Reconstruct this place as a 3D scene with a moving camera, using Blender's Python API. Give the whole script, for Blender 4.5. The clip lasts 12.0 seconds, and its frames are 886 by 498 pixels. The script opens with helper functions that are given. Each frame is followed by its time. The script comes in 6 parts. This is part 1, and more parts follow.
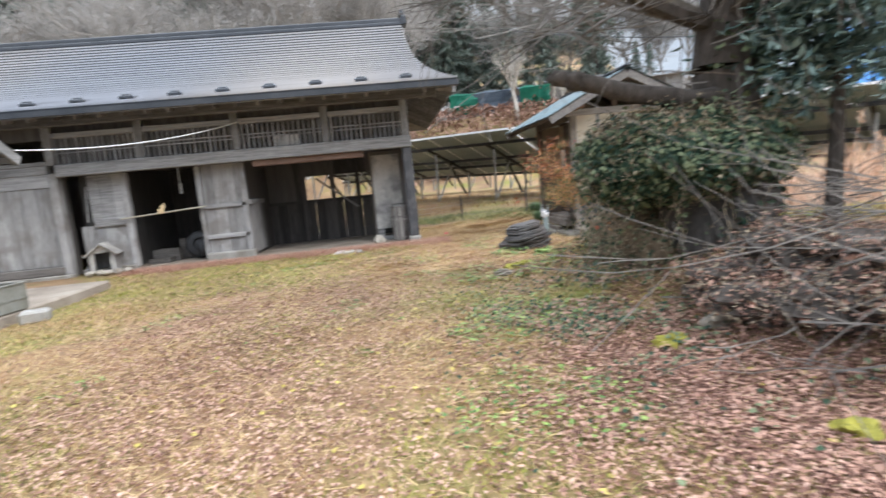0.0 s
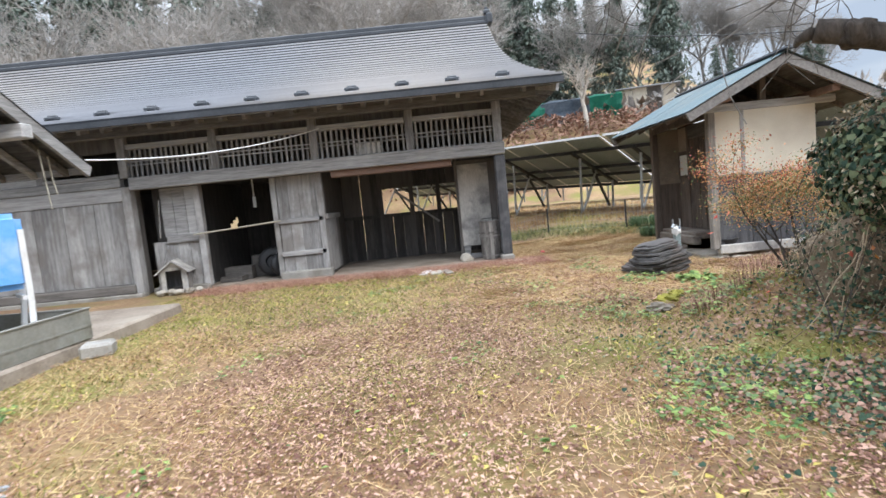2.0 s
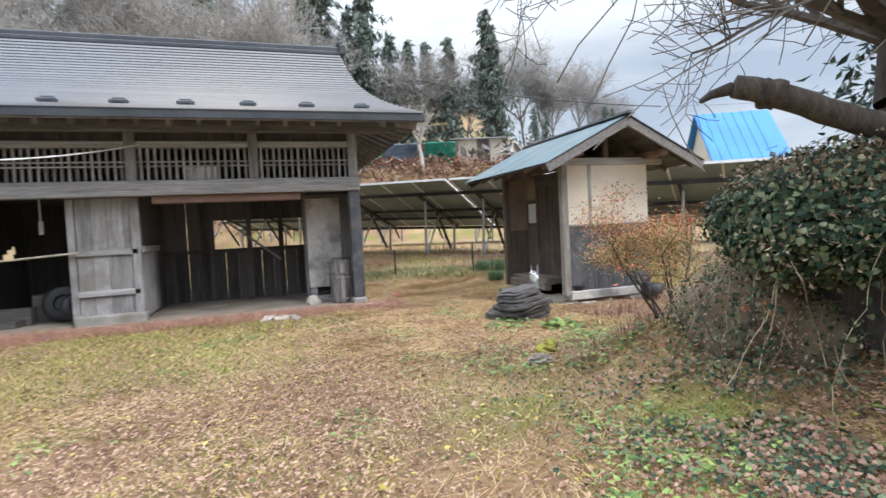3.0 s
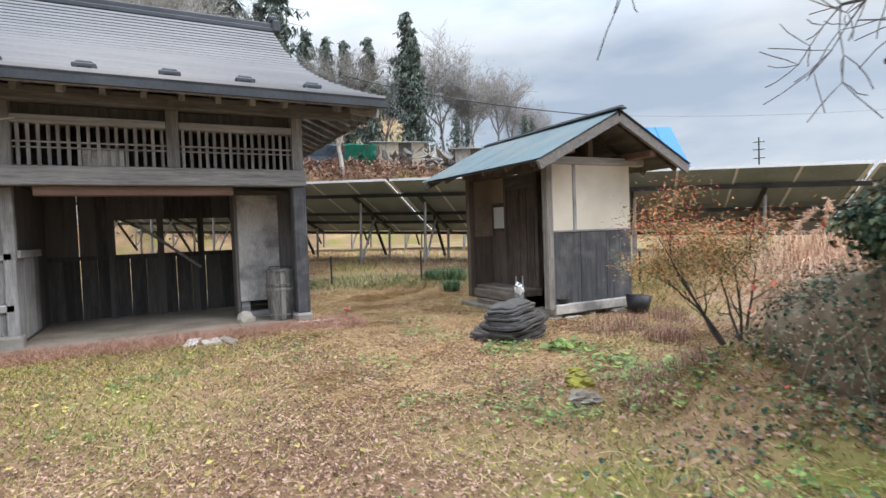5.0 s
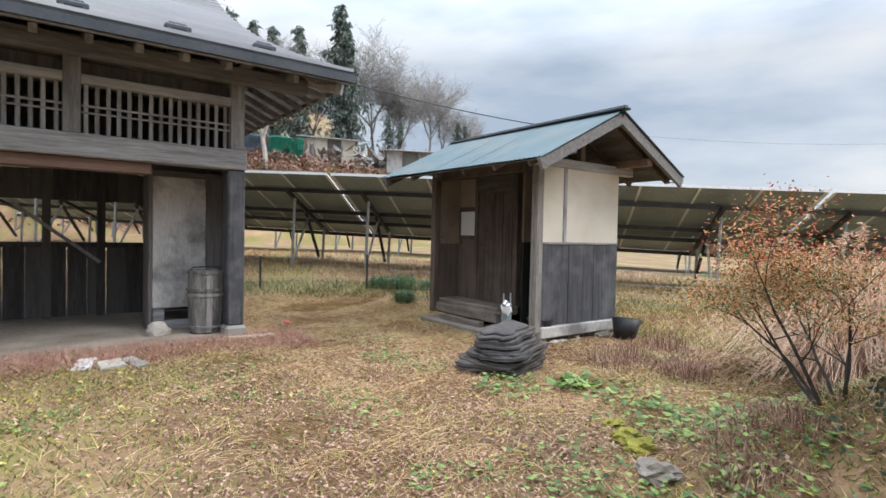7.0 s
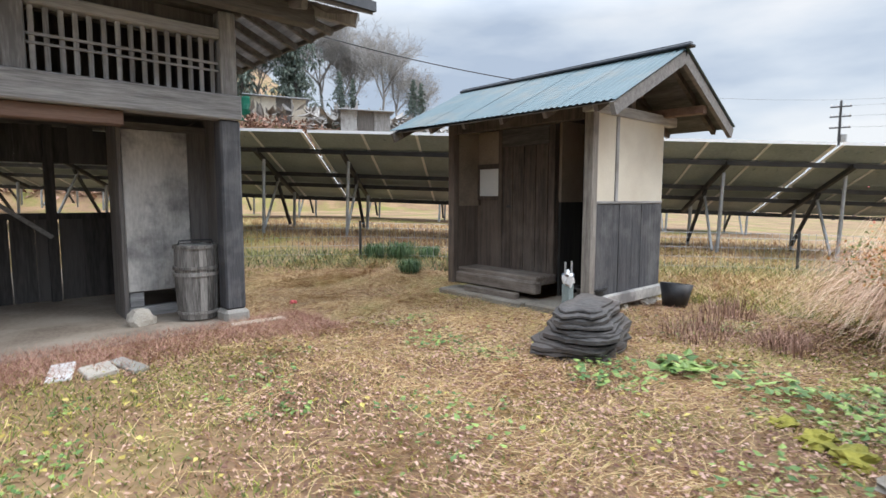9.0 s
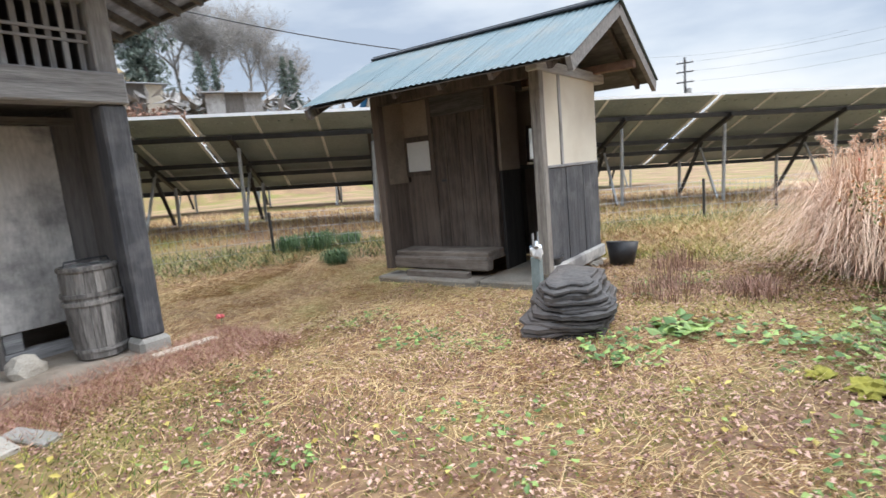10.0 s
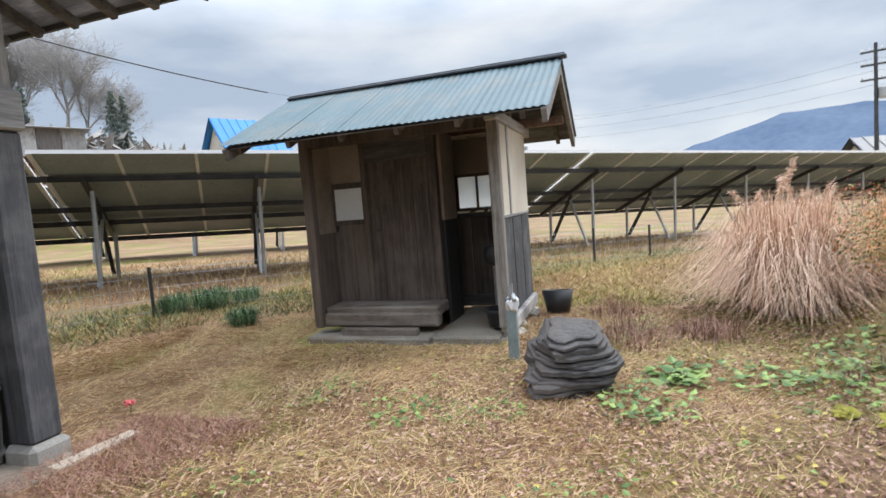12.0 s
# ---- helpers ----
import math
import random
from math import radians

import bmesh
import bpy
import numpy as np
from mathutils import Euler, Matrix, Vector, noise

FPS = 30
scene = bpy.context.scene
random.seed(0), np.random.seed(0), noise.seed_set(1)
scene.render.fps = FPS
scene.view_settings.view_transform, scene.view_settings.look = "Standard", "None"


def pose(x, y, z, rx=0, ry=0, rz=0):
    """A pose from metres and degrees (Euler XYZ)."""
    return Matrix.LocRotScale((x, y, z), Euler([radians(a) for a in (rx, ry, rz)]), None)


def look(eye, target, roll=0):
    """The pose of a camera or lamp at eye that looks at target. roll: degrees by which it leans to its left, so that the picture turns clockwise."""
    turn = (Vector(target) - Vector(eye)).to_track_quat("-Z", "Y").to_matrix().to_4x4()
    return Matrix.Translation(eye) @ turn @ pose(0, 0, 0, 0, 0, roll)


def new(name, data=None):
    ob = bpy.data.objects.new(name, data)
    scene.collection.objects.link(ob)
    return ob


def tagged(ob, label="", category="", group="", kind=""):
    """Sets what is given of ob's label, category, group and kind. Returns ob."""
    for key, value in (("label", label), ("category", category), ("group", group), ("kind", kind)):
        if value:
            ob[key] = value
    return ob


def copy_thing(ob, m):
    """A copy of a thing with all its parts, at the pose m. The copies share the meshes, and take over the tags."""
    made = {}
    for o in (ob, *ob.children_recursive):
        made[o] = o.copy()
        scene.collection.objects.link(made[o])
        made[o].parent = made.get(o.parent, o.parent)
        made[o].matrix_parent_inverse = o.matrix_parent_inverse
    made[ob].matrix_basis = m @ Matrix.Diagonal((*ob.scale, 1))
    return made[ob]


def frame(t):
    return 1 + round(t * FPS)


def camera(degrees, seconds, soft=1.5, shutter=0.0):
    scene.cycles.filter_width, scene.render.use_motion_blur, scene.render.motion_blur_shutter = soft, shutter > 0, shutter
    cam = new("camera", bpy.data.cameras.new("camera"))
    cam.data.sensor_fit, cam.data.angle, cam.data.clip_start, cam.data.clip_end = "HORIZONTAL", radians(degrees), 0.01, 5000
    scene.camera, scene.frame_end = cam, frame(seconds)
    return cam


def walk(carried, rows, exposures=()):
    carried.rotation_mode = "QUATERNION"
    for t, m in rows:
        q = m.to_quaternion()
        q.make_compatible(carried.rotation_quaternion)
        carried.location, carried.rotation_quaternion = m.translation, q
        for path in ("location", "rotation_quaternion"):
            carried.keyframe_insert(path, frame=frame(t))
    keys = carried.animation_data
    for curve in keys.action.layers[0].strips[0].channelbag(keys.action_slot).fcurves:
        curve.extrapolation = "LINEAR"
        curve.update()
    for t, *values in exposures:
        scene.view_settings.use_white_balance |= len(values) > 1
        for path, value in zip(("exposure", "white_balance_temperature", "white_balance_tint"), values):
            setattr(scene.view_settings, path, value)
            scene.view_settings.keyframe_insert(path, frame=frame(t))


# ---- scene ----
cam = camera(79.5, 12.0, shutter=0.4)
PATH = [
    (0, (-0.671, -12.511, 1.312), (-0.487, -10.535, 1.063), -5.4),
    (0.5, (-0.911, -12.26, 1.237), (-1.077, -10.282, 0.996), -5.8),
    (1, (-1.134, -11.954, 1.29), (-1.496, -9.997, 1.094), -5.4),
    (1.5, (-1.286, -11.455, 1.342), (-1.486, -9.473, 1.168), -5.4),
    (2, (-1.38, -11.06, 1.349), (-1.395, -9.069, 1.171), -5.6),
    (2.5, (-1.584, -10.666, 1.368), (-1.396, -8.679, 1.238), -5.1),
    (3, (-1.735, -10.303, 1.388), (-1.117, -8.402, 1.308), -2.9),
    (3.2, (-1.727, -10.199, 1.37), (-1.077, -8.31, 1.28), -2.8),
    (4.8, (-2.014, -8.982, 1.395), (-1.126, -7.191, 1.31), -2.4),
    (5, (-2.112, -8.779, 1.396), (-1.185, -7.008, 1.325), -2.1),
    (5.5, (-2.139, -8.354, 1.421), (-1.239, -6.569, 1.359), -0.8),
    (6, (-2.077, -8.04, 1.459), (-1.147, -6.271, 1.371), 1.5),
    (6.5, (-2.065, -7.727, 1.407), (-1.026, -6.018, 1.36), 1.6),
    (6.7, (-2.075, -7.563, 1.402), (-0.969, -5.897, 1.368), 1.1),
    (8.3, (-2.245, -6.463, 1.35), (-0.9, -4.992, 1.185), 4.2),
    (8.5, (-2.244, -6.328, 1.381), (-0.921, -4.838, 1.209), 2.5),
    (9, (-2.33, -5.879, 1.363), (-0.996, -4.401, 1.172), 0.1),
    (9.5, (-2.346, -5.47, 1.401), (-0.901, -4.107, 1.164), -3.0),
    (10, (-2.362, -4.974, 1.397), (-0.761, -3.812, 1.1), -5.2),
    (10.5, (-2.472, -4.545, 1.435), (-0.781, -3.519, 1.139), -6.4),
    (11, (-2.444, -4.159, 1.482), (-0.665, -3.281, 1.227), -7.8),
    (11.5, (-2.468, -3.76, 1.472), (-0.625, -3.019, 1.24), -7.1),
    (12, (-2.525, -3.753, 1.497), (-0.64, -3.105, 1.33), -4.5),
]
walk(cam, [(t, look(eye, target, roll)) for t, eye, target, roll in PATH],
     exposures=((0, 0.88), (3, 0.83), (5, 0.66), (6.5, 0.63), (8.5, 0.67), (10.3, 0.84), (12, 0.66)))

# ---- world and light ----
world = bpy.data.worlds.new("overcast_sky")
scene.world = world
world.use_nodes = True
wn, wl = world.node_tree.nodes, world.node_tree.links
wn.clear()
w_out = wn.new("ShaderNodeOutputWorld")
w_bg = wn.new("ShaderNodeBackground")
w_sky = wn.new("ShaderNodeTexSky")
w_sky.sky_type, w_sky.sun_disc = "NISHITA", False
w_sky.sun_elevation, w_sky.sun_rotation = radians(46), radians(132)
w_tc = wn.new("ShaderNodeTexCoord")
w_map = wn.new("ShaderNodeMapping")
w_map.inputs["Scale"].default_value = (1.6, 1.6, 5.5)
w_noise = wn.new("ShaderNodeTexNoise")
w_noise.inputs["Scale"].default_value, w_noise.inputs["Detail"].default_value = 1.5, 6
w_noise.inputs["Roughness"].default_value = 0.5
w_ramp = wn.new("ShaderNodeValToRGB")
for k, (p, c) in enumerate(((0.34, (3.7, 4.4, 5.5, 1)), (0.5, (5.3, 5.9, 6.7, 1)), (0.66, (6.9, 7.15, 7.5, 1)))):
    e = w_ramp.color_ramp.elements[k] if k < 2 else w_ramp.color_ramp.elements.new(p)
    e.position, e.color = p, c
w_mix = wn.new("ShaderNodeMix")
w_mix.data_type = "RGBA"
w_mix.inputs[0].default_value = 0.92
w_bg.inputs["Strength"].default_value = 0.10
wl.new(w_tc.outputs["Generated"], w_map.inputs["Vector"])
wl.new(w_map.outputs["Vector"], w_noise.inputs["Vector"])
wl.new(w_noise.outputs["Fac"], w_ramp.inputs["Fac"])
wl.new(w_sky.outputs["Color"], w_mix.inputs[6])
wl.new(w_ramp.outputs["Color"], w_mix.inputs[7])
w_sep = wn.new("ShaderNodeSeparateXYZ")
w_lift = wn.new("ShaderNodeMapRange")
w_lift.inputs["From Min"].default_value, w_lift.inputs["From Max"].default_value = 0.30, 0.95
w_lift.inputs["To Min"].default_value, w_lift.inputs["To Max"].default_value = 0.80, 4.2
w_mul = wn.new("ShaderNodeMix")
w_mul.data_type, w_mul.blend_type = "RGBA", "MULTIPLY"
w_mul.inputs[0].default_value = 1.0
wl.new(w_tc.outputs["Generated"], w_sep.inputs[0])
wl.new(w_sep.outputs["Z"], w_lift.inputs["Value"])
wl.new(w_mix.outputs[2], w_mul.inputs[6])
wl.new(w_lift.outputs["Result"], w_mul.inputs[7])
wl.new(w_mul.outputs[2], w_bg.inputs["Color"])
wl.new(w_bg.outputs["Background"], w_out.inputs["Surface"])

sun = new("sun", bpy.data.lights.new("sun", "SUN"))
sun.data.energy, sun.data.angle, sun.data.color = 1.1, radians(25), (1.0, 0.98, 0.95)
sun.matrix_world = look((0, 0, 50), (-0.52 * 40, 0.47 * 40, 50 - 0.72 * 40))


# ---- materials ----
def material(name, dark, light, rough=0.8, metal=0.0, scale=(1, 1, 1), size=4.0, bump=0.3, grain=40.0,
             piece=0.0, island=0.0, spec=0.5, mid=None, stain=None, stain_size=0.8, stain_amount=0.5, spread=0.18):
    """Two colours mixed by a coarse and a fine noise in world space, with an optional third one in patches."""
    m = bpy.data.materials.new(name)
    m.use_nodes = True
    n, l = m.node_tree.nodes, m.node_tree.links
    bsdf = n["Principled BSDF"]
    geo = n.new("ShaderNodeNewGeometry")
    mp = n.new("ShaderNodeMapping")
    mp.inputs["Scale"].default_value = scale
    l.new(geo.outputs["Position"], mp.inputs["Vector"])
    coarse, fine = n.new("ShaderNodeTexNoise"), n.new("ShaderNodeTexNoise")
    for tex, s, d in ((coarse, size, 5), (fine, grain, 4)):
        tex.inputs["Scale"].default_value, tex.inputs["Detail"].default_value = s, d
        l.new(mp.outputs["Vector"], tex.inputs["Vector"])
    mixv = n.new("ShaderNodeMix")
    mixv.inputs[0].default_value = 0.42
    l.new(coarse.outputs["Fac"], mixv.inputs[2])
    l.new(fine.outputs["Fac"], mixv.inputs[3])
    value = mixv.outputs[0]
    if piece or island:
        rnd = (n.new("ShaderNodeObjectInfo") if piece else geo).outputs["Random" if piece else "Random Per Island"]
        amount = n.new("ShaderNodeMath")
        amount.operation = "MULTIPLY_ADD"
        amount.inputs[1].default_value, amount.inputs[2].default_value = piece or island, -0.5 * (piece or island)
        l.new(rnd, amount.inputs[0])
        add = n.new("ShaderNodeMath")
        add.operation = "ADD"
        l.new(value, add.inputs[0])
        l.new(amount.outputs[0], add.inputs[1])
        value = add.outputs[0]
    ramp = n.new("ShaderNodeValToRGB")
    els = ramp.color_ramp.elements
    els[0].position, els[0].color = 0.5 - spread, (*dark, 1)
    els[1].position, els[1].color = 0.5 + spread, (*light, 1)
    if mid:
        e = els.new(0.5)
        e.color = (*mid, 1)
    l.new(value, ramp.inputs["Fac"])
    colour = ramp.outputs["Color"]
    if stain:
        sn = n.new("ShaderNodeTexNoise")
        sn.inputs["Scale"].default_value, sn.inputs["Detail"].default_value = stain_size, 7
        sn.inputs["Roughness"].default_value = 0.62
        l.new(geo.outputs["Position"], sn.inputs["Vector"])
        sr = n.new("ShaderNodeValToRGB")
        sr.color_ramp.elements[0].position, sr.color_ramp.elements[1].position = 0.48, 0.64
        sr.color_ramp.elements[1].color = (stain_amount, stain_amount, stain_amount, 1)
        l.new(sn.outputs["Fac"], sr.inputs["Fac"])
        sm = n.new("ShaderNodeMix")
        sm.data_type = "RGBA"
        l.new(sr.outputs["Color"], sm.inputs[0])
        l.new(colour, sm.inputs[6])
        sm.inputs[7].default_value = (*stain, 1)
        colour = sm.outputs[2]
    l.new(colour, bsdf.inputs["Base Color"])
    bsdf.inputs["Roughness"].default_value = rough
    bsdf.inputs["Metallic"].default_value = metal
    bsdf.inputs["Specular IOR Level"].default_value = spec
    if bump:
        b = n.new("ShaderNodeBump")
        b.inputs["Strength"].default_value, b.inputs["Distance"].default_value = bump, 0.02
        l.new(mixv.outputs[0], b.inputs["Height"])
        l.new(b.outputs["Normal"], bsdf.inputs["Normal"])
    return m


GREY_V = material("weathered_wood_upright", (0.17, 0.165, 0.165), (0.46, 0.45, 0.445), 0.85, scale=(9, 9, 0.7), size=2.2, grain=11, bump=0.5, piece=0.28, stain=(0.17, 0.15, 0.135), stain_size=1.6, stain_amount=0.65)
GREY_H = material("weathered_wood_level", (0.20, 0.195, 0.195), (0.49, 0.48, 0.475), 0.85, scale=(0.6, 9, 9), size=2.2, grain=12, bump=0.5, piece=0.22)
GREY_Y = material("weathered_wood_deep", (0.20, 0.195, 0.19), (0.46, 0.445, 0.435), 0.85, scale=(9, 0.6, 9), size=2.2, grain=12, bump=0.5, piece=0.22)
DARK_V = material("dark_wood_upright", (0.06, 0.054, 0.05), (0.19, 0.172, 0.16), 0.8, scale=(9, 9, 0.6), size=2.0, grain=11, bump=0.5, piece=0.25)
DARK_H = material("dark_wood_level", (0.06, 0.055, 0.05), (0.19, 0.175, 0.165), 0.8, scale=(0.7, 0.7, 9), size=2.0, grain=11, bump=0.4, piece=0.2)
POST_DARK = material("blackened_post_wood", (0.028, 0.028, 0.033), (0.105, 0.106, 0.115), 0.8, scale=(11, 11, 0.6), size=2.0, grain=12, bump=0.6, stain=(0.26, 0.255, 0.255), stain_size=2.4, stain_amount=0.3)
SOFFIT = material("weathered_soffit_boards", (0.12, 0.11, 0.105), (0.32, 0.30, 0.285), 0.85, scale=(7, 0.7, 7), size=2.0, grain=11, bump=0.4, piece=0.25, stain=(0.08, 0.072, 0.066), stain_size=1.4, stain_amount=0.5)
BARGE = material("brown_grey_board", (0.08, 0.074, 0.07), (0.23, 0.215, 0.205), 0.85, scale=(9, 0.6, 9), size=2.2, grain=12, bump=0.5, piece=0.2)
RED_WOOD = material("reddish_wood", (0.13, 0.075, 0.055), (0.24, 0.15, 0.11), 0.8, scale=(0.6, 9, 9), size=2, grain=12, bump=0.4)
PALE_BOARD = material("pale_plywood", (0.36, 0.345, 0.32), (0.64, 0.615, 0.58), 0.85, scale=(3, 3, 0.8), size=1.5, grain=14, bump=0.2, stain=(0.13, 0.125, 0.13), stain_size=1.5, stain_amount=0.85)
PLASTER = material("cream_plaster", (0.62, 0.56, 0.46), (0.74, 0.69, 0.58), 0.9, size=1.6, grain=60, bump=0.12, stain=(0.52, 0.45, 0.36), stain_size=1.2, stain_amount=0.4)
# browner, darker copy of the cream plaster, with shade put into the colour
PLASTER_SHADED = material("smoked_plaster", (0.20, 0.16, 0.125), (0.36, 0.29, 0.225), 0.9, size=1.6, grain=60, bump=0.15, stain=(0.12, 0.09, 0.07), stain_size=1.3, stain_amount=0.6)
ROOF = material("slate_grey_metal", (0.58, 0.585, 0.62), (0.74, 0.745, 0.78), 0.30, metal=0.85, scale=(0.5, 3, 3), size=1.2, grain=30, bump=0.04, piece=0.12)
RIDGE = material("dark_ridge_metal", (0.035, 0.04, 0.048), (0.075, 0.08, 0.09), 0.45, metal=0.3, size=2, grain=30, bump=0.05)
TIN = material("teal_corrugated_tin", (0.062, 0.105, 0.12), (0.11, 0.16, 0.175), 0.58, metal=0.1, scale=(0.6, 3, 0.6), size=1.4, grain=25, bump=0.04, stain=(0.20, 0.17, 0.13), stain_size=2.2, stain_amount=0.35)
TIN_BLUE = material("bright_blue_metal", (0.015, 0.16, 0.46), (0.03, 0.24, 0.60), 0.45, size=0.4, grain=8, bump=0)
CONCRETE = material("old_concrete", (0.22, 0.21, 0.19), (0.42, 0.40, 0.37), 0.92, size=2.5, grain=70, bump=0.35, stain=(0.16, 0.14, 0.11), stain_size=2.2, stain_amount=0.6)
STONE = material("pale_stone", (0.30, 0.27, 0.23), (0.50, 0.46, 0.40), 0.92, size=6, grain=60, bump=0.5, piece=0.3)
ROCK = material("dark_layered_rock", (0.022, 0.02, 0.02), (0.10, 0.092, 0.088), 0.72, scale=(1, 1, 3.5), size=3.5, grain=22, bump=0.9, stain=(0.13, 0.10, 0.085), stain_size=2.0, stain_amount=0.5)
LEDGE = material("dirty_concrete", (0.15, 0.13, 0.105), (0.33, 0.295, 0.25), 0.95, size=1.8, grain=40, bump=0.4, stain=(0.22, 0.16, 0.11), stain_size=1.6, stain_amount=0.8)
EARTH = material("beaten_earth", (0.17, 0.135, 0.105), (0.36, 0.30, 0.245), 0.95, size=1.4, grain=25, bump=0.5, stain=(0.40, 0.35, 0.29), stain_size=1.5, stain_amount=0.6)
BLACK_PLASTIC = material("black_plastic", (0.012, 0.012, 0.014), (0.03, 0.03, 0.033), 0.5, size=5, grain=40, bump=0.05)
GALV = material("galvanised_steel", (0.30, 0.31, 0.32), (0.48, 0.49, 0.50), 0.45, metal=0.6, size=5, grain=40, bump=0.05)
ALU = material("bright_aluminium", (0.82, 0.83, 0.84), (0.90, 0.90, 0.91), 0.35, metal=0.0, size=5, grain=40, bump=0.0)
STEEL_DARK = material("dark_bronze_steel", (0.035, 0.035, 0.037), (0.075, 0.075, 0.078), 0.5, metal=0.4, size=4, grain=40, bump=0.03)
MODULE = material("module_backsheet", (0.24, 0.285, 0.30), (0.39, 0.45, 0.47), 0.42, size=1.2, grain=18, bump=0.03, piece=0.2)
TANK = material("pale_blue_enamel", (0.11, 0.34, 0.74), (0.17, 0.44, 0.84), 0.35, size=2.0, grain=30, bump=0.03, stain=(0.45, 0.62, 0.82), stain_size=1.6, stain_amount=0.7)
WHITE_PAINT = material("white_paint", (0.66, 0.67, 0.68), (0.82, 0.82, 0.82), 0.5, size=4, grain=40, bump=0.05, stain=(0.45, 0.42, 0.38), stain_size=4, stain_amount=0.4)
TROUGH = material("grey_sheet_metal", (0.20, 0.20, 0.18), (0.32, 0.315, 0.285), 0.6, metal=0.2, size=2.5, grain=30, bump=0.1, stain=(0.16, 0.14, 0.11), stain_size=3, stain_amount=0.5)
GREEN_PAINT = material("dark_green_paint", (0.01, 0.10, 0.075), (0.02, 0.15, 0.115), 0.45, size=5, grain=30, bump=0.03)
WHITE_PANE = material("frosted_white_pane", (0.72, 0.74, 0.74), (0.80, 0.82, 0.82), 0.3, size=2, grain=20, bump=0.0)
SHED_V = material("smoky_brown_board", (0.040, 0.031, 0.026), (0.155, 0.118, 0.096), 0.8, scale=(9, 9, 0.6), size=2.0, grain=11, bump=0.5, piece=0.22, stain=(0.20, 0.17, 0.145), stain_size=1.8, stain_amount=0.3)
SHED_Y = material("worn_brown_timber", (0.07, 0.055, 0.045), (0.25, 0.205, 0.17), 0.85, scale=(9, 0.7, 9), size=2.0, grain=12, bump=0.6, stain=(0.30, 0.27, 0.24), stain_size=2.0, stain_amount=0.45)
SHED_POST = material("pale_worn_post", (0.13, 0.115, 0.10), (0.40, 0.365, 0.33), 0.85, scale=(10, 10, 0.6), size=2.0, grain=12, bump=0.5, stain=(0.10, 0.085, 0.075), stain_size=2.0, stain_amount=0.5)
# near-black colour paints in the deep shade of the shed alcove
ALCOVE_SHADE = material("soot_black_wall", (0.012, 0.011, 0.011), (0.04, 0.036, 0.034), 0.95, scale=(7, 7, 0.6), size=2, grain=11, bump=0.3)
BARREL = material("grey_barrel_wood", (0.085, 0.078, 0.072), (0.33, 0.31, 0.29), 0.85, scale=(8, 8, 0.8), size=2.5, grain=10, bump=0.5, piece=0.3)
ROPE = material("bamboo_and_rope", (0.34, 0.31, 0.25), (0.55, 0.51, 0.42), 0.8, size=10, grain=50, bump=0.2)
BARK = material("rough_bark", (0.03, 0.025, 0.022), (0.12, 0.102, 0.09), 0.95, scale=(4, 4, 0.8), size=4, grain=14, bump=0.9)
TWIG = material("grey_twigs", (0.085, 0.075, 0.068), (0.24, 0.22, 0.20), 0.9, size=5, grain=20, bump=0.2)
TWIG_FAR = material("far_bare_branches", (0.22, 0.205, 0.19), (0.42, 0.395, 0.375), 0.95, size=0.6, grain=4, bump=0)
IVY = material("ivy_leaf", (0.022, 0.05, 0.032), (0.17, 0.205, 0.115), 0.7, size=1.2, grain=6, bump=0.1, island=0.8, spec=0.25, mid=(0.042, 0.075, 0.042))
IVY_DRY = material("withered_vine", (0.16, 0.115, 0.075), (0.46, 0.37, 0.26), 0.85, size=2, grain=9, bump=0.1, island=0.6)
# cedar green lightened and greyed, so the air's haze is in the colour
CONIFER = material("cedar_needles", (0.07, 0.098, 0.082), (0.17, 0.20, 0.165), 0.85, size=0.5, grain=3, bump=0, island=0.6)
STRAW = material("straw_grass", (0.27, 0.135, 0.06), (0.66, 0.485, 0.25), 0.85, size=1.0, grain=8, bump=0, island=0.9, mid=(0.44, 0.29, 0.135))
GREEN = material("green_grass", (0.07, 0.11, 0.015), (0.38, 0.36, 0.075), 0.75, size=1.0, grain=8, bump=0, island=0.9, mid=(0.19, 0.225, 0.035))
LITTER = material("fallen_leaves", (0.15, 0.07, 0.05), (0.56, 0.365, 0.285), 0.85, size=1.0, grain=9, bump=0, island=0.9, mid=(0.34, 0.19, 0.14))
YELLOW_LEAF = material("yellow_leaves", (0.34, 0.26, 0.05), (0.56, 0.46, 0.13), 0.7, size=2, grain=10, bump=0, island=0.5)
WEED = material("weed_leaf", (0.07, 0.14, 0.03), (0.26, 0.36, 0.09), 0.55, size=2, grain=9, bump=0.1, island=0.7)
LILY = material("deep_green_blades", (0.035, 0.085, 0.03), (0.12, 0.20, 0.075), 0.6, size=2, grain=9, bump=0, island=0.6)
RED_LEAF = material("red_orange_leaf", (0.42, 0.05, 0.03), (0.62, 0.27, 0.08), 0.6, size=2, grain=9, bump=0, island=0.9, mid=(0.55, 0.13, 0.07))
SHRUB_LEAF = material("olive_russet_leaf", (0.14, 0.19, 0.05), (0.62, 0.27, 0.10), 0.65, size=2, grain=9, bump=0, island=0.9, mid=(0.36, 0.24, 0.08))
PAMPAS = material("tawny_pampas", (0.48, 0.28, 0.18), (0.84, 0.63, 0.47), 0.8, size=2, grain=9, bump=0, island=0.8, mid=(0.68, 0.45, 0.31))
ROSE_GRASS = material("reddish_dead_grass", (0.28, 0.13, 0.09), (0.56, 0.34, 0.26), 0.85, size=2, grain=9, bump=0, island=0.8)
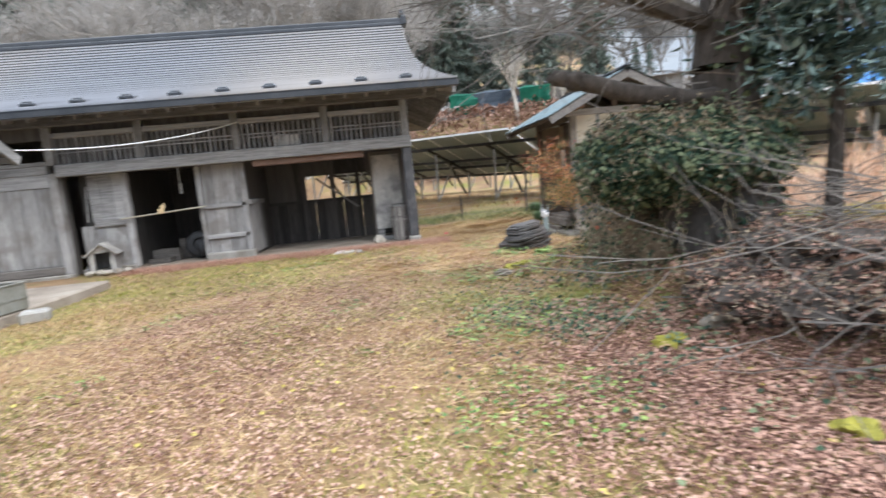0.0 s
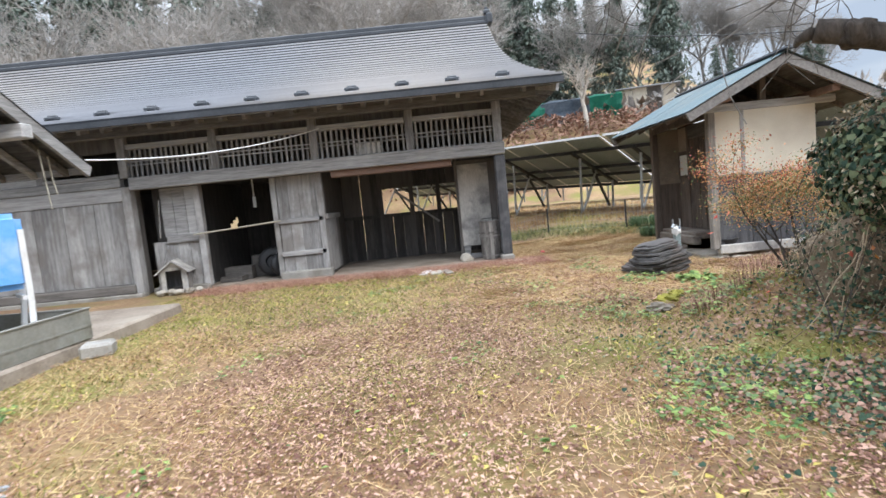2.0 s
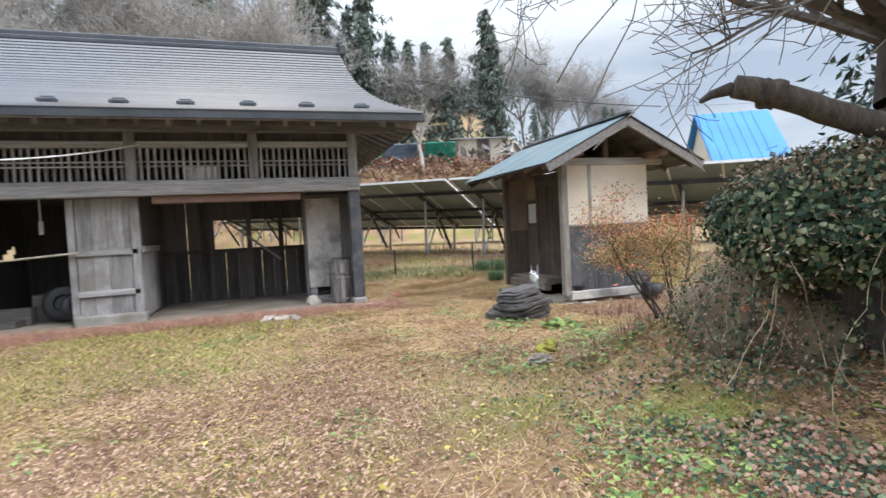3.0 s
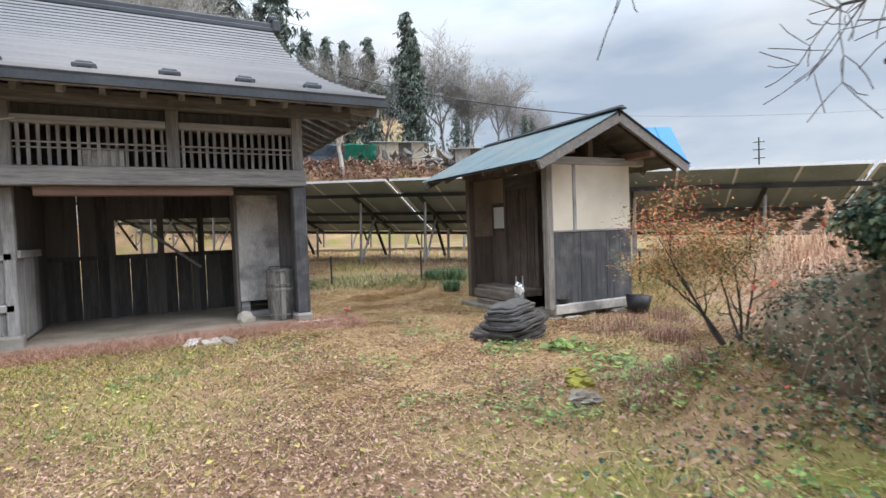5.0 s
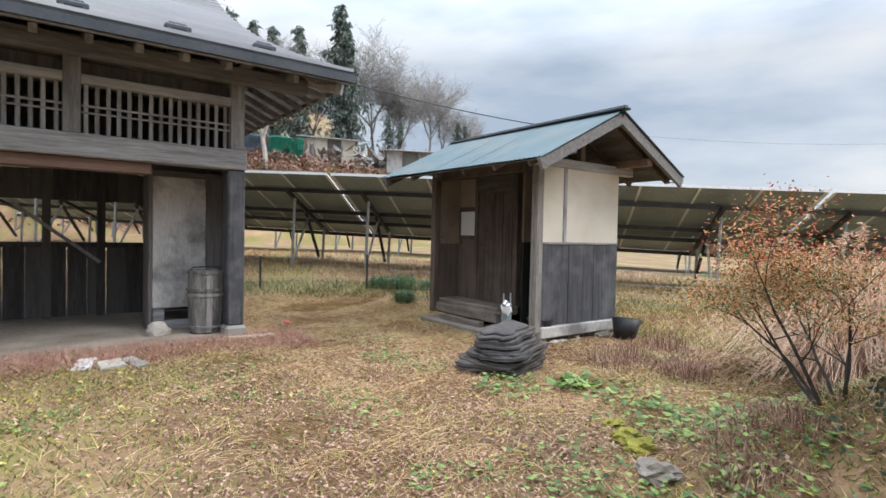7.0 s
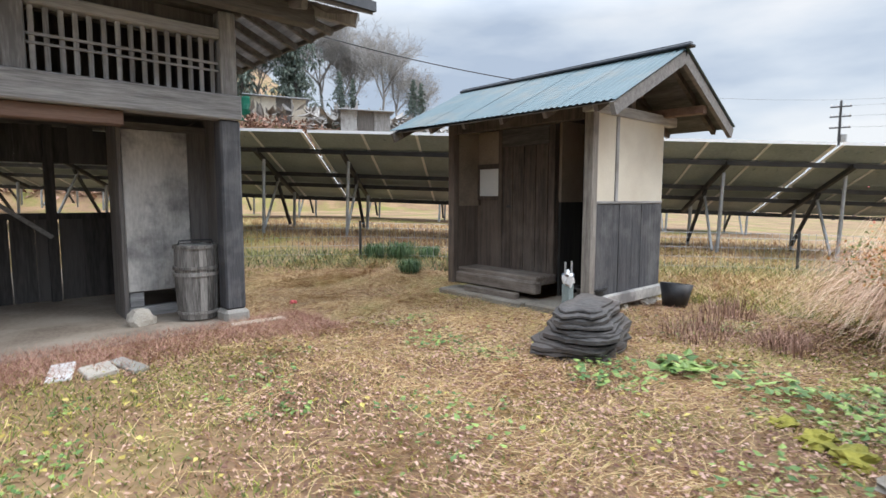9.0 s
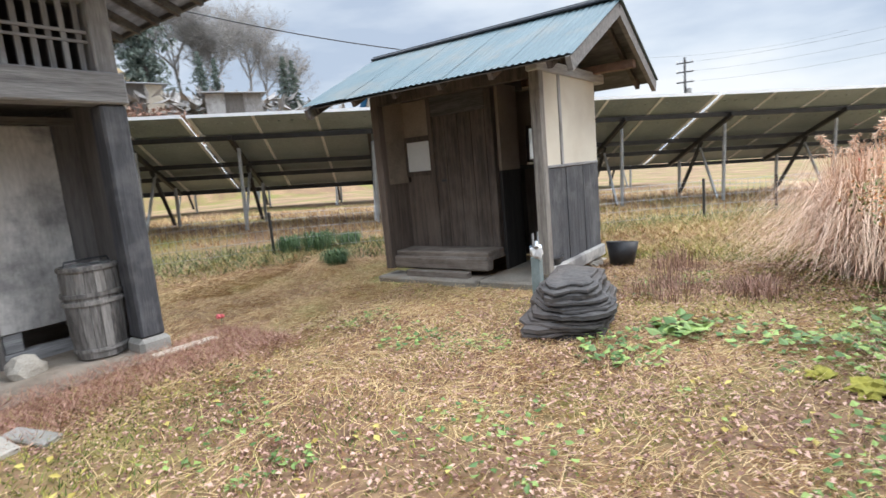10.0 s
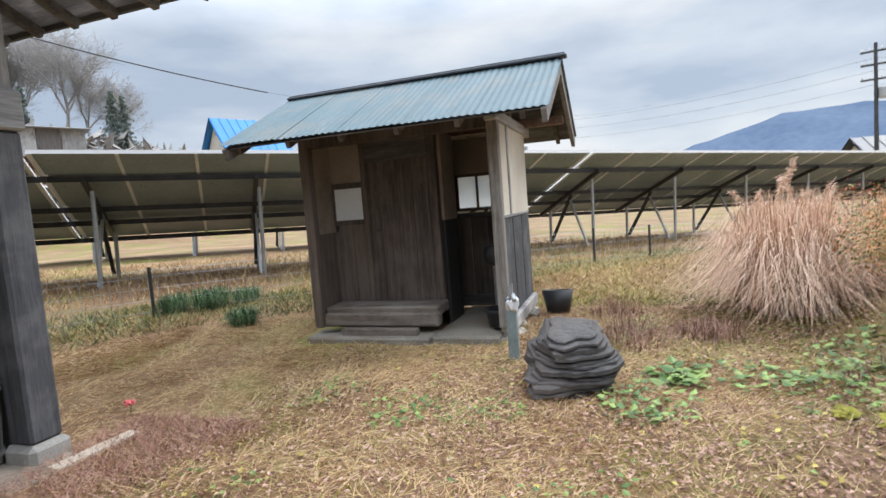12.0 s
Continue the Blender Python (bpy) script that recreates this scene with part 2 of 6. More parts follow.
RUST_WEED = material("rusty_weed", (0.17, 0.09, 0.06), (0.40, 0.24, 0.18), 0.85, size=2, grain=9, bump=0, island=0.8)
TARP_G = material("green_tarp", (0.0, 0.16, 0.10), (0.02, 0.27, 0.17), 0.5, size=0.8, grain=5, bump=0.2)
TARP_B = material("navy_tarp", (0.05, 0.08, 0.12), (0.17, 0.21, 0.26), 0.6, size=0.8, grain=5, bump=0.2)
FAR_WALL = material("far_cream_boards", (0.48, 0.42, 0.34), (0.68, 0.62, 0.52), 0.9, size=0.8, grain=5, bump=0.05, piece=0.4)
FAR_ROOF = material("far_grey_roof", (0.22, 0.23, 0.25), (0.36, 0.37, 0.39), 0.6, size=0.5, grain=5, bump=0.05)
# blue-grey base colour paints the distance haze onto the ridge
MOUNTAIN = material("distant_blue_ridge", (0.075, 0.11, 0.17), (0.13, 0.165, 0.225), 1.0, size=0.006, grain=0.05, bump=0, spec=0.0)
YARN = material("yellow_paper", (0.62, 0.47, 0.25), (0.78, 0.62, 0.38), 0.8, size=9, grain=40, bump=0)
PINK = material("pink_cloth_flower", (0.70, 0.10, 0.12), (0.85, 0.25, 0.25), 0.7, size=9, grain=40, bump=0)
WATER_TRACK = material("pale_gravel", (0.20, 0.21, 0.22), (0.36, 0.375, 0.385), 0.9, size=9, grain=60, bump=0.6)
PLANK_FLOOR = material("pale_plank", (0.50, 0.43, 0.34), (0.66, 0.59, 0.48), 0.85, scale=(0.8, 9, 9), size=2, grain=14, bump=0.2)
# dark colour that paints shade into interiors, hollows and the house gable
SHADE_DARK = material("sooty_boards", (0.045, 0.042, 0.041), (0.125, 0.116, 0.11), 0.95, scale=(7, 7, 0.6), size=2, grain=11, bump=0.3, piece=0.3)
PIPE = material("blue_grey_pipe", (0.14, 0.19, 0.19), (0.26, 0.31, 0.31), 0.5, size=6, grain=40, bump=0.1)
GROUND = material("meadow_ground", (0.13, 0.07, 0.043), (0.38, 0.25, 0.135), 0.97, size=0.55, grain=14, bump=1.0, mid=(0.24, 0.15, 0.08), stain=(0.17, 0.17, 0.035), stain_size=0.5, stain_amount=0.9)
PINK_LITTER = material("pink_brown_leaf_litter", (0.11, 0.05, 0.036), (0.52, 0.31, 0.235), 0.85, size=1.0, grain=9, bump=0, island=0.9, mid=(0.31, 0.165, 0.118))
MOSS = material("yellow_moss", (0.13, 0.125, 0.02), (0.36, 0.32, 0.055), 0.95, size=6, grain=40, bump=0.7)


# ---- building helpers ----
def thing(name, m=None, label="", category="", group="", kind=""):
    ob = new(name)
    ob.empty_display_size = 0.2
    if m is not None:
        ob.matrix_world = m
    return tagged(ob, label, category, group, kind)


def part(name, bm, mat, parent=None, label="", smooth=False):
    me = bpy.data.meshes.new(name)
    bm.to_mesh(me)
    bm.free()
    me.materials.append(mat)
    if smooth:
        me.shade_smooth()
    ob = new(name, me)
    if parent is not None:
        ob.parent = parent
    return tagged(ob, label)


def again(ob, x, y, z, rz=0.0, scale=None):
    """One more piece on the same mesh under the same parent."""
    c = bpy.data.objects.new(ob.name.split(".")[0], ob.data)
    scene.collection.objects.link(c)
    c.parent = ob.parent
    c.matrix_basis = pose(x, y, z, 0, 0, rz)
    if scale:
        c.scale = scale
    return c


def box(bm, x0, x1, y0, y1, z0, z1, edge=0.0, m=None):
    vs = [bm.verts.new((x, y, z)) for x in (x0, x1) for y in (y0, y1) for z in (z0, z1)]
    fs = [bm.faces.new([vs[i] for i in q]) for q in ((0, 1, 3, 2), (4, 6, 7, 5), (0, 4, 5, 1), (2, 3, 7, 6), (0, 2, 6, 4), (1, 5, 7, 3))]
    if m is not None:
        bmesh.ops.transform(bm, matrix=m, verts=vs)
    if edge:
        bmesh.ops.bevel(bm, geom=list({e for f in fs for e in f.edges}), offset=edge, segments=1, affect="EDGES")
    return bm


def boxed(*dims):
    return box(bmesh.new(), *dims)


def bar(bm, a, b, w, d=None, edge=0.0):
    """A squared timber or bar from a to b."""
    a, b = Vector(a), Vector(b)
    d = d or w
    m = Matrix.Translation(a) @ (b - a).to_track_quat("Z", "Y").to_matrix().to_4x4()
    return box(bm, -w / 2, w / 2, -d / 2, d / 2, 0, (b - a).length, edge, m)


def rod(bm, pts, r0, r1=None, sides=6, cap=True):
    """A round tube through points, tapering from r0 to r1."""
    pts = [Vector(p) for p in pts]
    r1 = r0 if r1 is None else r1
    rings = []
    side = None
    for i, p in enumerate(pts):
        way = (pts[min(i + 1, len(pts) - 1)] - pts[max(i - 1, 0)]).normalized()
        if side is None:
            side = way.orthogonal().normalized()
        side = (side - way * side.dot(way)).normalized()
        up = way.cross(side)
        r = r0 + (r1 - r0) * i / max(1, len(pts) - 1)
        rings.append([bm.verts.new(p + r * (math.cos(a) * side + math.sin(a) * up)) for a in (2 * math.pi * k / sides for k in range(sides))])
    for a, b in zip(rings, rings[1:]):
        for k in range(sides):
            bm.faces.new((a[k], a[(k + 1) % sides], b[(k + 1) % sides], b[k]))
    if cap:
        bm.faces.new(rings[0][::-1])
        bm.faces.new(rings[-1])
    return bm


def lathe(bm, profile, sides=20, at=(0, 0, 0), cap=True):
    rings = [[bm.verts.new((at[0] + r * math.cos(2 * math.pi * k / sides), at[1] + r * math.sin(2 * math.pi * k / sides), at[2] + z)) for k in range(sides)] for r, z in profile]
    for a, b in zip(rings, rings[1:]):
        for k in range(sides):
            bm.faces.new((a[k], a[(k + 1) % sides], b[(k + 1) % sides], b[k]))
    if cap:
        bm.faces.new(rings[0][::-1])
        bm.faces.new(rings[-1])
    return bm


def lump(bm, at, size, rough=0.2, levels=2, seed=0.0, freq=2.0, rz=0.0):
    """A boulder-like closed shape."""
    r = bmesh.ops.create_icosphere(bm, subdivisions=levels, radius=1.0)
    turn = Matrix.Rotation(rz, 3, "Z")
    for v in r["verts"]:
        k = 1 + rough * noise.noise(v.co * freq + Vector((seed, seed * 2.3, -seed)))
        v.co = turn @ Vector((v.co.x * size[0] * k, v.co.y * size[1] * k, v.co.z * size[2] * k)) + Vector(at)
    return bm


def smooth01(a, b, v):
    k = min(1.0, max(0.0, (v - a) / (b - a)))
    return k * k * (3 - 2 * k)


def arr_mesh(name, verts, faces, mat, parent=None, label="", category="", kind="", smooth=False):
    me = bpy.data.meshes.new(name)
    me.from_pydata(verts, [], faces)
    me.materials.append(mat)
    if smooth:
        me.shade_smooth()
    ob = new(name, me)
    if parent is not None:
        ob.parent = parent
    return tagged(ob, label, category, "", kind)


# ---- ground ----
SOLAR = math.radians(-48.5)
ROW_X, ROW_M = (math.cos(SOLAR), math.sin(SOLAR)), (-math.sin(SOLAR), math.cos(SOLAR))


def height(x, y):
    m = x * ROW_M[0] + y * ROW_M[1]
    z = 0.24 * smooth01(1.6, 5.0, m) + 0.14 * smooth01(4.4, 8.0, m)
    f = max(-4.0, min(30.0, x * ROW_X[0] + y * ROW_X[1]))
    z -= 0.034 * f * smooth01(2.2, 6.0, m)
    # raised bank beside the yard
    bank = smooth01(0.9, 2.5, x + 0.22 * (y + 8) + 0.35 * noise.noise((x * 0.7, y * 0.7, 3.0))) * smooth01(-5.3, -6.7, y + 0.25 * max(0.0, x - 3)) * smooth01(7.5, 5.0, x)
    z += 0.62 * bank
    # terrace and wooded hill behind
    d = 0.2 * x + 0.98 * y
    s = 0.98 * x - 0.2 * y
    side = smooth01(44, 20, s)
    z += side * (6.8 * smooth01(29, 38, d) + 26.0 * smooth01(48, 130, d) + 40 * smooth01(110, 420, d))
    near = smooth01(60, 20, abs(x) + abs(y))
    z += near * (0.035 * noise.noise((x * 0.9, y * 0.9, 0.0)) + 0.02 * noise.noise((x * 2.7, y * 2.7, 5.0)))
    if -14 < x < 3.6 and -1.2 < y < 8:
        level = smooth01(3.6, -0.4, x) * smooth01(-1.2, 0.0, y)
        z = z * (1 - level) - 0.02 * level
    return z


def spaced(fine0, fine1, step, far):
    out = list(np.arange(fine0, fine1 + 1e-6, step))
    g, p = step, out[-1]
    while p < far:
        g *= 1.22
        p += g
        out.append(p)
    g, p = step, out[0]
    while p > -far:
        g *= 1.22
        p -= g
        out.insert(0, p)
    return out


gx, gy = spaced(-10, 12, 0.2, 2500), spaced(-14, 10, 0.2, 2500)
gverts = [(x, y, height(x, y)) for y in gy for x in gx]
W = len(gx)
gfaces = [(j * W + i, j * W + i + 1, (j + 1) * W + i + 1, (j + 1) * W + i) for j in range(len(gy) - 1) for i in range(W - 1)]
arr_mesh("ground", gverts, gfaces, GROUND, label="autumn yard of dry straw grass, moss and fallen leaves", category="ground", kind="structure", smooth=True)

# ---- the barn ----
barn = thing("barn", label="long weathered timber barn with lattice loft and slate-grey metal roof", category="barn")
LAT = (-0.12, -1.92, -3.90, -5.95, -7.85)
ROOF_L = -13.6


def roof_line(v):
    """Eave at v=1, ridge at v=0: y and z of the front slope, hollow towards the eave."""
    return 3.35 - 4.38 * v, 3.42 + 2.40 * (0.62 * (1 - v) + 0.38 * (1 - v) ** 1.9)


def verge(v):
    return 0.22 + 0.82 * v ** 2.8


def slope_points(v, lift, back=False):
    y, z = roof_line(v)
    if back:
        y = 6.7 - y
    return [Vector((ROOF_L - 0.3 * v, y, z + lift))] + [Vector((verge(v) + (ROOF_L - verge(v)) * (1 - k), y, z + lift)) for k in (0.5, 1.0)]


def loft(bm, rows):
    rr = [[bm.verts.new(p) for p in row] for row in rows]
    for a, b in zip(rr, rr[1:]):
        for k in range(len(a) - 1):
            bm.faces.new((a[k], b[k], b[k + 1], a[k + 1]))
    return rr


bm = bmesh.new()
vs = [k / 14 for k in range(15)]
for back in (False, True):
    top = [slope_points(v, -0.01, back) for v in vs]
    low = [slope_points(v, -0.13, back) for v in vs]
    a, b = loft(bm, top), loft(bm, low)
    bm.faces.new((*a[-1], *b[-1][::-1]))
    for k in range(14):
        bm.faces.new((a[k][-1], a[k + 1][-1], b[k + 1][-1], b[k][-1]))
        bm.faces.new((a[k][0], a[k + 1][0], b[k + 1][0], b[k][0]))
bmesh.ops.recalc_face_normals(bm, faces=bm.faces)
roof = part("roof", bm, SOFFIT, barn, "slate-grey stepped metal roof on dark boards")
N = 27
for i in range(N):
    v0, v1 = i / N, (i + 1) / N
    bm = bmesh.new()
    loft(bm, [slope_points(v0, 0.0), slope_points(v0 + 0.62 * (v1 - v0), 0.008), slope_points(v1, 0.084), slope_points(v1 - 0.001, 0.046)])
    bmesh.ops.recalc_face_normals(bm, faces=bm.faces)
    course = part("roof_course", bm, ROOF, roof)
    # lip under each course; the dark metal colour paints its shadow line
    bm = bmesh.new()
    loft(bm, [slope_points(v1 - 0.001, 0.0458), slope_points(v1 - 0.004, -0.008)])
    part("course_lip", bm, RIDGE, course, "folded lip of the metal course, coloured dark for its shadow")
bm = bmesh.new()
loft(bm, [slope_points(0, 0.02, True), slope_points(0.5, 0.02, True), slope_points(1, 0.02, True)])
part("rear_roof_sheet", bm, ROOF, roof)
# eave edge and verge boards
bm = bmesh.new()
y, z = roof_line(1)
bar(bm, (ROOF_L - 0.3, y - 0.028, z - 0.055), (verge(1) + 0.01, y - 0.028, z - 0.055), 0.05, 0.10)
part("eave_board", bm, RIDGE, barn)
bm = bmesh.new()
vv = [k / 10 for k in range(11)]
for a, b in zip(vv, vv[1:]):
    ya, za = roof_line(a)
    yb, zb = roof_line(b)
    bar(bm, (verge(a) + 0.004, ya, za - 0.05), (verge(b) + 0.004, yb, zb - 0.05), 0.05, 0.12)
part("verge_board", bm, DARK_H, barn, "grey verge board")
bm = boxed(ROOF_L, 0.30, 3.19, 3.51, 5.80, 5.90, 0.02)
box(bm, ROOF_L, 0.26, 3.25, 3.45, 5.90, 6.02, 0.02)
ridge = part("ridge_cap", bm, RIDGE, roof, "dark metal ridge cap")
bm = boxed(0.20, 0.36, 3.14, 3.56, 5.80, 6.06, 0.03)
box(bm, 0.16, 0.32, 3.24, 3.46, 6.06, 6.18, 0.03)
box(bm, 0.20, 0.28, 3.31, 3.39, 6.18, 6.26, 0.02)
part("ridge_end_tile", bm, RIDGE, ridge, "dark stepped ridge-end ornament")
# snow guards
y, z = roof_line(0.93)
bm = boxed(-0.10, 0.10, -0.05, 0.03, 0.02, 0.06, 0.01)
box(bm, -0.085, -0.055, -0.05, 0.02, -0.02, 0.05)
box(bm, 0.055, 0.085, -0.05, 0.02, -0.02, 0.05)
box(bm, -0.07, 0.07, -0.02, 0.03, 0.05, 0.085, 0.01)
guard = part("snow_guard", bm, RIDGE, barn, "small dark snow guard")
guard.scale = (1.35, 1.5, 1.5)
guard.location = (-0.02, y, z + 0.03)
for k in range(1, 14):
    again(guard, -0.02 - 0.955 * k, y, z + 0.03, 0.0, (1.35, 1.5, 1.5))
# rafters under the eave and the gable end
rafter = part("rafter", bar(bmesh.new(), (0, -0.84, 3.29), (0, 0.3, 3.60), 0.07, 0.09), SOFFIT, barn)
for k in range(1, 30):
    again(rafter, -0.45 * k, 0, 0)
rafter.location.x = 0.35
for k, (yy, zz) in enumerate(((-0.48, 3.30), (3.3, 5.45))):
    part("purlin", boxed(-13.4, 0.62 - 0.2 * k, yy - 0.08, yy + 0.08, zz - 0.10, zz + 0.08, 0.01), DARK_H, barn)
# skirt eave along the gable side, seen from below
def under_roof(y, z, gap):
    v = (3.35 - y) / 4.38
    return min(z, roof_line(min(1.0, v))[1] - gap) if v > 0 else z


bm = bmesh.new()
loft(bm, [[Vector((x, y, under_roof(y, 3.78 - 0.46 * x, 0.15))) for x in (-0.04, 0.5, 1.0)] for y in (-0.84, -0.4, 0.1, 1.0, 3.0, 7.5)])
bmesh.ops.solidify(bm, geom=bm.faces[:], thickness=0.02)
part("skirt_soffit", bm, SOFFIT, barn, "dark weathered boards under the side eave")
part("side_eave_board", boxed(0.985, 1.02, -0.80, 7.5, 3.28, 3.36), DARK_H, barn)
for k in range(17):
    y = -0.3 + 0.44 * k
    part("side_rafter", bar(bmesh.new(), (-0.02, y, under_roof(y, 3.70, 0.22)), (0.97, y, 3.26), 0.06, 0.08), SOFFIT, barn)
part("hip_rafter", bar(bmesh.new(), (-0.05, 0.1, 3.60), (0.98, -0.82, 3.27), 0.10, 0.13), GREY_V, barn)
bm = bmesh.new()
pts = [(0, 0.22, 0), (0, 2.7, 0), (0, 2.7, 4.9), (0, 1.5, 4.4), (0, 0.22, 3.75)]
a = [bm.verts.new((-0.10, p[1], p[2])) for p in pts]
b = [bm.verts.new((-0.02, p[1], p[2])) for p in pts]
bm.faces.new(a)
bm.faces.new(b[::-1])
for k in range(5):
    bm.faces.new((a[k], b[k], b[(k + 1) % 5], a[(k + 1) % 5]))
bmesh.ops.recalc_face_normals(bm, faces=bm.faces)
part("gable_wall", bm, DARK_V, barn, "dark boarded gable wall")
part("rear_wall", boxed(-13.4, -4.1, 6.5, 6.6, 0, 4.0), DARK_V, barn)
part("end_wall", boxed(-13.4, -13.3, 0.2, 6.48, 0, 4.4), DARK_V, barn)
# loft floor takes the dark colour that stands for interior shade
part("loft_floor", boxed(-13.2, -0.12, 0.22, 2.9, 2.28, 2.42), SHADE_DARK, barn, "loft floor boards coloured dark for the shade inside")
part("loft_back", boxed(-13.2, -0.12, 2.6, 2.66, 2.44, 4.8), DARK_V, barn)
# front frame
part("corner_post", boxed(-0.235, -0.02, -0.03, 0.19, 0.13, 2.19, 0.02), POST_DARK, barn, "blackened corner post with a pale worn foot")
part("post_base", boxed(-0.27, 0.01, -0.07, 0.22, -0.08, 0.13, 0.035), CONCRETE, barn, "grey stone post base")
part("main_beam", boxed(-7.75, -0.01, -0.07, 0.17, 2.19, 2.45, 0.015), GREY_H, barn, "long grey weathered floor beam")
part("beam", boxed(-13.3, -7.95, -0.02, 0.17, 2.27, 2.46, 0.015), GREY_H, barn)
part("lintel", boxed(-3.62, -1.12, 0.02, 0.20, 2.05, 2.186, 0.01), RED_WOOD, barn, "reddish lintel over the open bay")
part("lattice_rail", boxed(-7.75, -0.02, 0.0, 0.14, 3.02, 3.13, 0.01), GREY_H, barn)
part("wall_plate", boxed(-13.3, 0.05, 0.02, 0.18, 3.30, 3.48, 0.01), DARK_H, barn)
part("upper_band", boxed(-13.3, -0.1, 0.20, 0.26, 3.02, 3.60), DARK_V, barn)
post = part("loft_post", boxed(-0.085, 0.085, -0.02, 0.15, 2.45, 3.31, 0.01), GREY_V, barn)
post.location.x = LAT[0]
for x in LAT[1:]:
    again(post, x, 0, 0)
slat = None
rng = random.Random(4)
for x1, x0 in zip(LAT, LAT[1:]):
    lo, hi = x0 + 0.085, x1 - 0.085
    lattice = part("lattice", box(boxed(lo, hi, 0.045, 0.06, 2.765, 2.79), lo, hi, 0.045, 0.06, 2.69, 2.712), GREY_H, barn, "grey wooden lattice of upright slats")
    n = int((hi - lo) / 0.108)
    for k in range(n):
        x = lo + (k + 0.5) * (hi - lo) / n + rng.uniform(-0.006, 0.006)
        if slat is None:
            slat = part("slat", boxed(-0.021, 0.021, 0.06, 0.085, 2.45, 3.02), GREY_V, lattice)
            slat.location.x = x
        else:
            c = again(slat, x, 0, 0)
            c.parent = lattice
part("name_board", boxed(-3.05, -2.55, 0.09, 0.11, 2.47, 2.70), PALE_BOARD, barn, "pale notice board behind the lattice")
# recessed panel beside the corner post
part("panel_door", box(boxed(-1.00, -0.32, 0.83, 0.87, 0.30, 2.11, 0.008), -0.62, -0.612, 0.825, 0.83, 0.32, 2.08), PALE_BOARD, barn, "pale stained plywood panel")
part("panel_frame", boxed(-1.05, -1.003, 0.80, 0.92, 0.0, 2.19, 0.008), DARK_V, barn)
part("panel_backing", boxed(-0.34, -0.10, 0.88, 0.94, 0.0, 2.19), DARK_V, barn)
part("panel_head", boxed(-1.002, -0.1, 0.86, 0.92, 2.115, 2.19), DARK_H, barn)
part("sill_timber", box(boxed(-1.00, -0.14, 0.84, 0.98, 0.0, 0.12, 0.01), -0.99, -0.84, 0.85, 0.97, 0.12, 0.30, 0.01), GREY_H, barn)
part("bay_floor", boxed(-4.9, -0.05, -0.30, 6.4, -0.10, 0.012), EARTH, barn, "bare beaten-earth floor of the open bay")
# back of the open bay, three openings with posts
# boards, rail and posts here have the bay's shade in their colour
YB = 2.62
part("bay_side_wall", boxed(-1.05, -0.99, 0.925, 1.3, 0.0, 2.25), DARK_V, barn)
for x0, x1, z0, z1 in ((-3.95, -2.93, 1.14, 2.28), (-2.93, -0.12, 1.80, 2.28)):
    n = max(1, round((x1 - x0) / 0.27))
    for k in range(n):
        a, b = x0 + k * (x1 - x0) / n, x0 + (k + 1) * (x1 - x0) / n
        part("wall_board", boxed(a + 0.001, b - 0.001 - (0.016 if k == 1 and x0 < -3.5 else 0), YB, YB + 0.025, z0, z1 - rng.uniform(0, 0.05)), SHADE_DARK, barn)
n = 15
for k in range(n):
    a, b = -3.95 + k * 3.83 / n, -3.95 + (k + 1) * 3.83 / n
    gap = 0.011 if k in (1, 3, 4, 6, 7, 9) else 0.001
    part("wall_board", boxed(a + 0.002, b - gap, YB, YB + 0.025, 0.02, 1.13), SHADE_DARK, barn)
part("rail", boxed(-3.95, -0.12, YB - 0.05, YB, 1.08, 1.16), SHADE_DARK, barn)
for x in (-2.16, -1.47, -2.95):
    part("bay_post", boxed(x - 0.055, x + 0.055, YB - 0.06, YB + 0.05, 0.0, 2.28), SHADE_DARK, barn)
part("brace", bar(bmesh.new(), (-2.55, YB - 0.35, 1.72), (-1.50, YB - 0.25, 0.86), 0.05), GREY_Y, barn, "loose slanting pole")
# side of the box room
part("bay_side_wall", boxed(-3.98, -3.92, 0.34, YB + 0.03, 0.0, 2.25), DARK_V, barn)
for k in range(4):
    y0 = 0.36 + 0.33 * k
    part("side_board", boxed(-3.92, -3.885, y0, y0 + 0.31, 0.08, 1.30), GREY_V, barn)
part("side_rail", boxed(-3.885, -3.84, 0.30, 1.7, 1.22, 1.33, 0.008), GREY_Y, barn)
# box room front between the door and the bay
for k in range(4):
    x0 = -4.86 + 0.235 * k
    part("front_board", boxed(x0, x0 + 0.23, 0.30, 0.33, 1.30, 2.19), GREY_V, barn)
    part("front_board", boxed(x0, x0 + 0.23, 0.27, 0.31, 0.18, 1.22), GREY_V, barn)
for z in (1.20, 0.50):
    part("cross_rail", boxed(-4.88, -3.92, 0.22, 0.30, z, z + 0.10, 0.01), GREY_H, barn)
part("corner_stud", boxed(-4.02, -3.88, 0.22, 0.36, 0.10, 2.19, 0.01), GREY_V, barn)
part("footing", boxed(-4.95, -3.85, 0.16, 0.42, -0.05, 0.18, 0.03), CONCRETE, barn, "rough stone footing")
# doorway with a bar across
part("door_jamb", boxed(-6.62, -6.48, 0.26, 0.42, 0.05, 2.19, 0.01), GREY_V, barn)
part("door_jamb", boxed(-5.00, -4.88, 0.30, 0.44, 0.05, 2.19, 0.01), GREY_V, barn)
# room walls darkened in colour for the shade behind the doorway
part("room_back", boxed(-6.7, -4.0, 3.2, 3.25, 0.0, 2.28), SHADE_DARK, barn)
part("room_side", boxed(-6.72, -6.66, 0.45, 3.2, 0.0, 2.28), SHADE_DARK, barn)
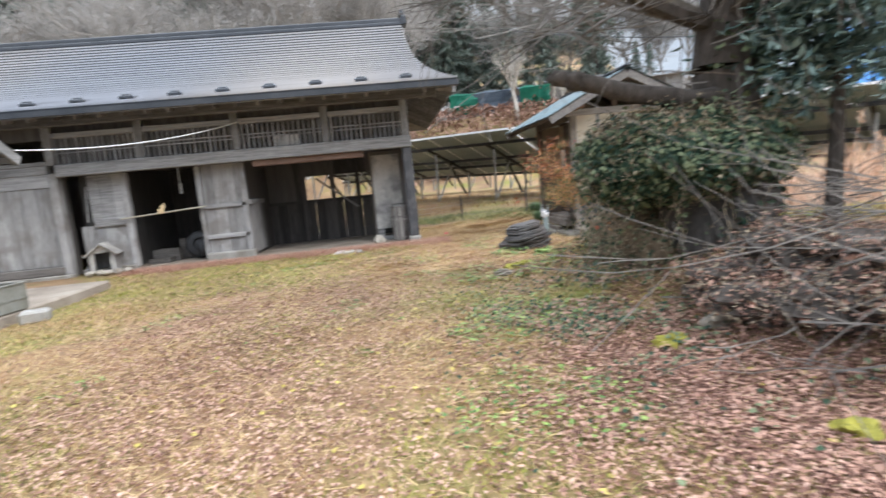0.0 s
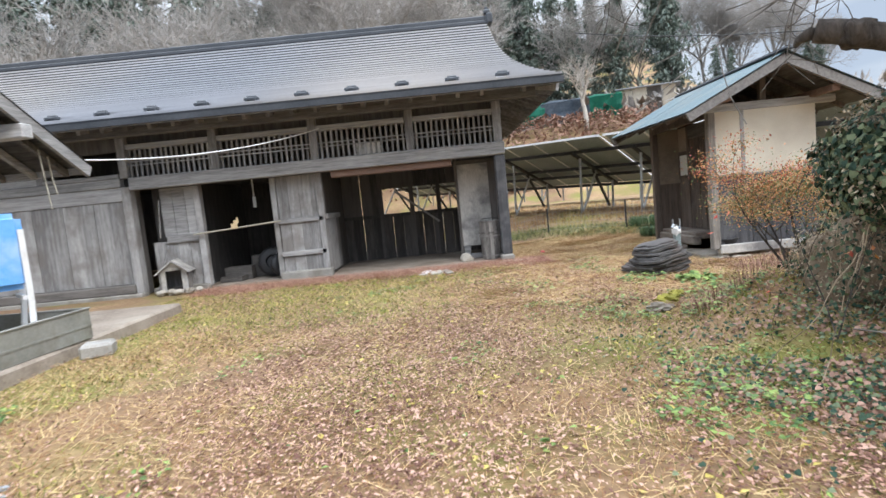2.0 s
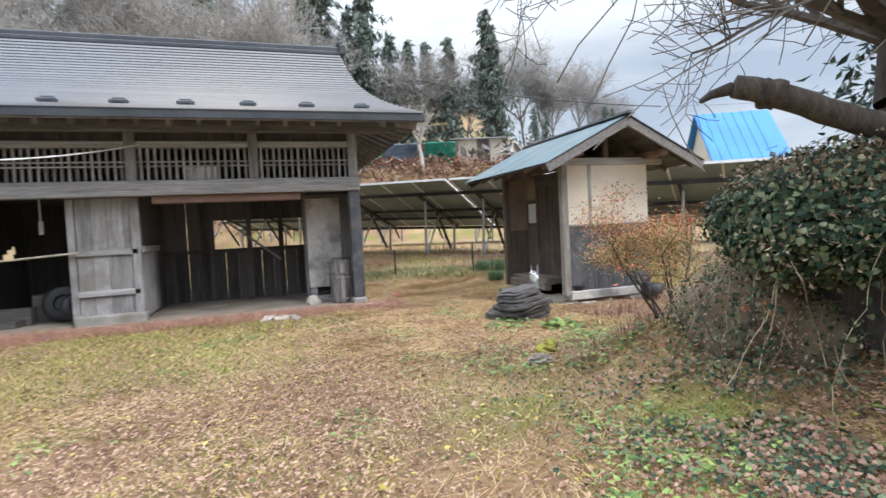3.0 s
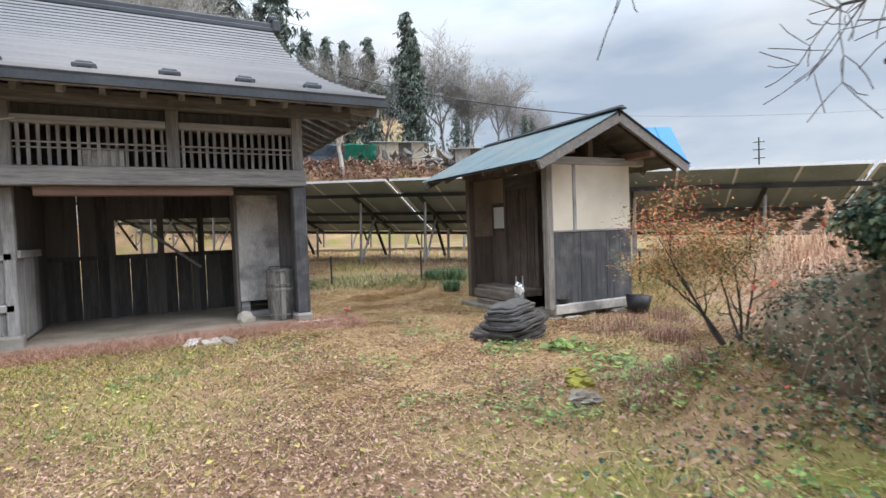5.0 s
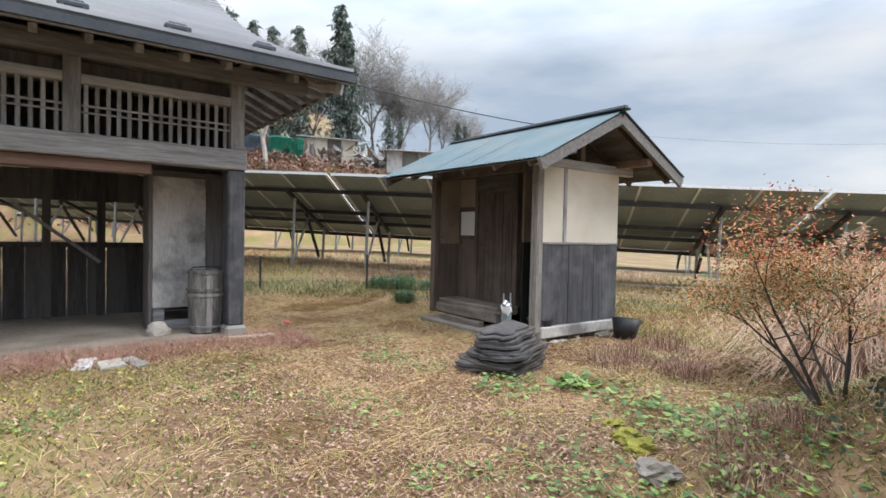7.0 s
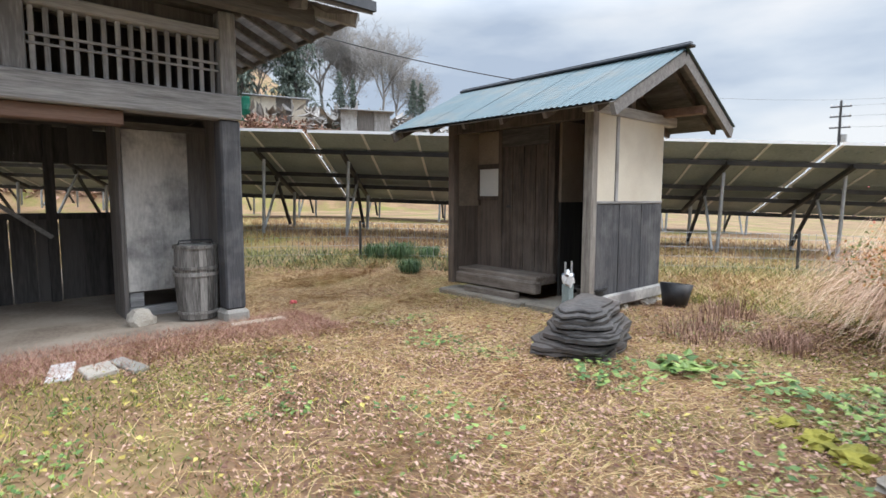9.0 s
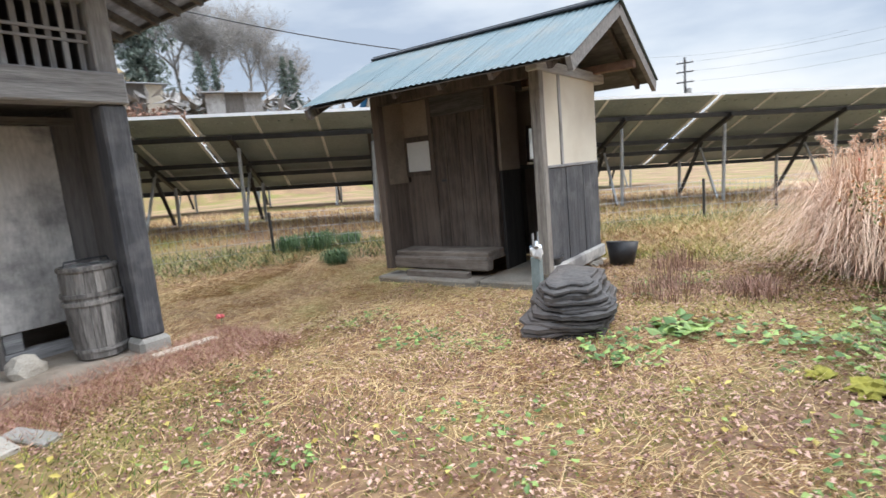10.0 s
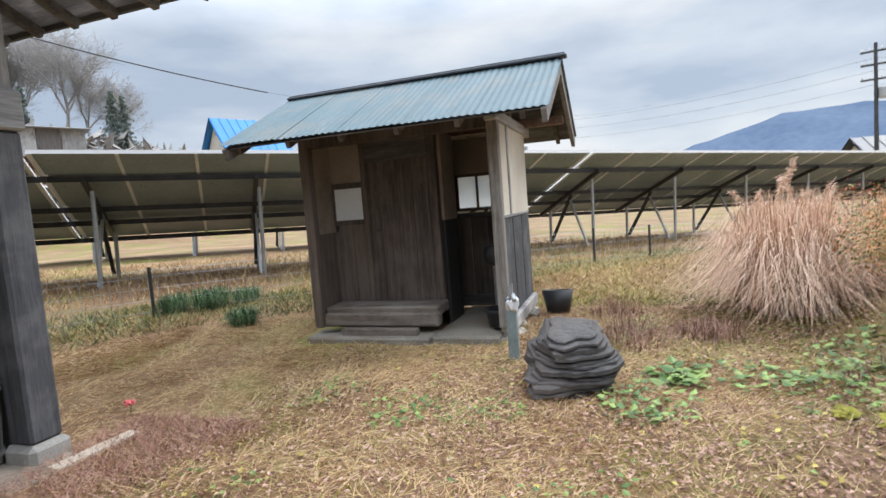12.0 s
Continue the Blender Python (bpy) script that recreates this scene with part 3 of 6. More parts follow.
part("room_floor", boxed(-6.7, -4.0, 0.3, 3.2, -0.06, 0.02), EARTH, barn)
# wall between the doorway and the long wall
for k in range(4):
    x0 = -7.62 + 0.26 * k
    if k > 0:
        part("front_board", boxed(x0, x0 + 0.25, 0.34, 0.37, 1.16, 2.19), GREY_H, barn)
    part("front_board", boxed(x0, x0 + 0.25, 0.33, 0.37, 0.10, 1.06), GREY_V, barn)
part("cross_rail", boxed(-7.3, -6.6, 0.27, 0.35, 1.02, 1.18, 0.01), GREY_H, barn)
# dark sheet behind the slit, in place of the shade within
part("slit_backing", boxed(-7.66, -7.3, 0.6, 0.64, 0.0, 2.2), SHADE_DARK, barn)
part("loose_board", bar(bmesh.new(), (-7.46, 0.33, 1.15), (-7.40, 0.35, 1.95), 0.07, 0.02), GREY_V, barn)
part("sill_plate", boxed(-7.7, -6.5, 0.20, 0.42, -0.04, 0.10, 0.02), CONCRETE, barn)
# long wall of upright boards
part("corner_stud", boxed(-7.94, -7.76, -0.05, 0.16, 0.05, 2.27, 0.012), GREY_V, barn)
part("return_wall", boxed(-7.86, -7.80, 0.16, 0.4, 0.0, 2.27), DARK_V, barn)
for k in range(17):
    x0 = -8.27 - 0.325 * k
    part("wall_board", boxed(x0, x0 + 0.318, 0.02 + 0.008 * (k % 2), 0.06, 0.26, 1.98), GREY_V, barn)
part("wall_backing", boxed(-13.3, -7.9, 0.062, 0.12, 0.1, 2.28), DARK_V, barn)
part("head_board", boxed(-13.3, -7.95, 0.0, 0.06, 1.985, 2.265, 0.006), GREY_H, barn)
part("sill_beam", boxed(-13.3, -7.9, -0.12, 0.12, 0.06, 0.25, 0.02), DARK_H, barn, "dark rotten sill beam")
part("wall_footing", boxed(-13.3, -7.75, -0.16, 0.14, -0.08, 0.06, 0.02), CONCRETE, barn)
for x in (-9.6, -11.3, -13.0):
    part("upper_post", boxed(x - 0.08, x + 0.08, 0.0, 0.14, 2.46, 3.3, 0.01), GREY_V, barn)
part("window_ledge", boxed(-9.52, -7.95, -0.04, 0.14, 2.46, 2.54, 0.008), GREY_H, barn)
for k in range(6):
    part("upper_board", boxed(-11.2, -9.68, 0.05, 0.08, 2.47 + 0.14 * k, 2.60 + 0.14 * k), GREY_H, barn)

# ---- things at the barn ----
door_bar = part("door_bar", rod(bmesh.new(), [(-6.68, 0.18, 1.16), (-5.8, 0.19, 1.21), (-4.82, 0.22, 1.27)], 0.018, sides=8), ROPE)
tagged(door_bar, "pale bamboo pole hung across the dark doorway", "pole")
bm = boxed(-5.86, -5.72, 0.150, 0.165, 1.20, 1.31, 0.004)
box(bm, -5.80, -5.69, 0.150, 0.165, 1.31, 1.38, 0.004)
box(bm, -5.73, -5.70, 0.148, 0.167, 1.38, 1.43)
tagged(part("paper_charm", bm, YARN), "yellowed paper charm tied to the bar", "paper charm")
tagged(part("hanging_cloth", box(boxed(-5.60, -5.53, 0.9, 0.93, 1.62, 1.86, 0.008), -5.58, -5.555, 0.91, 0.92, 1.86, 2.28), WHITE_PAINT), "small white cloth hanging in the doorway", "cloth")


def tyre(x, y, z, r, lean, spin):
    t = thing("tractor_tyre", pose(x, y, z, 90 + lean, 0, spin), "black worn tyre standing in the dark doorway", "tyre", "tyres in the barn")
    ring = [(r - 0.11 + 0.11 * math.cos(a), 0.09 * math.sin(a)) for a in (math.pi * k / 6 - math.pi / 2 for k in range(7))]
    part("tread", lathe(bmesh.new(), [(r - 0.18, -0.09)] + ring + [(r - 0.18, 0.09)], 24, cap=False), BLACK_PLASTIC, t, smooth=True)
    part("rim", lathe(bmesh.new(), [(0.04, 0.03), (r - 0.2, 0.02), (r - 0.18, 0.07)], 24, cap=False), STEEL_DARK, t)


tyre(-5.35, 1.05, 0.36, 0.34, -8, 10)
tyre(-5.05, 0.75, 0.30, 0.28, -12, 40)
for k, (x, y, z, w, d, h) in enumerate(((-6.2, 0.85, 0.02, 0.5, 0.35, 0.12), (-6.15, 1.1, 0.02, 0.6, 0.3, 0.3), (-5.75, 1.5, 0.02, 0.4, 0.4, 0.5))):
    c = thing("crate", pose(x, y, z, 0, 0, 8 * k - 6), "dusty dark wooden crate on the barn floor", "crate", "crates in the barn")
    part("side", boxed(-w / 2, w / 2, -d / 2, -d / 2 + 0.02, 0, h), DARK_H, c)
    part("side", boxed(-w / 2, w / 2, d / 2 - 0.02, d / 2, 0, h), DARK_H, c)
    part("end", boxed(-w / 2, -w / 2 + 0.02, -d / 2 + 0.02, d / 2 - 0.02, 0, h), DARK_H, c)
    part("end", boxed(w / 2 - 0.02, w / 2, -d / 2 + 0.02, d / 2 - 0.02, 0, h), DARK_H, c)
    part("bottom", boxed(-w / 2 + 0.02, w / 2 - 0.02, -d / 2 + 0.02, d / 2 - 0.02, 0, 0.02), DARK_H, c)

# kennel
kennel = thing("dog_kennel", pose(-7.02, -0.22, 0.03, 0, 0, 14), "small bleached wooden dog kennel with a gable roof", "kennel")
bm = bmesh.new()
prof = [(-0.26, 0.02), (0.26, 0.02), (0.26, 0.40), (0.0, 0.60), (-0.26, 0.40)]
for y0, y1 in ((0.48, 0.50),):
    a = [bm.verts.new((x, y0, z)) for x, z in prof]
    b = [bm.verts.new((x, y1, z)) for x, z in prof]
    bm.faces.new(a), bm.faces.new(b[::-1])
    for k in range(5):
        bm.faces.new((a[k], b[k], b[(k + 1) % 5], a[(k + 1) % 5]))
part("back", bm, GREY_V, kennel)
for sx in (-1, 1):
    part("side", boxed(min(sx * 0.26, sx * 0.24), max(sx * 0.26, sx * 0.24), 0.0, 0.48, 0.02, 0.42), GREY_V, kennel)
    bm = bmesh.new()
    m = Matrix.Translation((0, 0, 0.645)) @ Matrix.Rotation(sx * radians(38), 4, "Y")
    box(bm, 0 if sx > 0 else -0.42, 0.42 if sx > 0 else 0, -0.10, 0.58, -0.012, 0.012, 0.0, m)
    part("roof_panel", bm, PALE_BOARD, kennel, "bleached board roof")
    part("front", boxed(min(sx * 0.24, sx * 0.15), max(sx * 0.24, sx * 0.15), 0.0, 0.02, 0.02, 0.44), PALE_BOARD, kennel)
bm = bmesh.new()
a = [bm.verts.new((x, 0.0, z)) for x, z in ((-0.24, 0.441), (0.24, 0.441), (0.0, 0.61))]
b = [bm.verts.new((x, 0.02, z)) for x, z in ((-0.24, 0.441), (0.24, 0.441), (0.0, 0.61))]
bm.faces.new(a), bm.faces.new(b[::-1])
for k in range(3):
    bm.faces.new((a[k], b[k], b[(k + 1) % 3], a[(k + 1) % 3]))
part("gable", bm, PALE_BOARD, kennel)
part("floor", boxed(-0.24, 0.24, 0.02, 0.48, 0.02, 0.05), DARK_H, kennel)
for k in range(5):
    tagged(part("rubble_stone", lump(bmesh.new(), (-7.25 + 0.19 * k, -0.34 + 0.06 * math.sin(k * 2.2), 0.05), (0.10, 0.08, 0.06), 0.5, 2, k), STONE), "broken pale stone lying before the kennel", "stone", "rubble at the kennel")
tagged(part("leaning_stick", bar(bmesh.new(), (-7.42, -0.1, 0.02), (-7.30, 0.28, 0.95), 0.035), GREY_V), "thin grey stick leaning on the barn wall", "stick")

# barrel
barrel = thing("wooden_barrel", pose(-0.42, 0.34, 0.01), "old grey wooden barrel bound with hoops beside the post", "barrel")
n = 18
for k in range(n):
    a0, a1 = 2 * math.pi * k / n + 0.008, 2 * math.pi * (k + 1) / n - 0.008
    bm = bmesh.new()
    rows = []
    for z, r in ((0.02, 0.195), (0.2, 0.215), (0.5, 0.228), (0.84, 0.222)):
        rows.append([bm.verts.new((rr * math.cos(a), rr * math.sin(a), z)) for rr, a in ((r, a0), (r, a1), (r - 0.02, a1), (r - 0.02, a0))])
    for p, q in zip(rows, rows[1:]):
        for j in range(4):
            bm.faces.new((p[j], p[(j + 1) % 4], q[(j + 1) % 4], q[j]))
    bm.faces.new(rows[-1]), bm.faces.new(rows[0][::-1])
    part("stave", bm, BARREL, barrel)
for z, r, h in ((0.08, 0.208, 0.03), (0.50, 0.233, 0.035), (0.57, 0.233, 0.035), (0.80, 0.229, 0.03)):
    part("hoop", lathe(bmesh.new(), [(r - 0.006, z), (r + 0.008, z), (r + 0.008, z + h), (r - 0.006, z + h)], 28, cap=False), BARREL, barrel)
part("lid", lathe(bmesh.new(), [(0.19, 0.80), (0.19, 0.83)], 24), GALV, barrel, "grey metal lid")
part("handle", rod(bmesh.new(), [(-0.19, 0, 0.82), (-0.17, 0, 0.88), (0.0, 0, 0.885), (0.17, 0, 0.88), (0.19, 0, 0.82)], 0.009, sides=6), STEEL_DARK, barrel)
tagged(part("corner_stone", lump(bmesh.new(), (-0.98, 0.40, 0.07), (0.15, 0.12, 0.12), 0.35, 2, 3.3, 1.5), STONE), "pale squarish stone beside the barrel", "stone")
for k, (x, y, w, d, rz, mat) in enumerate(((-1.84, -0.95, 0.17, 0.40, -12, WHITE_PAINT), (-1.62, -1.10, 0.22, 0.26, 5, STONE), (-1.41, -1.08, 0.13, 0.38, 18, CONCRETE))):
    tagged(part("broken_slab", boxed(-w / 2, w / 2, -d / 2, d / 2, -0.02, 0.022, 0.008, pose(x, y, height(x, y) + 0.012, 3, -4, rz)), mat), ("white", "pinkish", "grey")[k] + " broken slab lying in the grass", "slab", "slabs in the grass")
tagged(part("loose_plank", boxed(-0.29, 0.29, -0.055, 0.055, 0, 0.03, 0.006, pose(0.02, -0.26, height(0.02, -0.26) + 0.012, 0, 0, -4)), PLANK_FLOOR), "short pale plank lying beside the post base", "plank")
f = thing("cloth_flower", pose(0.62, 0.12, height(0.62, 0.12)), "red artificial flower stuck in the grass", "flower")
part("stem", rod(bmesh.new(), [(0, 0, 0), (0.01, 0, 0.09)], 0.004, sides=5), LILY, f)
bm = bmesh.new()
for k in range(7):
    lump(bm, (0.025 * math.cos(k), 0.025 * math.sin(k), 0.10 + 0.008 * (k % 3)), (0.022, 0.022, 0.018), 0.3, 1, k)
part("petals", bm, PINK, f)
# cable from the house eave to the barn
pts = [Vector((-6.60, -3.30, 2.45)).lerp(Vector((-3.75, -0.03, 3.06)), k / 14) - Vector((0, 0, 1.6 * (k / 14) * (1 - k / 14) * 0.42)) for k in range(15)]
tagged(part("slack_cable", rod(bmesh.new(), pts, 0.011, sides=6), WHITE_PAINT), "slack pale cable hung from the eave to the barn", "cable")

# ---- the old house beside the barn ----
house = thing("old_house", label="weathered timber house with a deep boarded gable overhang", category="house")
HX, HN, HS = -8.10, -4.30, -12.6
VX, EY, EZ0, SLOPE = -6.45, -3.30, 2.33, 0.53


def roof_at(x, y, lift=0.0):
    return Vector((x, y, EZ0 + SLOPE * (EY - y) + lift)) if y > -8.4 else Vector((x, y, EZ0 + SLOPE * (EY + 8.4) + SLOPE * (y + 8.4) + lift))


for k in range(20):
    y0 = HN - 0.14 - 0.40 * (k + 1)
    part("wall_board", boxed(HX - 0.03, HX - 0.008 * (k % 2), y0 + 0.004, y0 + 0.396, 0.50, 2.62), GREY_V, house)
part("corner_post", boxed(HX - 0.13, HX + 0.02, HN - 0.14, HN, 0.48, 2.64, 0.012), GREY_V, house)
part("wall_core", boxed(HX - 5.5, HX - 0.035, HS, HN - 0.02, 0.3, 2.70), DARK_V, house)
# gable above the wall, the overhang's shade painted in as dark colour
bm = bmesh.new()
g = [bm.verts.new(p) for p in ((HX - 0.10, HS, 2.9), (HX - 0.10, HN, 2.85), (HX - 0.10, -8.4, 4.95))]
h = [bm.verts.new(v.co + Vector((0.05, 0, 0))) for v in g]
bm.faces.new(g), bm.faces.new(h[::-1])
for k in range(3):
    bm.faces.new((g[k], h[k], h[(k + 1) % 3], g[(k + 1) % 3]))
part("gable_wall", bm, SHADE_DARK, house, "gable boards coloured dark for the overhang's shade")
part("sill", boxed(HX - 0.2, HX + 0.06, HS, HN + 0.04, 0.30, 0.49, 0.02), DARK_V, house)
part("foundation", boxed(HX - 5.5, HX + 0.02, HS, HN + 0.02, -0.1, 0.30, 0.02), CONCRETE, house)
part("wall_plate", boxed(HX - 0.2, VX + 0.05, HN - 0.15, HN + 0.03, 2.62, 2.80, 0.015), GREY_H, house)
part("lower_plate", boxed(HX - 0.08, HX + 0.05, HS, HN - 0.16, 2.62, 2.80, 0.015), GREY_Y, house)
bm = bmesh.new()
loft(bm, [[roof_at(x, y) for x in (-14, VX)] for y in (EY, -8.399, -8.401, -13.2)])
bmesh.ops.solidify(bm, geom=bm.faces[:], thickness=0.04)
part("roof_deck", bm, DARK_H, house, "dark boarded roof underside")
bm = bmesh.new()
loft(bm, [[roof_at(x, y, 0.07) for x in (-14, VX + 0.04)] for y in (EY + 0.05, -8.399, -8.401, -13.2)])
part("roof_covering", bm, RIDGE, house, "dark roof sheeting")
part("bargeboard", bar(bmesh.new(), roof_at(VX, EY + 0.06, -0.03), roof_at(VX, -8.399, -0.03), 0.05, 0.16), GREY_Y, house, "pale grey bargeboard")
part("eave_board", boxed(-14, VX, EY - 0.01, EY + 0.03, EZ0 - 0.09, EZ0 + 0.04), GREY_H, house)
for k in range(11):
    x = VX - 0.28 - 0.46 * k
    part("rafter", bar(bmesh.new(), roof_at(x, EY, -0.07), roof_at(x, -8.3, -0.07), 0.07, 0.08), GREY_Y if k % 2 else DARK_V, house)
for y in (-5.9, -7.4):
    part("purlin", bar(bmesh.new(), roof_at(VX + 0.02, y, -0.18), roof_at(-9.5, y, -0.18), 0.13, 0.13), GREY_H, house)
bm = boxed(HX - 0.1, HX + 0.45, -7.55, -7.15, 2.85, 3.05, 0.03)
box(bm, HX - 0.1, HX + 0.62, -7.65, -7.05, 3.05, 3.30, 0.03)
box(bm, HX - 0.1, HX + 0.80, -7.75, -6.95, 3.30, 3.95, 0.02)
part("bracket_block", bm, GREY_H, house, "stepped bleached bracket under the gable")
for y, z0 in ((-3.9, 1.75), (-3.75, 1.95), (-6.75, 2.2)):
    part("hanging_string", rod(bmesh.new(), [(VX - 0.2, y, roof_at(VX, y).z - 0.1), (VX - 0.18, y, roof_at(VX, y).z - 0.4), (VX - 0.14, y, z0)], 0.008, sides=5), ROPE, house)

# oil tank on its stand in the trough
VIEW = 46
tank = thing("oil_tank", pose(-6.42, -5.52, 0.19, 0, 0, VIEW), "pale blue enamelled oil tank on a white steel stand", "oil tank")
bm = boxed(-0.50, 0.50, -0.24, 0.24, 0.66, 1.48)
bmesh.ops.bevel(bm, geom=bm.edges[:], offset=0.065, segments=5, affect="EDGES")
part("tank_body", bm, TANK, tank)
for sx in (-1, 1):
    for sy in (-1, 1):
        x = sx * 0.47
        part("leg", bar(bar(bmesh.new(), (x, sy * 0.255, 0.50), (x, sy * 0.255, 1.30), 0.055, 0.03), (x, sy * 0.255, 0.52), (x + sx * 0.02 - 0.06, sy * 0.36, 0.03), 0.055, 0.03), WHITE_PAINT, tank)
    part("cross_bar", bar(bmesh.new(), (sx * 0.42, -0.26, 0.57), (sx * 0.42, 0.26, 0.57), 0.04), WHITE_PAINT, tank)
part("vent_pipe", rod(bmesh.new(), [(0.0, 0, 1.42), (0.0, 0, 1.70), (0.03, 0, 1.77), (0.09, 0, 1.80), (0.15, 0, 1.77), (0.165, 0, 1.70)], 0.02, sides=8), WHITE_PAINT, tank, "white gooseneck vent pipe")
part("filler_cap", lathe(bmesh.new(), [(0.035, 1.43), (0.035, 1.50), (0.02, 1.52)], 12, (0.3, 0, 0)), GALV, tank)
part("outlet", rod(bmesh.new(), [(-0.3, 0, 0.62), (-0.3, 0, 0.48), (-0.22, 0, 0.40)], 0.014, sides=6), STEEL_DARK, tank)
trough = thing("catch_trough", pose(-5.74, -6.34, 0.16, 0, 0, -4), "shallow grey sheet-metal catch trough under the tank", "trough")
TL, TW = 1.36, 1.46
for name, d in (("bottom", (-TL, 0, 0, TW, 0, 0.02)), ("side", (-TL, 0, 0, 0.02, 0.02, 0.34)), ("side", (-TL, 0, TW - 0.02, TW, 0.02, 0.34)), ("side", (-TL, -TL + 0.02, 0.02, TW - 0.02, 0.02, 0.34)), ("side", (-0.02, 0, 0.02, TW - 0.02, 0.02, 0.34))):
    part(name, boxed(*d), TROUGH, trough)
part("rim", box(box(boxed(-TL - 0.015, 0.015, -0.015, 0.03, 0.34, 0.36, 0.004), -0.03, 0.015, 0.032, TW + 0.015, 0.34, 0.36, 0.004), -TL - 0.015, -0.032, TW - 0.03, TW + 0.015, 0.34, 0.36, 0.004), TROUGH, trough)
part("seam", boxed(0.001, 0.008, 0.0, TW, 0.14, 0.165), TROUGH, trough)
part("tray_slab", boxed(-TL - 0.05, -TL - 0.35, 0.1, 0.5, 0.0, 0.28), CONCRETE, trough)
tagged(part("ledge_slab", boxed(-9.6, -5.66, -8.0, -2.7, -0.2, 0.155, 0.03, pose(0, 0, 0)), EARTH), "low worn concrete ledge along the house", "ledge", kind="structure")
pole = thing("green_hook_pole", pose(-6.08, -6.98, 0.155), "green steel post with two hooked arms", "post")
part("base_block", boxed(-0.22, 0.22, -0.16, 0.16, 0, 0.12, 0.04), CONCRETE, pole, "broken concrete base")
part("shaft", rod(bmesh.new(), [(0, 0, 0.1), (0, 0, 1.62), (0.04, 0, 1.72), (0.12, 0, 1.76), (0.32, 0, 1.76)], 0.024, sides=10), GREEN_PAINT, pole, smooth=True)
part("arm", rod(bmesh.new(), [(-0.02, 0, 1.38), (-0.05, 0, 1.48), (-0.12, 0, 1.52), (-0.34, 0, 1.53)], 0.020, sides=8), STEEL_DARK, pole, smooth=True)
tagged(part("concrete_block", boxed(-0.16, 0.16, -0.14, 0.14, 0, 0.17, 0.03, pose(-5.35, -5.25, 0.0, 0, 0, 20)), CONCRETE), "grey concrete block at the end of the ledge", "block")
tagged(part("gutter_stone", boxed(-0.42, 0.42, -0.13, 0.13, 0, 0.11, 0.035, pose(-5.55, -8.2, 0.0, 0, 0, 62)), CONCRETE), "mossy kerb stone beside the ledge", "kerb")

# ---- the shed ----
shed = thing("garden_shed", pose(0.03, -0.08, -0.05), "small plastered timber shed with a teal corrugated roof", "shed")
SX0, SX1, SY0, SY1 = 2.85, 4.56, -2.49, -0.14
RX, RZ, EZ = 3.745, 3.08, 2.345
for x, y, mat in ((SX0, SY0, SHED_POST), (SX1 - 0.115, SY0 + 0.047, SHED_V), (SX0, SY1 - 0.11, SHED_V), (SX1 - 0.11, SY1 - 0.11, SHED_V)):
    part("post", boxed(x, x + 0.115, y, y + 0.115, 0.2, 2.45, 0.008), mat, shed)
part("base_sill", boxed(SX0 + 0.10, SX1 + 0.02, SY0 - 0.03, SY0 + 0.12, 0.12, 0.27, 0.015), PALE_BOARD, shed, "pale bleached sill beam")
part("base_sill", boxed(SX1 - 0.12, SX1 + 0.02, SY0 + 0.13, SY1, 0.12, 0.27, 0.015), DARK_H, shed)
part("base_sill", boxed(SX0 + 0.5, SX1 - 0.13, SY1 - 0.12, SY1, 0.12, 0.27, 0.015), DARK_H, shed)
rng = random.Random(8)
for k in range(6):
    w = (SX1 - SX0 - 0.115) / 6
    x0 = SX0 + 0.115 + w * k
    part("wall_board", boxed(x0 + 0.003, x0 + w - 0.003, SY0 + 0.02 + rng.uniform(0, 0.008), SY0 + 0.045, 0.27, 1.34), POST_DARK, shed)
for k in range(9):
    w = (SY1 - SY0 - 0.23) / 9
    y0 = SY0 + 0.115 + w * k
    part("wall_board", boxed(SX1 - 0.045, SX1 - 0.02, y0 + 0.003, y0 + w - 0.003, 0.27, 1.34), SHED_V, shed)
part("mid_rail", boxed(SX0 + 0.115, SX1, SY0 + 0.012, SY0 + 0.045, 1.345, 1.378, 0.006), GREY_H, shed)
part("mid_rail", boxed(SX1 - 0.07, SX1 + 0.005, SY0 + 0.115, SY1 - 0.11, 1.34, 1.40, 0.006), DARK_H, shed)
part("plaster_panel", boxed(SX0 + 0.115, 3.36, SY0 + 0.02, SY0 + 0.046, 1.378, 2.36), PLASTER, shed, "cream plaster panel")
part("plaster_panel", boxed(3.42, SX1 - 0.012, SY0 + 0.02, SY0 + 0.046, 1.378, 2.36), PLASTER, shed, "cream plaster panel")
part("stud", boxed(3.36, 3.42, SY0 + 0.005, SY0 + 0.046, 1.378, 2.36, 0.005), GREY_V, shed)
part("tie_beam", boxed(SX0 - 0.05, SX1 + 0.30, SY0 - 0.01, SY0 + 0.12, 2.36, 2.48, 0.01), GREY_H, shed)
part("king_post", boxed(RX - 0.05, RX + 0.05, SY0 + 0.02, SY0 + 0.10, 2.48, 2.93, 0.008), SHED_V, shed)
part("gable_back", boxed(SX0 + 0.1, SX1 - 0.1, -1.5, -1.47, 2.4, 2.6), SHED_V, shed)
# side wall gets the shaded copy of the plaster
part("side_plaster", boxed(SX1 - 0.09, SX1 - 0.03, SY0 + 0.115, -2.08, 1.40, 2.40), PLASTER_SHADED, shed)
part("side_plaster", boxed(SX1 - 0.09, SX1 - 0.03, -1.50, SY1 - 0.11, 1.40, 2.40), PLASTER_SHADED, shed)
part("side_plaster", boxed(SX1 - 0.09, SX1 - 0.03, -2.08, -1.50, 1.93, 2.40), PLASTER_SHADED, shed)
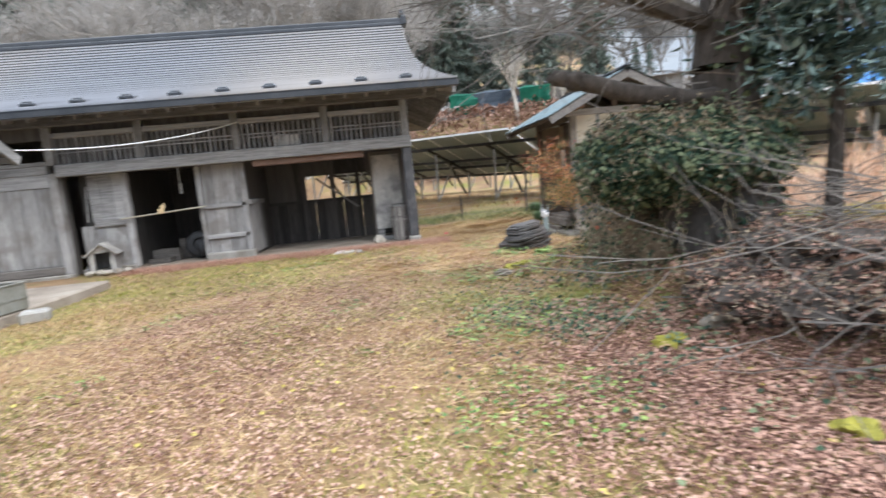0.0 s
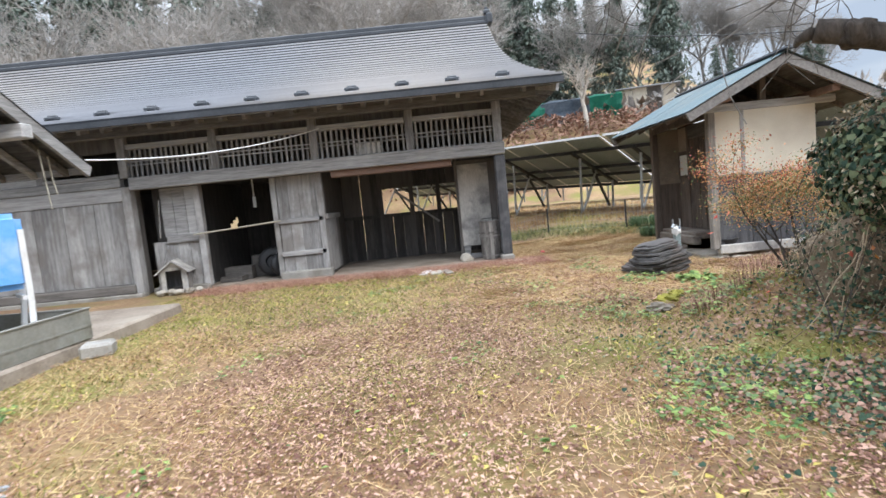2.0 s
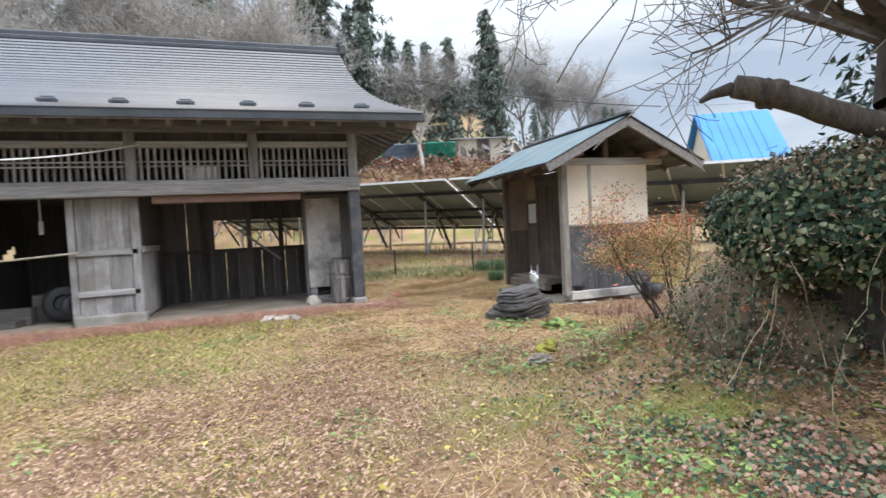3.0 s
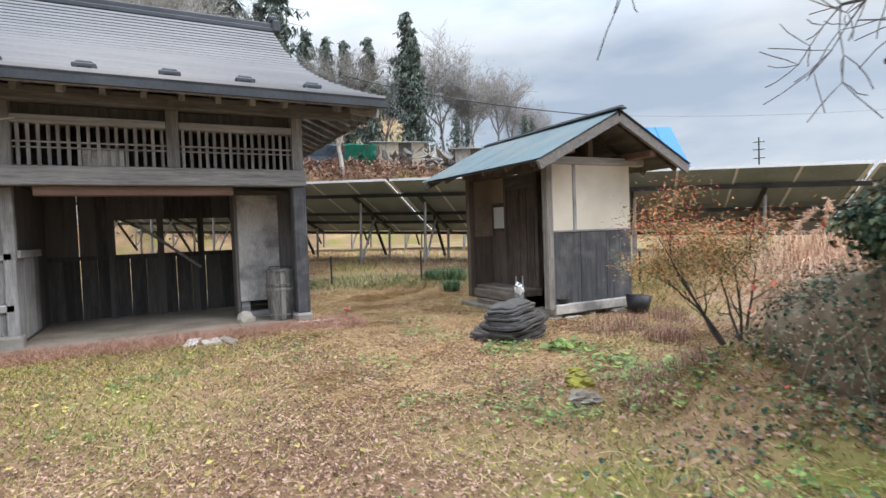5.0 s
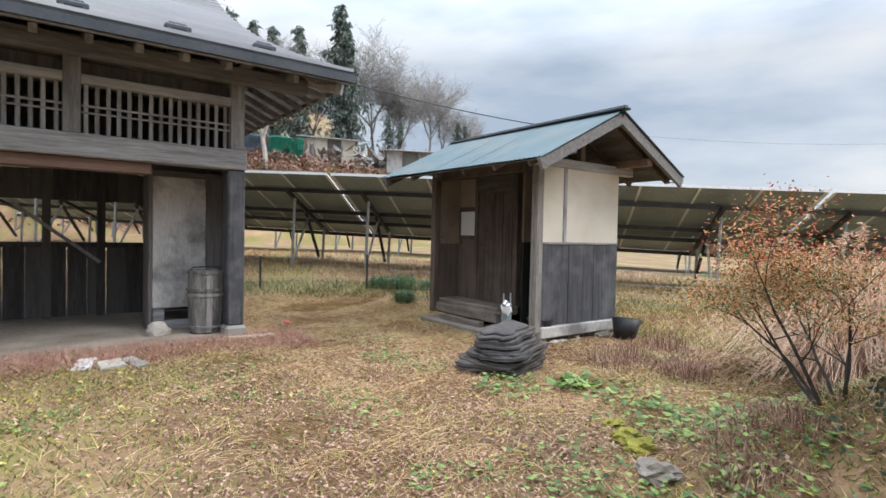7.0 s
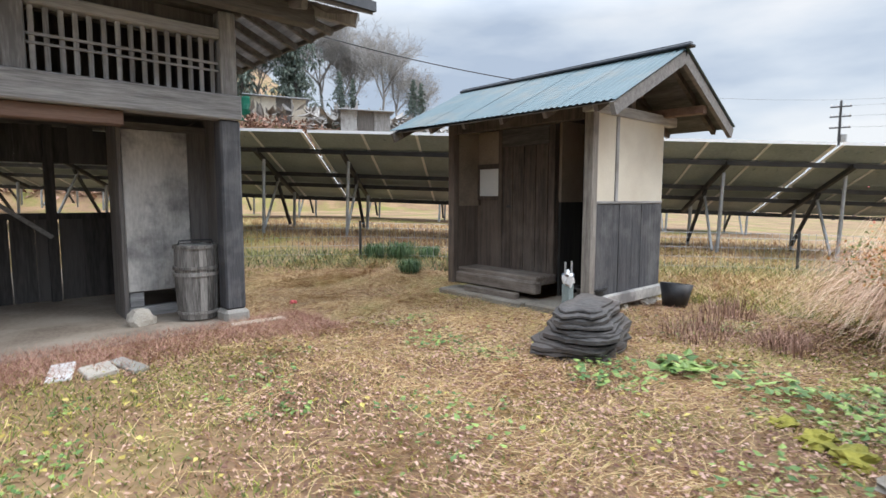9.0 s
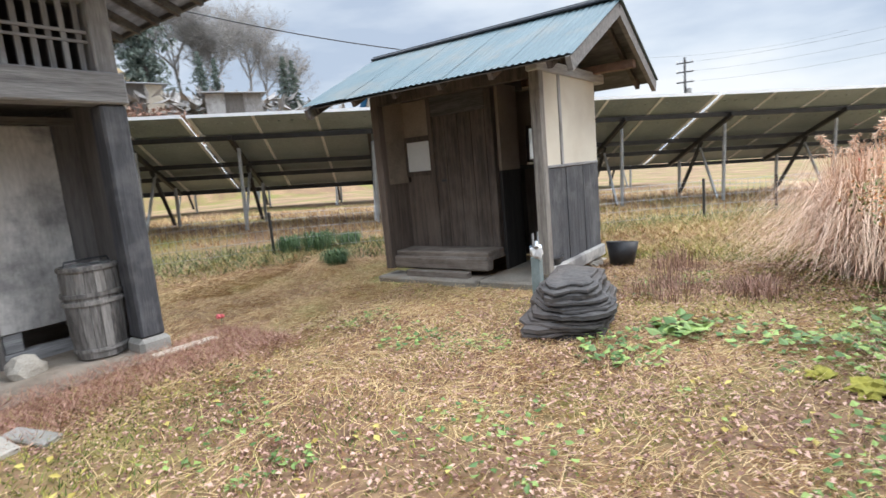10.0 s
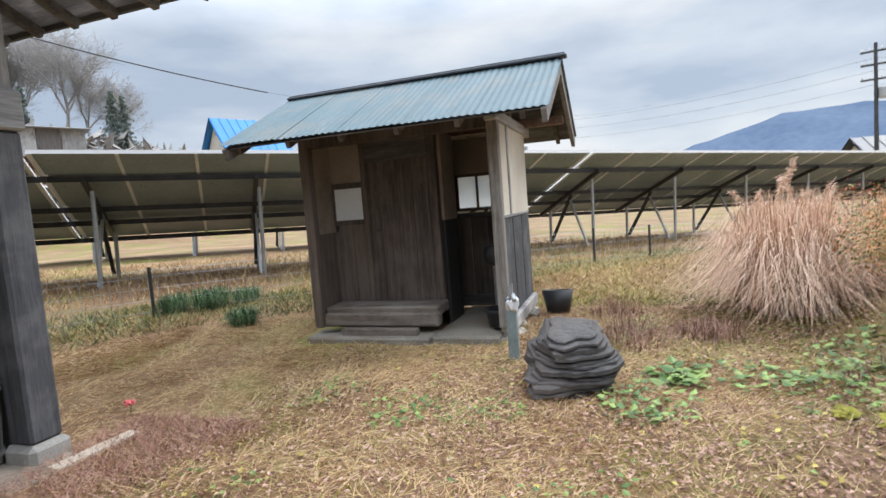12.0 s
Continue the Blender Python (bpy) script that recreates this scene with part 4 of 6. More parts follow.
win = part("window", box(box(box(box(boxed(SX1 - 0.08, SX1 - 0.04, -2.08, -2.04, 1.43, 1.93), SX1 - 0.08, SX1 - 0.04, -1.54, -1.50, 1.43, 1.93), SX1 - 0.08, SX1 - 0.04, -2.04, -1.54, 1.43, 1.47), SX1 - 0.08, SX1 - 0.04, -2.04, -1.54, 1.89, 1.93), SX1 - 0.08, SX1 - 0.04, -1.82, -1.79, 1.47, 1.89), SHED_V, shed, "small sliding window frame")
glass = bpy.data.materials.new("frosted_window_glass")
glass.use_nodes = True
gn, gl = glass.node_tree.nodes, glass.node_tree.links
g_thin = gn.new("ShaderNodeBsdfTranslucent")
g_thin.inputs["Color"].default_value = (0.92, 0.94, 0.95, 1)
g_mix = gn.new("ShaderNodeMixShader")
g_mix.inputs[0].default_value = 0.8
gn["Principled BSDF"].inputs["Roughness"].default_value = 0.25
gl.new(gn["Principled BSDF"].outputs[0], g_mix.inputs[1])
gl.new(g_thin.outputs[0], g_mix.inputs[2])
gl.new(g_mix.outputs[0], gn["Material Output"].inputs["Surface"])
for y0, y1 in ((-2.04, -1.82), (-1.79, -1.54)):
    p = part("pane", boxed(SX1 - 0.063, SX1 - 0.057, y0, y1, 1.47, 1.89), glass, win)
    p.visible_shadow = False
part("rear_wall", boxed(3.4, SX1 - 0.11, SY1 - 0.08, SY1 - 0.02, 0.27, 2.45), SHED_V, shed)
# recessed door wall under the eave
DX = 3.38
# recess plaster is the shaded copy as well
part("return_plaster", boxed(SX0 + 0.116, DX, SY1 - 0.09, SY1 - 0.04, 1.30, 2.36), PLASTER_SHADED, shed, "brown plaster darkened for its shaded place")
part("return_board", boxed(SX0 + 0.116, DX, SY1 - 0.08, SY1 - 0.05, 0.25, 1.30), SHED_V, shed)
# lower partition, back and lining carry the alcove's shade in their colour
part("alcove_partition", boxed(DX + 0.05, 3.92, -1.67, -1.635, 0.125, 1.36), ALCOVE_SHADE, shed)
part("alcove_plaster", boxed(DX + 0.05, 3.92, -1.67, -1.635, 1.36, 2.40), PLASTER_SHADED, shed, "brown plaster darkened for its shaded place")
part("alcove_back", boxed(3.92, SX1 - 0.12, -1.40, -1.36, 0.125, 2.4), ALCOVE_SHADE, shed)
part("alcove_lining", boxed(3.92, 3.95, -1.635, -1.40, 0.125, 2.4), ALCOVE_SHADE, shed)
part("plaster_panel", boxed(DX, DX + 0.05, -0.20, -0.08, 1.30, 2.36), PLASTER_SHADED, shed, "brown plaster darkened for its shaded place")
part("plaster_panel", boxed(DX, DX + 0.05, -0.67, -0.20, 1.90, 2.36), PLASTER_SHADED, shed, "brown plaster darkened for its shaded place")
for k in range(3):
    part("wall_board", boxed(DX, DX + 0.03, -0.67 + 0.2 * k, -0.475 + 0.2 * k, 0.30, 1.30 if k == 2 else 1.38), SHED_V, shed)
part("window_frame", box(box(box(boxed(DX - 0.02, DX + 0.04, -0.255, -0.205, 1.38, 1.90), DX - 0.02, DX + 0.04, -0.68, -0.64, 1.38, 1.90), DX - 0.02, DX + 0.04, -0.64, -0.255, 1.38, 1.44), DX - 0.02, DX + 0.04, -0.64, -0.255, 1.83, 1.90), SHED_V, shed)
part("white_pane", boxed(DX, DX + 0.012, -0.64, -0.255, 1.44, 1.83), WHITE_PANE, shed, "frosted white window pane")
door = part("door", boxed(DX - 0.03, DX + 0.01, -1.54, -0.73, 0.42, 2.12, 0.004), SHED_V, shed, "closed dark sliding board door")
for k in range(4):
    part("batten", boxed(DX - 0.045, DX - 0.03, -1.52 + 0.2 * k, -1.50 + 0.2 * k, 0.46, 2.10), SHED_V, door)
part("door_pull", boxed(DX - 0.048, DX - 0.031, -0.90, -0.82, 1.28, 1.31), STEEL_DARK, door)
part("door_post", boxed(DX - 0.05, DX + 0.05, -0.73, -0.66, 0.38, 2.36, 0.006), SHED_V, shed)
part("door_post", boxed(DX - 0.05, DX + 0.05, -1.63, -1.54, 0.38, 2.36, 0.006), SHED_V, shed)
part("door_head", boxed(DX - 0.05, DX + 0.05, -1.54, -0.73, 2.12, 2.36, 0.006), DARK_H, shed)
part("eave_beam", boxed(SX0, SX0 + 0.11, SY0 + 0.116, SY1 - 0.112, 2.30, 2.44, 0.008), SHED_V, shed)
part("threshold", boxed(2.96, DX, -1.66, -0.12, 0.30, 0.42, 0.015), SHED_Y, shed, "heavy worn threshold timber")
part("threshold", boxed(2.90, 3.05, -1.68, -0.10, 0.20, 0.36, 0.02), SHED_Y, shed, "heavy worn threshold timber")
part("step_board", boxed(2.80, 2.90, -1.45, -0.5, 0.115, 0.20, 0.012), SHED_Y, shed)
part("step_slab", boxed(2.69, 3.1, -1.62, -0.10, -0.08, 0.125, 0.02), LEDGE, shed, "old concrete step")
part("step_slab", boxed(2.76, SX1 - 0.13, -2.38, -1.63, -0.08, 0.125, 0.02), LEDGE, shed, "old concrete floor slab")
for k in range(5):
    part("foot_stone", lump(bmesh.new(), (SX0 + 0.14 + 0.38 * k + 0.07 * math.sin(5 * k), SY0 + 0.05 + 0.03 * math.cos(3 * k), 0.03), (0.13 + 0.05 * math.sin(2.3 * k), 0.10, 0.07 + 0.025 * math.cos(4 * k)), 0.9, 3, k * 1.7), STONE, shed)
# corrugated roof in lapped sheets
for side in (-1, 1):
    for s in range(5):
        y0 = -3.10 + 0.71 * s
        bm = bmesh.new()
        cols = 96
        drop = 0.012 * noise.noise((s * 3.1, side, 0))
        rows = [[], []]
        for k in range(cols + 1):
            y = y0 + (0.71 + 0.03) * k / cols
            w = 0.0062 * math.sin(2 * math.pi * y / 0.0765)
            for r, (d, zz) in enumerate(((0.0, RZ), (1.0, EZ + drop))):
                nx, nz = 0.5 * side, 0.86
                rows[r].append(bm.verts.new((RX + side * 1.475 * d + nx * w, y, zz + nz * w + 0.004 * s)))
        for k in range(cols):
            bm.faces.new((rows[0][k], rows[0][k + 1], rows[1][k + 1], rows[1][k]))
        part("roof_sheet", bm, TIN, shed, "teal corrugated roof sheet", smooth=True)
    for y, w in ((-3.05, 0.05), (0.41, 0.05)):
        part("bargeboard", bar(bmesh.new(), (RX, y, RZ - 0.10), (RX + side * 1.46, y, EZ - 0.085), w, 0.13), BARGE, shed, "grey-brown bargeboard")
    for k in range(6):
        y = -2.85 + 0.62 * k
        part("rafter", bar(bmesh.new(), (RX, y, RZ - 0.06), (RX + side * 1.43, y, EZ - 0.055), 0.05, 0.07), SHED_V, shed)
    part("roof_deck", bar(bmesh.new(), (RX, -1.32, RZ - 0.024), (RX + side * 1.45, -1.32, EZ - 0.022), 3.4, 0.012), DARK_H, shed)
part("purlin", boxed(RX - 0.06, RX + 0.06, -3.02, 0.36, 2.88, 2.98, 0.008), SHED_V, shed)
for x in (SX0 + 0.055, SX1 - 0.055):
    part("wall_plate", boxed(x - 0.06, x + 0.06, -3.0, 0.30, 2.45, 2.55, 0.008), RED_WOOD, shed)
part("ridge_cap", box(boxed(RX - 0.07, RX + 0.07, -3.15, 0.50, 3.08, 3.115, 0.01), RX - 0.03, RX + 0.03, -3.13, 0.48, 3.115, 3.135), RIDGE, shed, "dark mossy ridge cap")
# in and around the shed
stand = thing("wash_stand", pose(3.62, -2.28, 0.125), "old hand-washing can on a thin stand in the alcove", "wash stand")
part("can", lathe(bmesh.new(), [(0.03, 0.60), (0.12, 0.64), (0.135, 0.74), (0.11, 0.83), (0.03, 0.86)], 16), STEEL_DARK, stand, smooth=True)
part("stem", rod(bmesh.new(), [(0, 0, 0.0), (0, 0, 0.62)], 0.025, 0.035, 8), GALV, stand)
tub = thing("black_basin", pose(3.15, -2.42, 0.125), "black plastic basin standing on the slab", "basin")
part("bowl", lathe(bmesh.new(), [(0.13, 0.0), (0.165, 0.16), (0.18, 0.17), (0.175, 0.18), (0.155, 0.17), (0.12, 0.02)], 20), BLACK_PLASTIC, tub, smooth=True)
part("rim", lathe(bmesh.new(), [(0.165, 0.165), (0.19, 0.165), (0.19, 0.185), (0.165, 0.185)], 20, cap=False), STEEL_DARK, tub)
pot = thing("black_plant_pot", pose(4.32, -2.90, height(4.32, -2.9), 0, 7, 0), "empty black plastic plant pot on the grass", "plant pot")
part("bowl", lathe(bmesh.new(), [(0.14, 0.0), (0.20, 0.30), (0.185, 0.30), (0.13, 0.03)], 18), BLACK_PLASTIC, pot, smooth=True)
tap = thing("standpipe", pose(2.22, -2.74, height(2.22, -2.74)), "grey-green standpipe with two taps wrapped in cloth", "standpipe")
part("column", boxed(-0.045, 0.045, -0.045, 0.045, 0, 0.47, 0.008), PIPE, tap)
part("wrapping", lump(bmesh.new(), (-0.01, -0.01, 0.52), (0.07, 0.07, 0.07), 0.5, 2, 1.1), WHITE_PAINT, tap, "frayed pale cloth wrapping")
part("tap_body", rod(bmesh.new(), [(0, 0, 0.46), (0, 0, 0.60), (-0.05, -0.03, 0.61), (-0.09, -0.05, 0.57)], 0.022, sides=8), GALV, tap)
for x in (-0.05, 0.06):
    part("valve_stem", rod(bmesh.new(), [(x, 0, 0.5), (x, 0, 0.70)], 0.011, sides=6), GALV, tap)
part("clamp", boxed(-0.05, 0.05, -0.05, 0.05, 0.54, 0.58, 0.01), TARP_B, tap, "blue clamp")
# layered rock
rng = random.Random(21)
rock = thing("layered_rock", pose(1.68, -3.27, height(1.68, -3.27) - 0.02, 5, -7, 8), "dark flaky layered rock standing in the grass", "rock")
z, layers = -0.03, 15
for k in range(layers):
    bm = bmesh.new()
    t = k / (layers - 1)
    thick = rng.choice((0.022, 0.03, 0.036, 0.055))
    bulge = 0.90 + 0.20 * math.sin(2.4 * t + 0.5) - 0.28 * t ** 3
    sx, sy = 0.38 * bulge + rng.uniform(-0.018, 0.014), 0.30 * bulge + rng.uniform(-0.016, 0.012)
    ox, oy = 0.03 * t + rng.uniform(-0.01, 0.01), -0.03 + 0.03 * t + rng.uniform(-0.01, 0.01)
    lean_x, lean_y = 0.03 + rng.uniform(-0.03, 0.03), -0.08 + rng.uniform(-0.03, 0.03)
    n = 26
    rings = []
    for dz, shrink in ((0.0, 0.93), (0.25, 1.0), (0.8, 0.985), (1.0, 0.90)):
        ring = []
        for j in range(n):
            a = 6.283 * j / n
            c, d = math.cos(a), math.sin(a)
            block = 1.0 / max(abs(c), abs(d)) ** 0.55
            rough = 1 + 0.30 * noise.noise((c * 1.5 + 3.0, d * 1.5, t * 2.0)) + 0.12 * noise.noise((c * 3.5, d * 3.5, k * 0.9)) + 0.06 * noise.noise((c * 9, d * 9, k * 3.1))
            x, y = c * sx * block * rough * shrink, d * sy * block * rough * shrink
            ring.append(bm.verts.new((ox + x, oy + y, z + thick * dz + lean_x * x + lean_y * y + 0.012 * noise.noise((x * 6, y * 6, k)))))
        rings.append(ring)
    for p, q in zip(rings, rings[1:]):
        for j in range(n):
            bm.faces.new((p[j], p[(j + 1) % n], q[(j + 1) % n], q[j]))
    bm.faces.new(rings[0][::-1])
    bm.faces.new(rings[-1])
    part("rock_layer", bm, ROCK, rock)
    z += thick * 0.93

# ---- solar field ----
def row(f, m, z=0.0):
    return Vector((ROW_X[0] * f + ROW_M[0] * m, ROW_X[1] * f + ROW_M[1] * m, z))


FALL = 1.95
MOD, TOP_M, TOP_Z, LOW_M, LOW_Z = 1.257, 6.4, 2.84, 10.0, 1.35
ROW_TURN = math.degrees(SOLAR)


def solar_table(f0, count, shift, label):
    t = thing("solar_array", pose(*row(f0, shift, -0.034 * f0), 0, FALL, ROW_TURN), label, "solar panel", "solar arrays")
    dz, dm = (LOW_Z - TOP_Z) / 4, (LOW_M - TOP_M) / 4
    proto = None
    for k in range(count):
        for r in range(4):
            if proto is None:
                bm = bmesh.new()
                m = Matrix.Translation((0, TOP_M, TOP_Z)) @ Matrix.Rotation(math.atan2(LOW_Z - TOP_Z, LOW_M - TOP_M), 4, "X")
                box(bm, 0.012, MOD - 0.012, 0.008, 0.975, -0.03, 0.0, 0, m)
                for j in range(4):
                    box(bm, 0.2 + 0.26 * j, 0.25 + 0.26 * j, 0.28, 0.34, -0.045, -0.03, 0, m)
                proto = part("module", bm, MODULE, t, "grey-green module back with junction boxes")
            else:
                c = again(proto, MOD * k, dm * r, dz * r)
    L = MOD * count
    e = 0.036
    for k in range(count + 1):
        w = 0.075 if k in (0, count) else 0.055
        part("rail", bar(bmesh.new(), (MOD * k, TOP_M, TOP_Z - e), (MOD * k, LOW_M, LOW_Z - e), w, 0.035), ALU, t)
    part("edge_strip", boxed(-0.02, L + 0.02, TOP_M - 0.03, TOP_M - 0.004, TOP_Z - 0.045, TOP_Z + 0.02), ALU, t, "bright aluminium top edge")
    for v in (0.20, 0.55, 0.73, 0.985):
        y, z = TOP_M + (LOW_M - TOP_M) * v, TOP_Z + (LOW_Z - TOP_Z) * v
        part("purlin", boxed(-0.25, L + 0.2, y - 0.03, y + 0.03, z - 0.17, z - 0.065), STEEL_DARK, t)
        for x in (-0.22, L + 0.14):
            part("joint_plate", boxed(x, x + 0.08, y - 0.04, y + 0.04, z - 0.06, z - 0.03), ALU, t)
    n = int(L / 2.95) + 1
    for k in range(n):
        x = 0.62 + 2.95 * k
        if x > L:
            break
        a = (x, TOP_M + 0.55, TOP_Z - 0.42)
        b = (x, LOW_M - 0.25, LOW_Z - 0.07)
        part("support_beam", bar(bmesh.new(), a, b, 0.08, 0.10), STEEL_DARK, t)
        g = 0.30
        part("pole", rod(bmesh.new(), [(x + 0.06, 7.35, g), (x + 0.06, 7.35, 2.22)], 0.042, sides=10), GALV, t)
        part("pole", rod(bmesh.new(), [(x + 0.06, 9.35, g), (x + 0.06, 9.35, 1.42)], 0.042, sides=10), GALV, t)
        part("strut", bar(bmesh.new(), (x, 7.5, g + 0.1), (x + 0.02, 8.35, 1.78), 0.05), GALV, t)
        part("strut", bar(bmesh.new(), (x, 9.2, g + 0.2), (x, 8.2, 1.84), 0.07), STEEL_DARK, t)
    return t


solar_table(-1.72, 9, 0.0, "raised solar array seen from its grey underside")
solar_table(-1.72 - 0.13 - MOD * 11, 11, -0.05, "raised solar array beside the barn seen from below")
solar_table(-1.72 + 9 * MOD + 0.14, 18, 0.0, "long far solar array on galvanised poles")
solar_table(-24.0, 30, 8.5, "second row of solar arrays farther down the field")
fence = thing("wire_fence", label="low wire mesh fence on dark posts along the field", category="fence")
fence_f = [-9.0, -6.6, -4.4, -2.35, 0.15, 2.5, 5.05, 8.0, 9.45, 12, 15, 18, 21]
for f in fence_f:
    p = row(f, 4.28)
    g = height(p.x, p.y)
    part("fence_post", rod(bmesh.new(), [(p.x, p.y, g - 0.05), (p.x, p.y, g + 0.72)], 0.024, sides=8), STEEL_DARK, fence)
bm = bmesh.new()
for z in (0.08, 0.25, 0.42, 0.59, 0.68):
    pts = [row(f, 4.28) for f in np.arange(-9, 21.01, 1.5)]
    rod(bm, [(p.x, p.y, height(p.x, p.y) + z) for p in pts], 0.0035, sides=3, cap=False)
for f in np.arange(-9, 21, 0.12):
    p = row(f, 4.28)
    g = height(p.x, p.y)
    rod(bm, [(p.x, p.y, g + 0.05), (p.x, p.y, g + 0.69)], 0.0032, sides=3, cap=False)
part("wire_mesh", bm, GALV, fence, "thin wire mesh")

# ---- plants ----
def tube_into(V, F, a, b, ra, rb, sides):
    way = (b - a).normalized()
    s = way.orthogonal().normalized()
    u = way.cross(s)
    i = len(V)
    for p, r in ((a, ra), (b, rb)):
        for k in range(sides):
            t = 2 * math.pi * k / sides
            V.append(p + r * (math.cos(t) * s + math.sin(t) * u))
    for k in range(sides):
        F.append((i + k, i + (k + 1) % sides, i + sides + (k + 1) % sides, i + sides + k))


def grow(V, F, rng, p, way, length, r, level, bend=0.25, lift=0.0, forks=3, tips=None, thin=0.003, shrink=0.62):
    """A limb that wanders, tapers and throws side branches."""
    n = 5 if level > 1 else 3
    sides = 7 if r > 0.08 else 5 if r > 0.03 else 3
    q, d, rr = p.copy(), way.normalized(), r
    for k in range(n):
        d = (d + Vector((rng.uniform(-bend, bend), rng.uniform(-bend, bend), rng.uniform(-bend, bend) + lift))).normalized()
        e = q + d * (length / n)
        r2 = max(thin, r * (1 - 0.62 * (k + 1) / n))
        tube_into(V, F, q, e, rr, r2, sides)
        q, rr = e, r2
        if level > 0 and k >= (1 if level > 1 else 0):
            for _ in range(forks if k == n - 1 else max(1, forks - 1)):
                side = Vector((rng.uniform(-1, 1), rng.uniform(-1, 1), rng.uniform(-0.5, 0.9))).normalized()
                grow(V, F, rng, q, d * 0.75 + side * 0.85, length * shrink * rng.uniform(0.7, 1.1), rr * 0.62, level - 1, bend, lift, forks, tips, thin, shrink)
    if tips is not None and level == 0:
        tips.append(q)


def leaf_into(V, F, rng, p, size, droop=0.3, flat=None, narrow=0.6):
    """One folded leaf of two triangles."""
    if flat is None:
        d = Vector((rng.uniform(-1, 1), rng.uniform(-1, 1), rng.uniform(-0.8, 0.5) - droop)).normalized()
    else:
        a = rng.uniform(0, 6.283)
        d = Vector((math.cos(a), math.sin(a), rng.uniform(-flat, flat)))
    w = d.cross(Vector((rng.uniform(-0.4, 0.4), rng.uniform(-0.4, 0.4), 1))).normalized() * size * narrow * 0.5
    n = d.cross(w).normalized() * size * 0.12
    i = len(V)
    V += [p, p + d * size * 0.5 + w + n, p + d * size, p + d * size * 0.5 - w + n]
    F += [(i, i + 1, i + 2), (i, i + 2, i + 3)]


def ivy_into(V, F, rng, p, n, size):
    """One heart-shaped ivy leaf facing outwards, folded along its rib and hanging tip down."""
    n = (n + Vector((rng.gauss(0, 0.35), rng.gauss(0, 0.35), rng.gauss(0.15, 0.35)))).normalized()
    tip = Vector((rng.gauss(0, 0.5), rng.gauss(0, 0.5), -1))
    tip = (tip - n * tip.dot(n))
    tip = tip.normalized() if tip.length > 0.05 else n.orthogonal().normalized()
    w = n.cross(tip)
    i = len(V)
    V += [p, p + (w * 0.50 + tip * 0.05) * size - n * size * 0.1, p + (w * 0.40 + tip * 0.55) * size - n * size * 0.08, p + tip * size, p - (w * 0.40 - tip * 0.55) * size - n * size * 0.08, p - (w * 0.50 - tip * 0.05) * size - n * size * 0.1]
    F += [(i, i + 1, i + 2, i + 3), (i, i + 3, i + 4, i + 5)]


def bare_tree(name, seed, h, mat, label, levels=4, r=None):
    rng = random.Random(seed)
    t = thing(name, None, label, "tree", "bare trees on the hill")
    V, F = [], []
    r = r or h * 0.014
    p, d = Vector((0, 0, -0.3)), Vector((rng.uniform(-0.05, 0.05), rng.uniform(-0.05, 0.05), 1))
    for k in range(4):
        e = p + d * h * 0.11
        tube_into(V, F, p, e, r * (1 - 0.1 * k), r * (1 - 0.1 * (k + 1)), 7)
        p = e
        d = (d + Vector((rng.uniform(-0.15, 0.15), rng.uniform(-0.15, 0.15), 0))).normalized()
    arr_mesh("trunk", V, F, mat, t)
    V, F = [], []
    for k in range(5):
        a = 6.283 * k / 5 + rng.uniform(-0.4, 0.4)
        grow(V, F, rng, p - d * rng.uniform(0, 0.25) * h * 0.4, Vector((math.cos(a) * 0.55, math.sin(a) * 0.55, 1)), h * 0.30, r * 0.5, levels - 1, 0.22, 0.05, 3, None, 0.012)
    arr_mesh("crown", V, F, mat, t)
    return t


def conifer(name, seed, h, label):
    rng = random.Random(seed)
    t = thing(name, None, label, "tree", "cedars on the hill")
    V, F = [], []
    tube_into(V, F, Vector((0, 0, -0.3)), Vector((0, 0, h * 0.97)), h * 0.014, 0.03, 7)
    arr_mesh("trunk", V, F, BARK, t)
    V, F = [], []
    z = h * 0.12
    while z < h:
        k = (z - h * 0.12) / (h * 0.88)
        for _ in range(4):
            a = rng.uniform(0, 6.283)
            ragged = 0.9 + 0.8 * noise.noise((math.cos(a) * 1.3 + seed, math.sin(a) * 1.3, z * 0.45))
            reach = h * 0.20 * (1 - k) ** 0.65 * rng.uniform(0.4, 1.2) * ragged + 0.12
            d = Vector((math.cos(a), math.sin(a), rng.uniform(-0.35, 0.15)))
            tube_into(V, F, Vector((0, 0, z)), Vector((0, 0, z)) + d * reach, 0.03, 0.01, 3)
            for j in range(9):
                c = Vector((0, 0, z)) + d * reach * (0.2 + 0.8 * j / 8) + Vector((rng.uniform(-1, 1), rng.uniform(-1, 1), rng.uniform(-1, 0.5))) * 0.13 * reach
                for _ in range(2):
                    leaf_into(V, F, rng, c, (0.22 + 0.2 * rng.random()) * h / 14 * 1.6, 0.9, None, 0.32)
        z += h * 0.021
    arr_mesh("crown", V, F, CONIFER, t)
    return t


# the big tree on the bank
rng = random.Random(33)
V, F = [], []
tree = thing("old_fruit_tree", pose(2.45, -8.05, 0.35), "old gnarled leafless tree with long spreading twigs", "tree")
p = Vector((0, 0, -0.3))
for k, (dx, dy, dz, r0, r1) in enumerate(((0.05, 0.02, 0.7, 0.38, 0.31), (-0.08, 0.05, 0.7, 0.31, 0.28), (-0.07, 0.02, 0.6, 0.28, 0.26), (0.09, 0.03, 0.6, 0.26, 0.23))):
    q = p + Vector((dx, dy, dz))
    tube_into(V, F, p, q, r0, r1, 12)
    p = q
arr_mesh("trunk", V, F, BARK, tree, "thick dark rough trunk", smooth=True)
fork = p.copy()
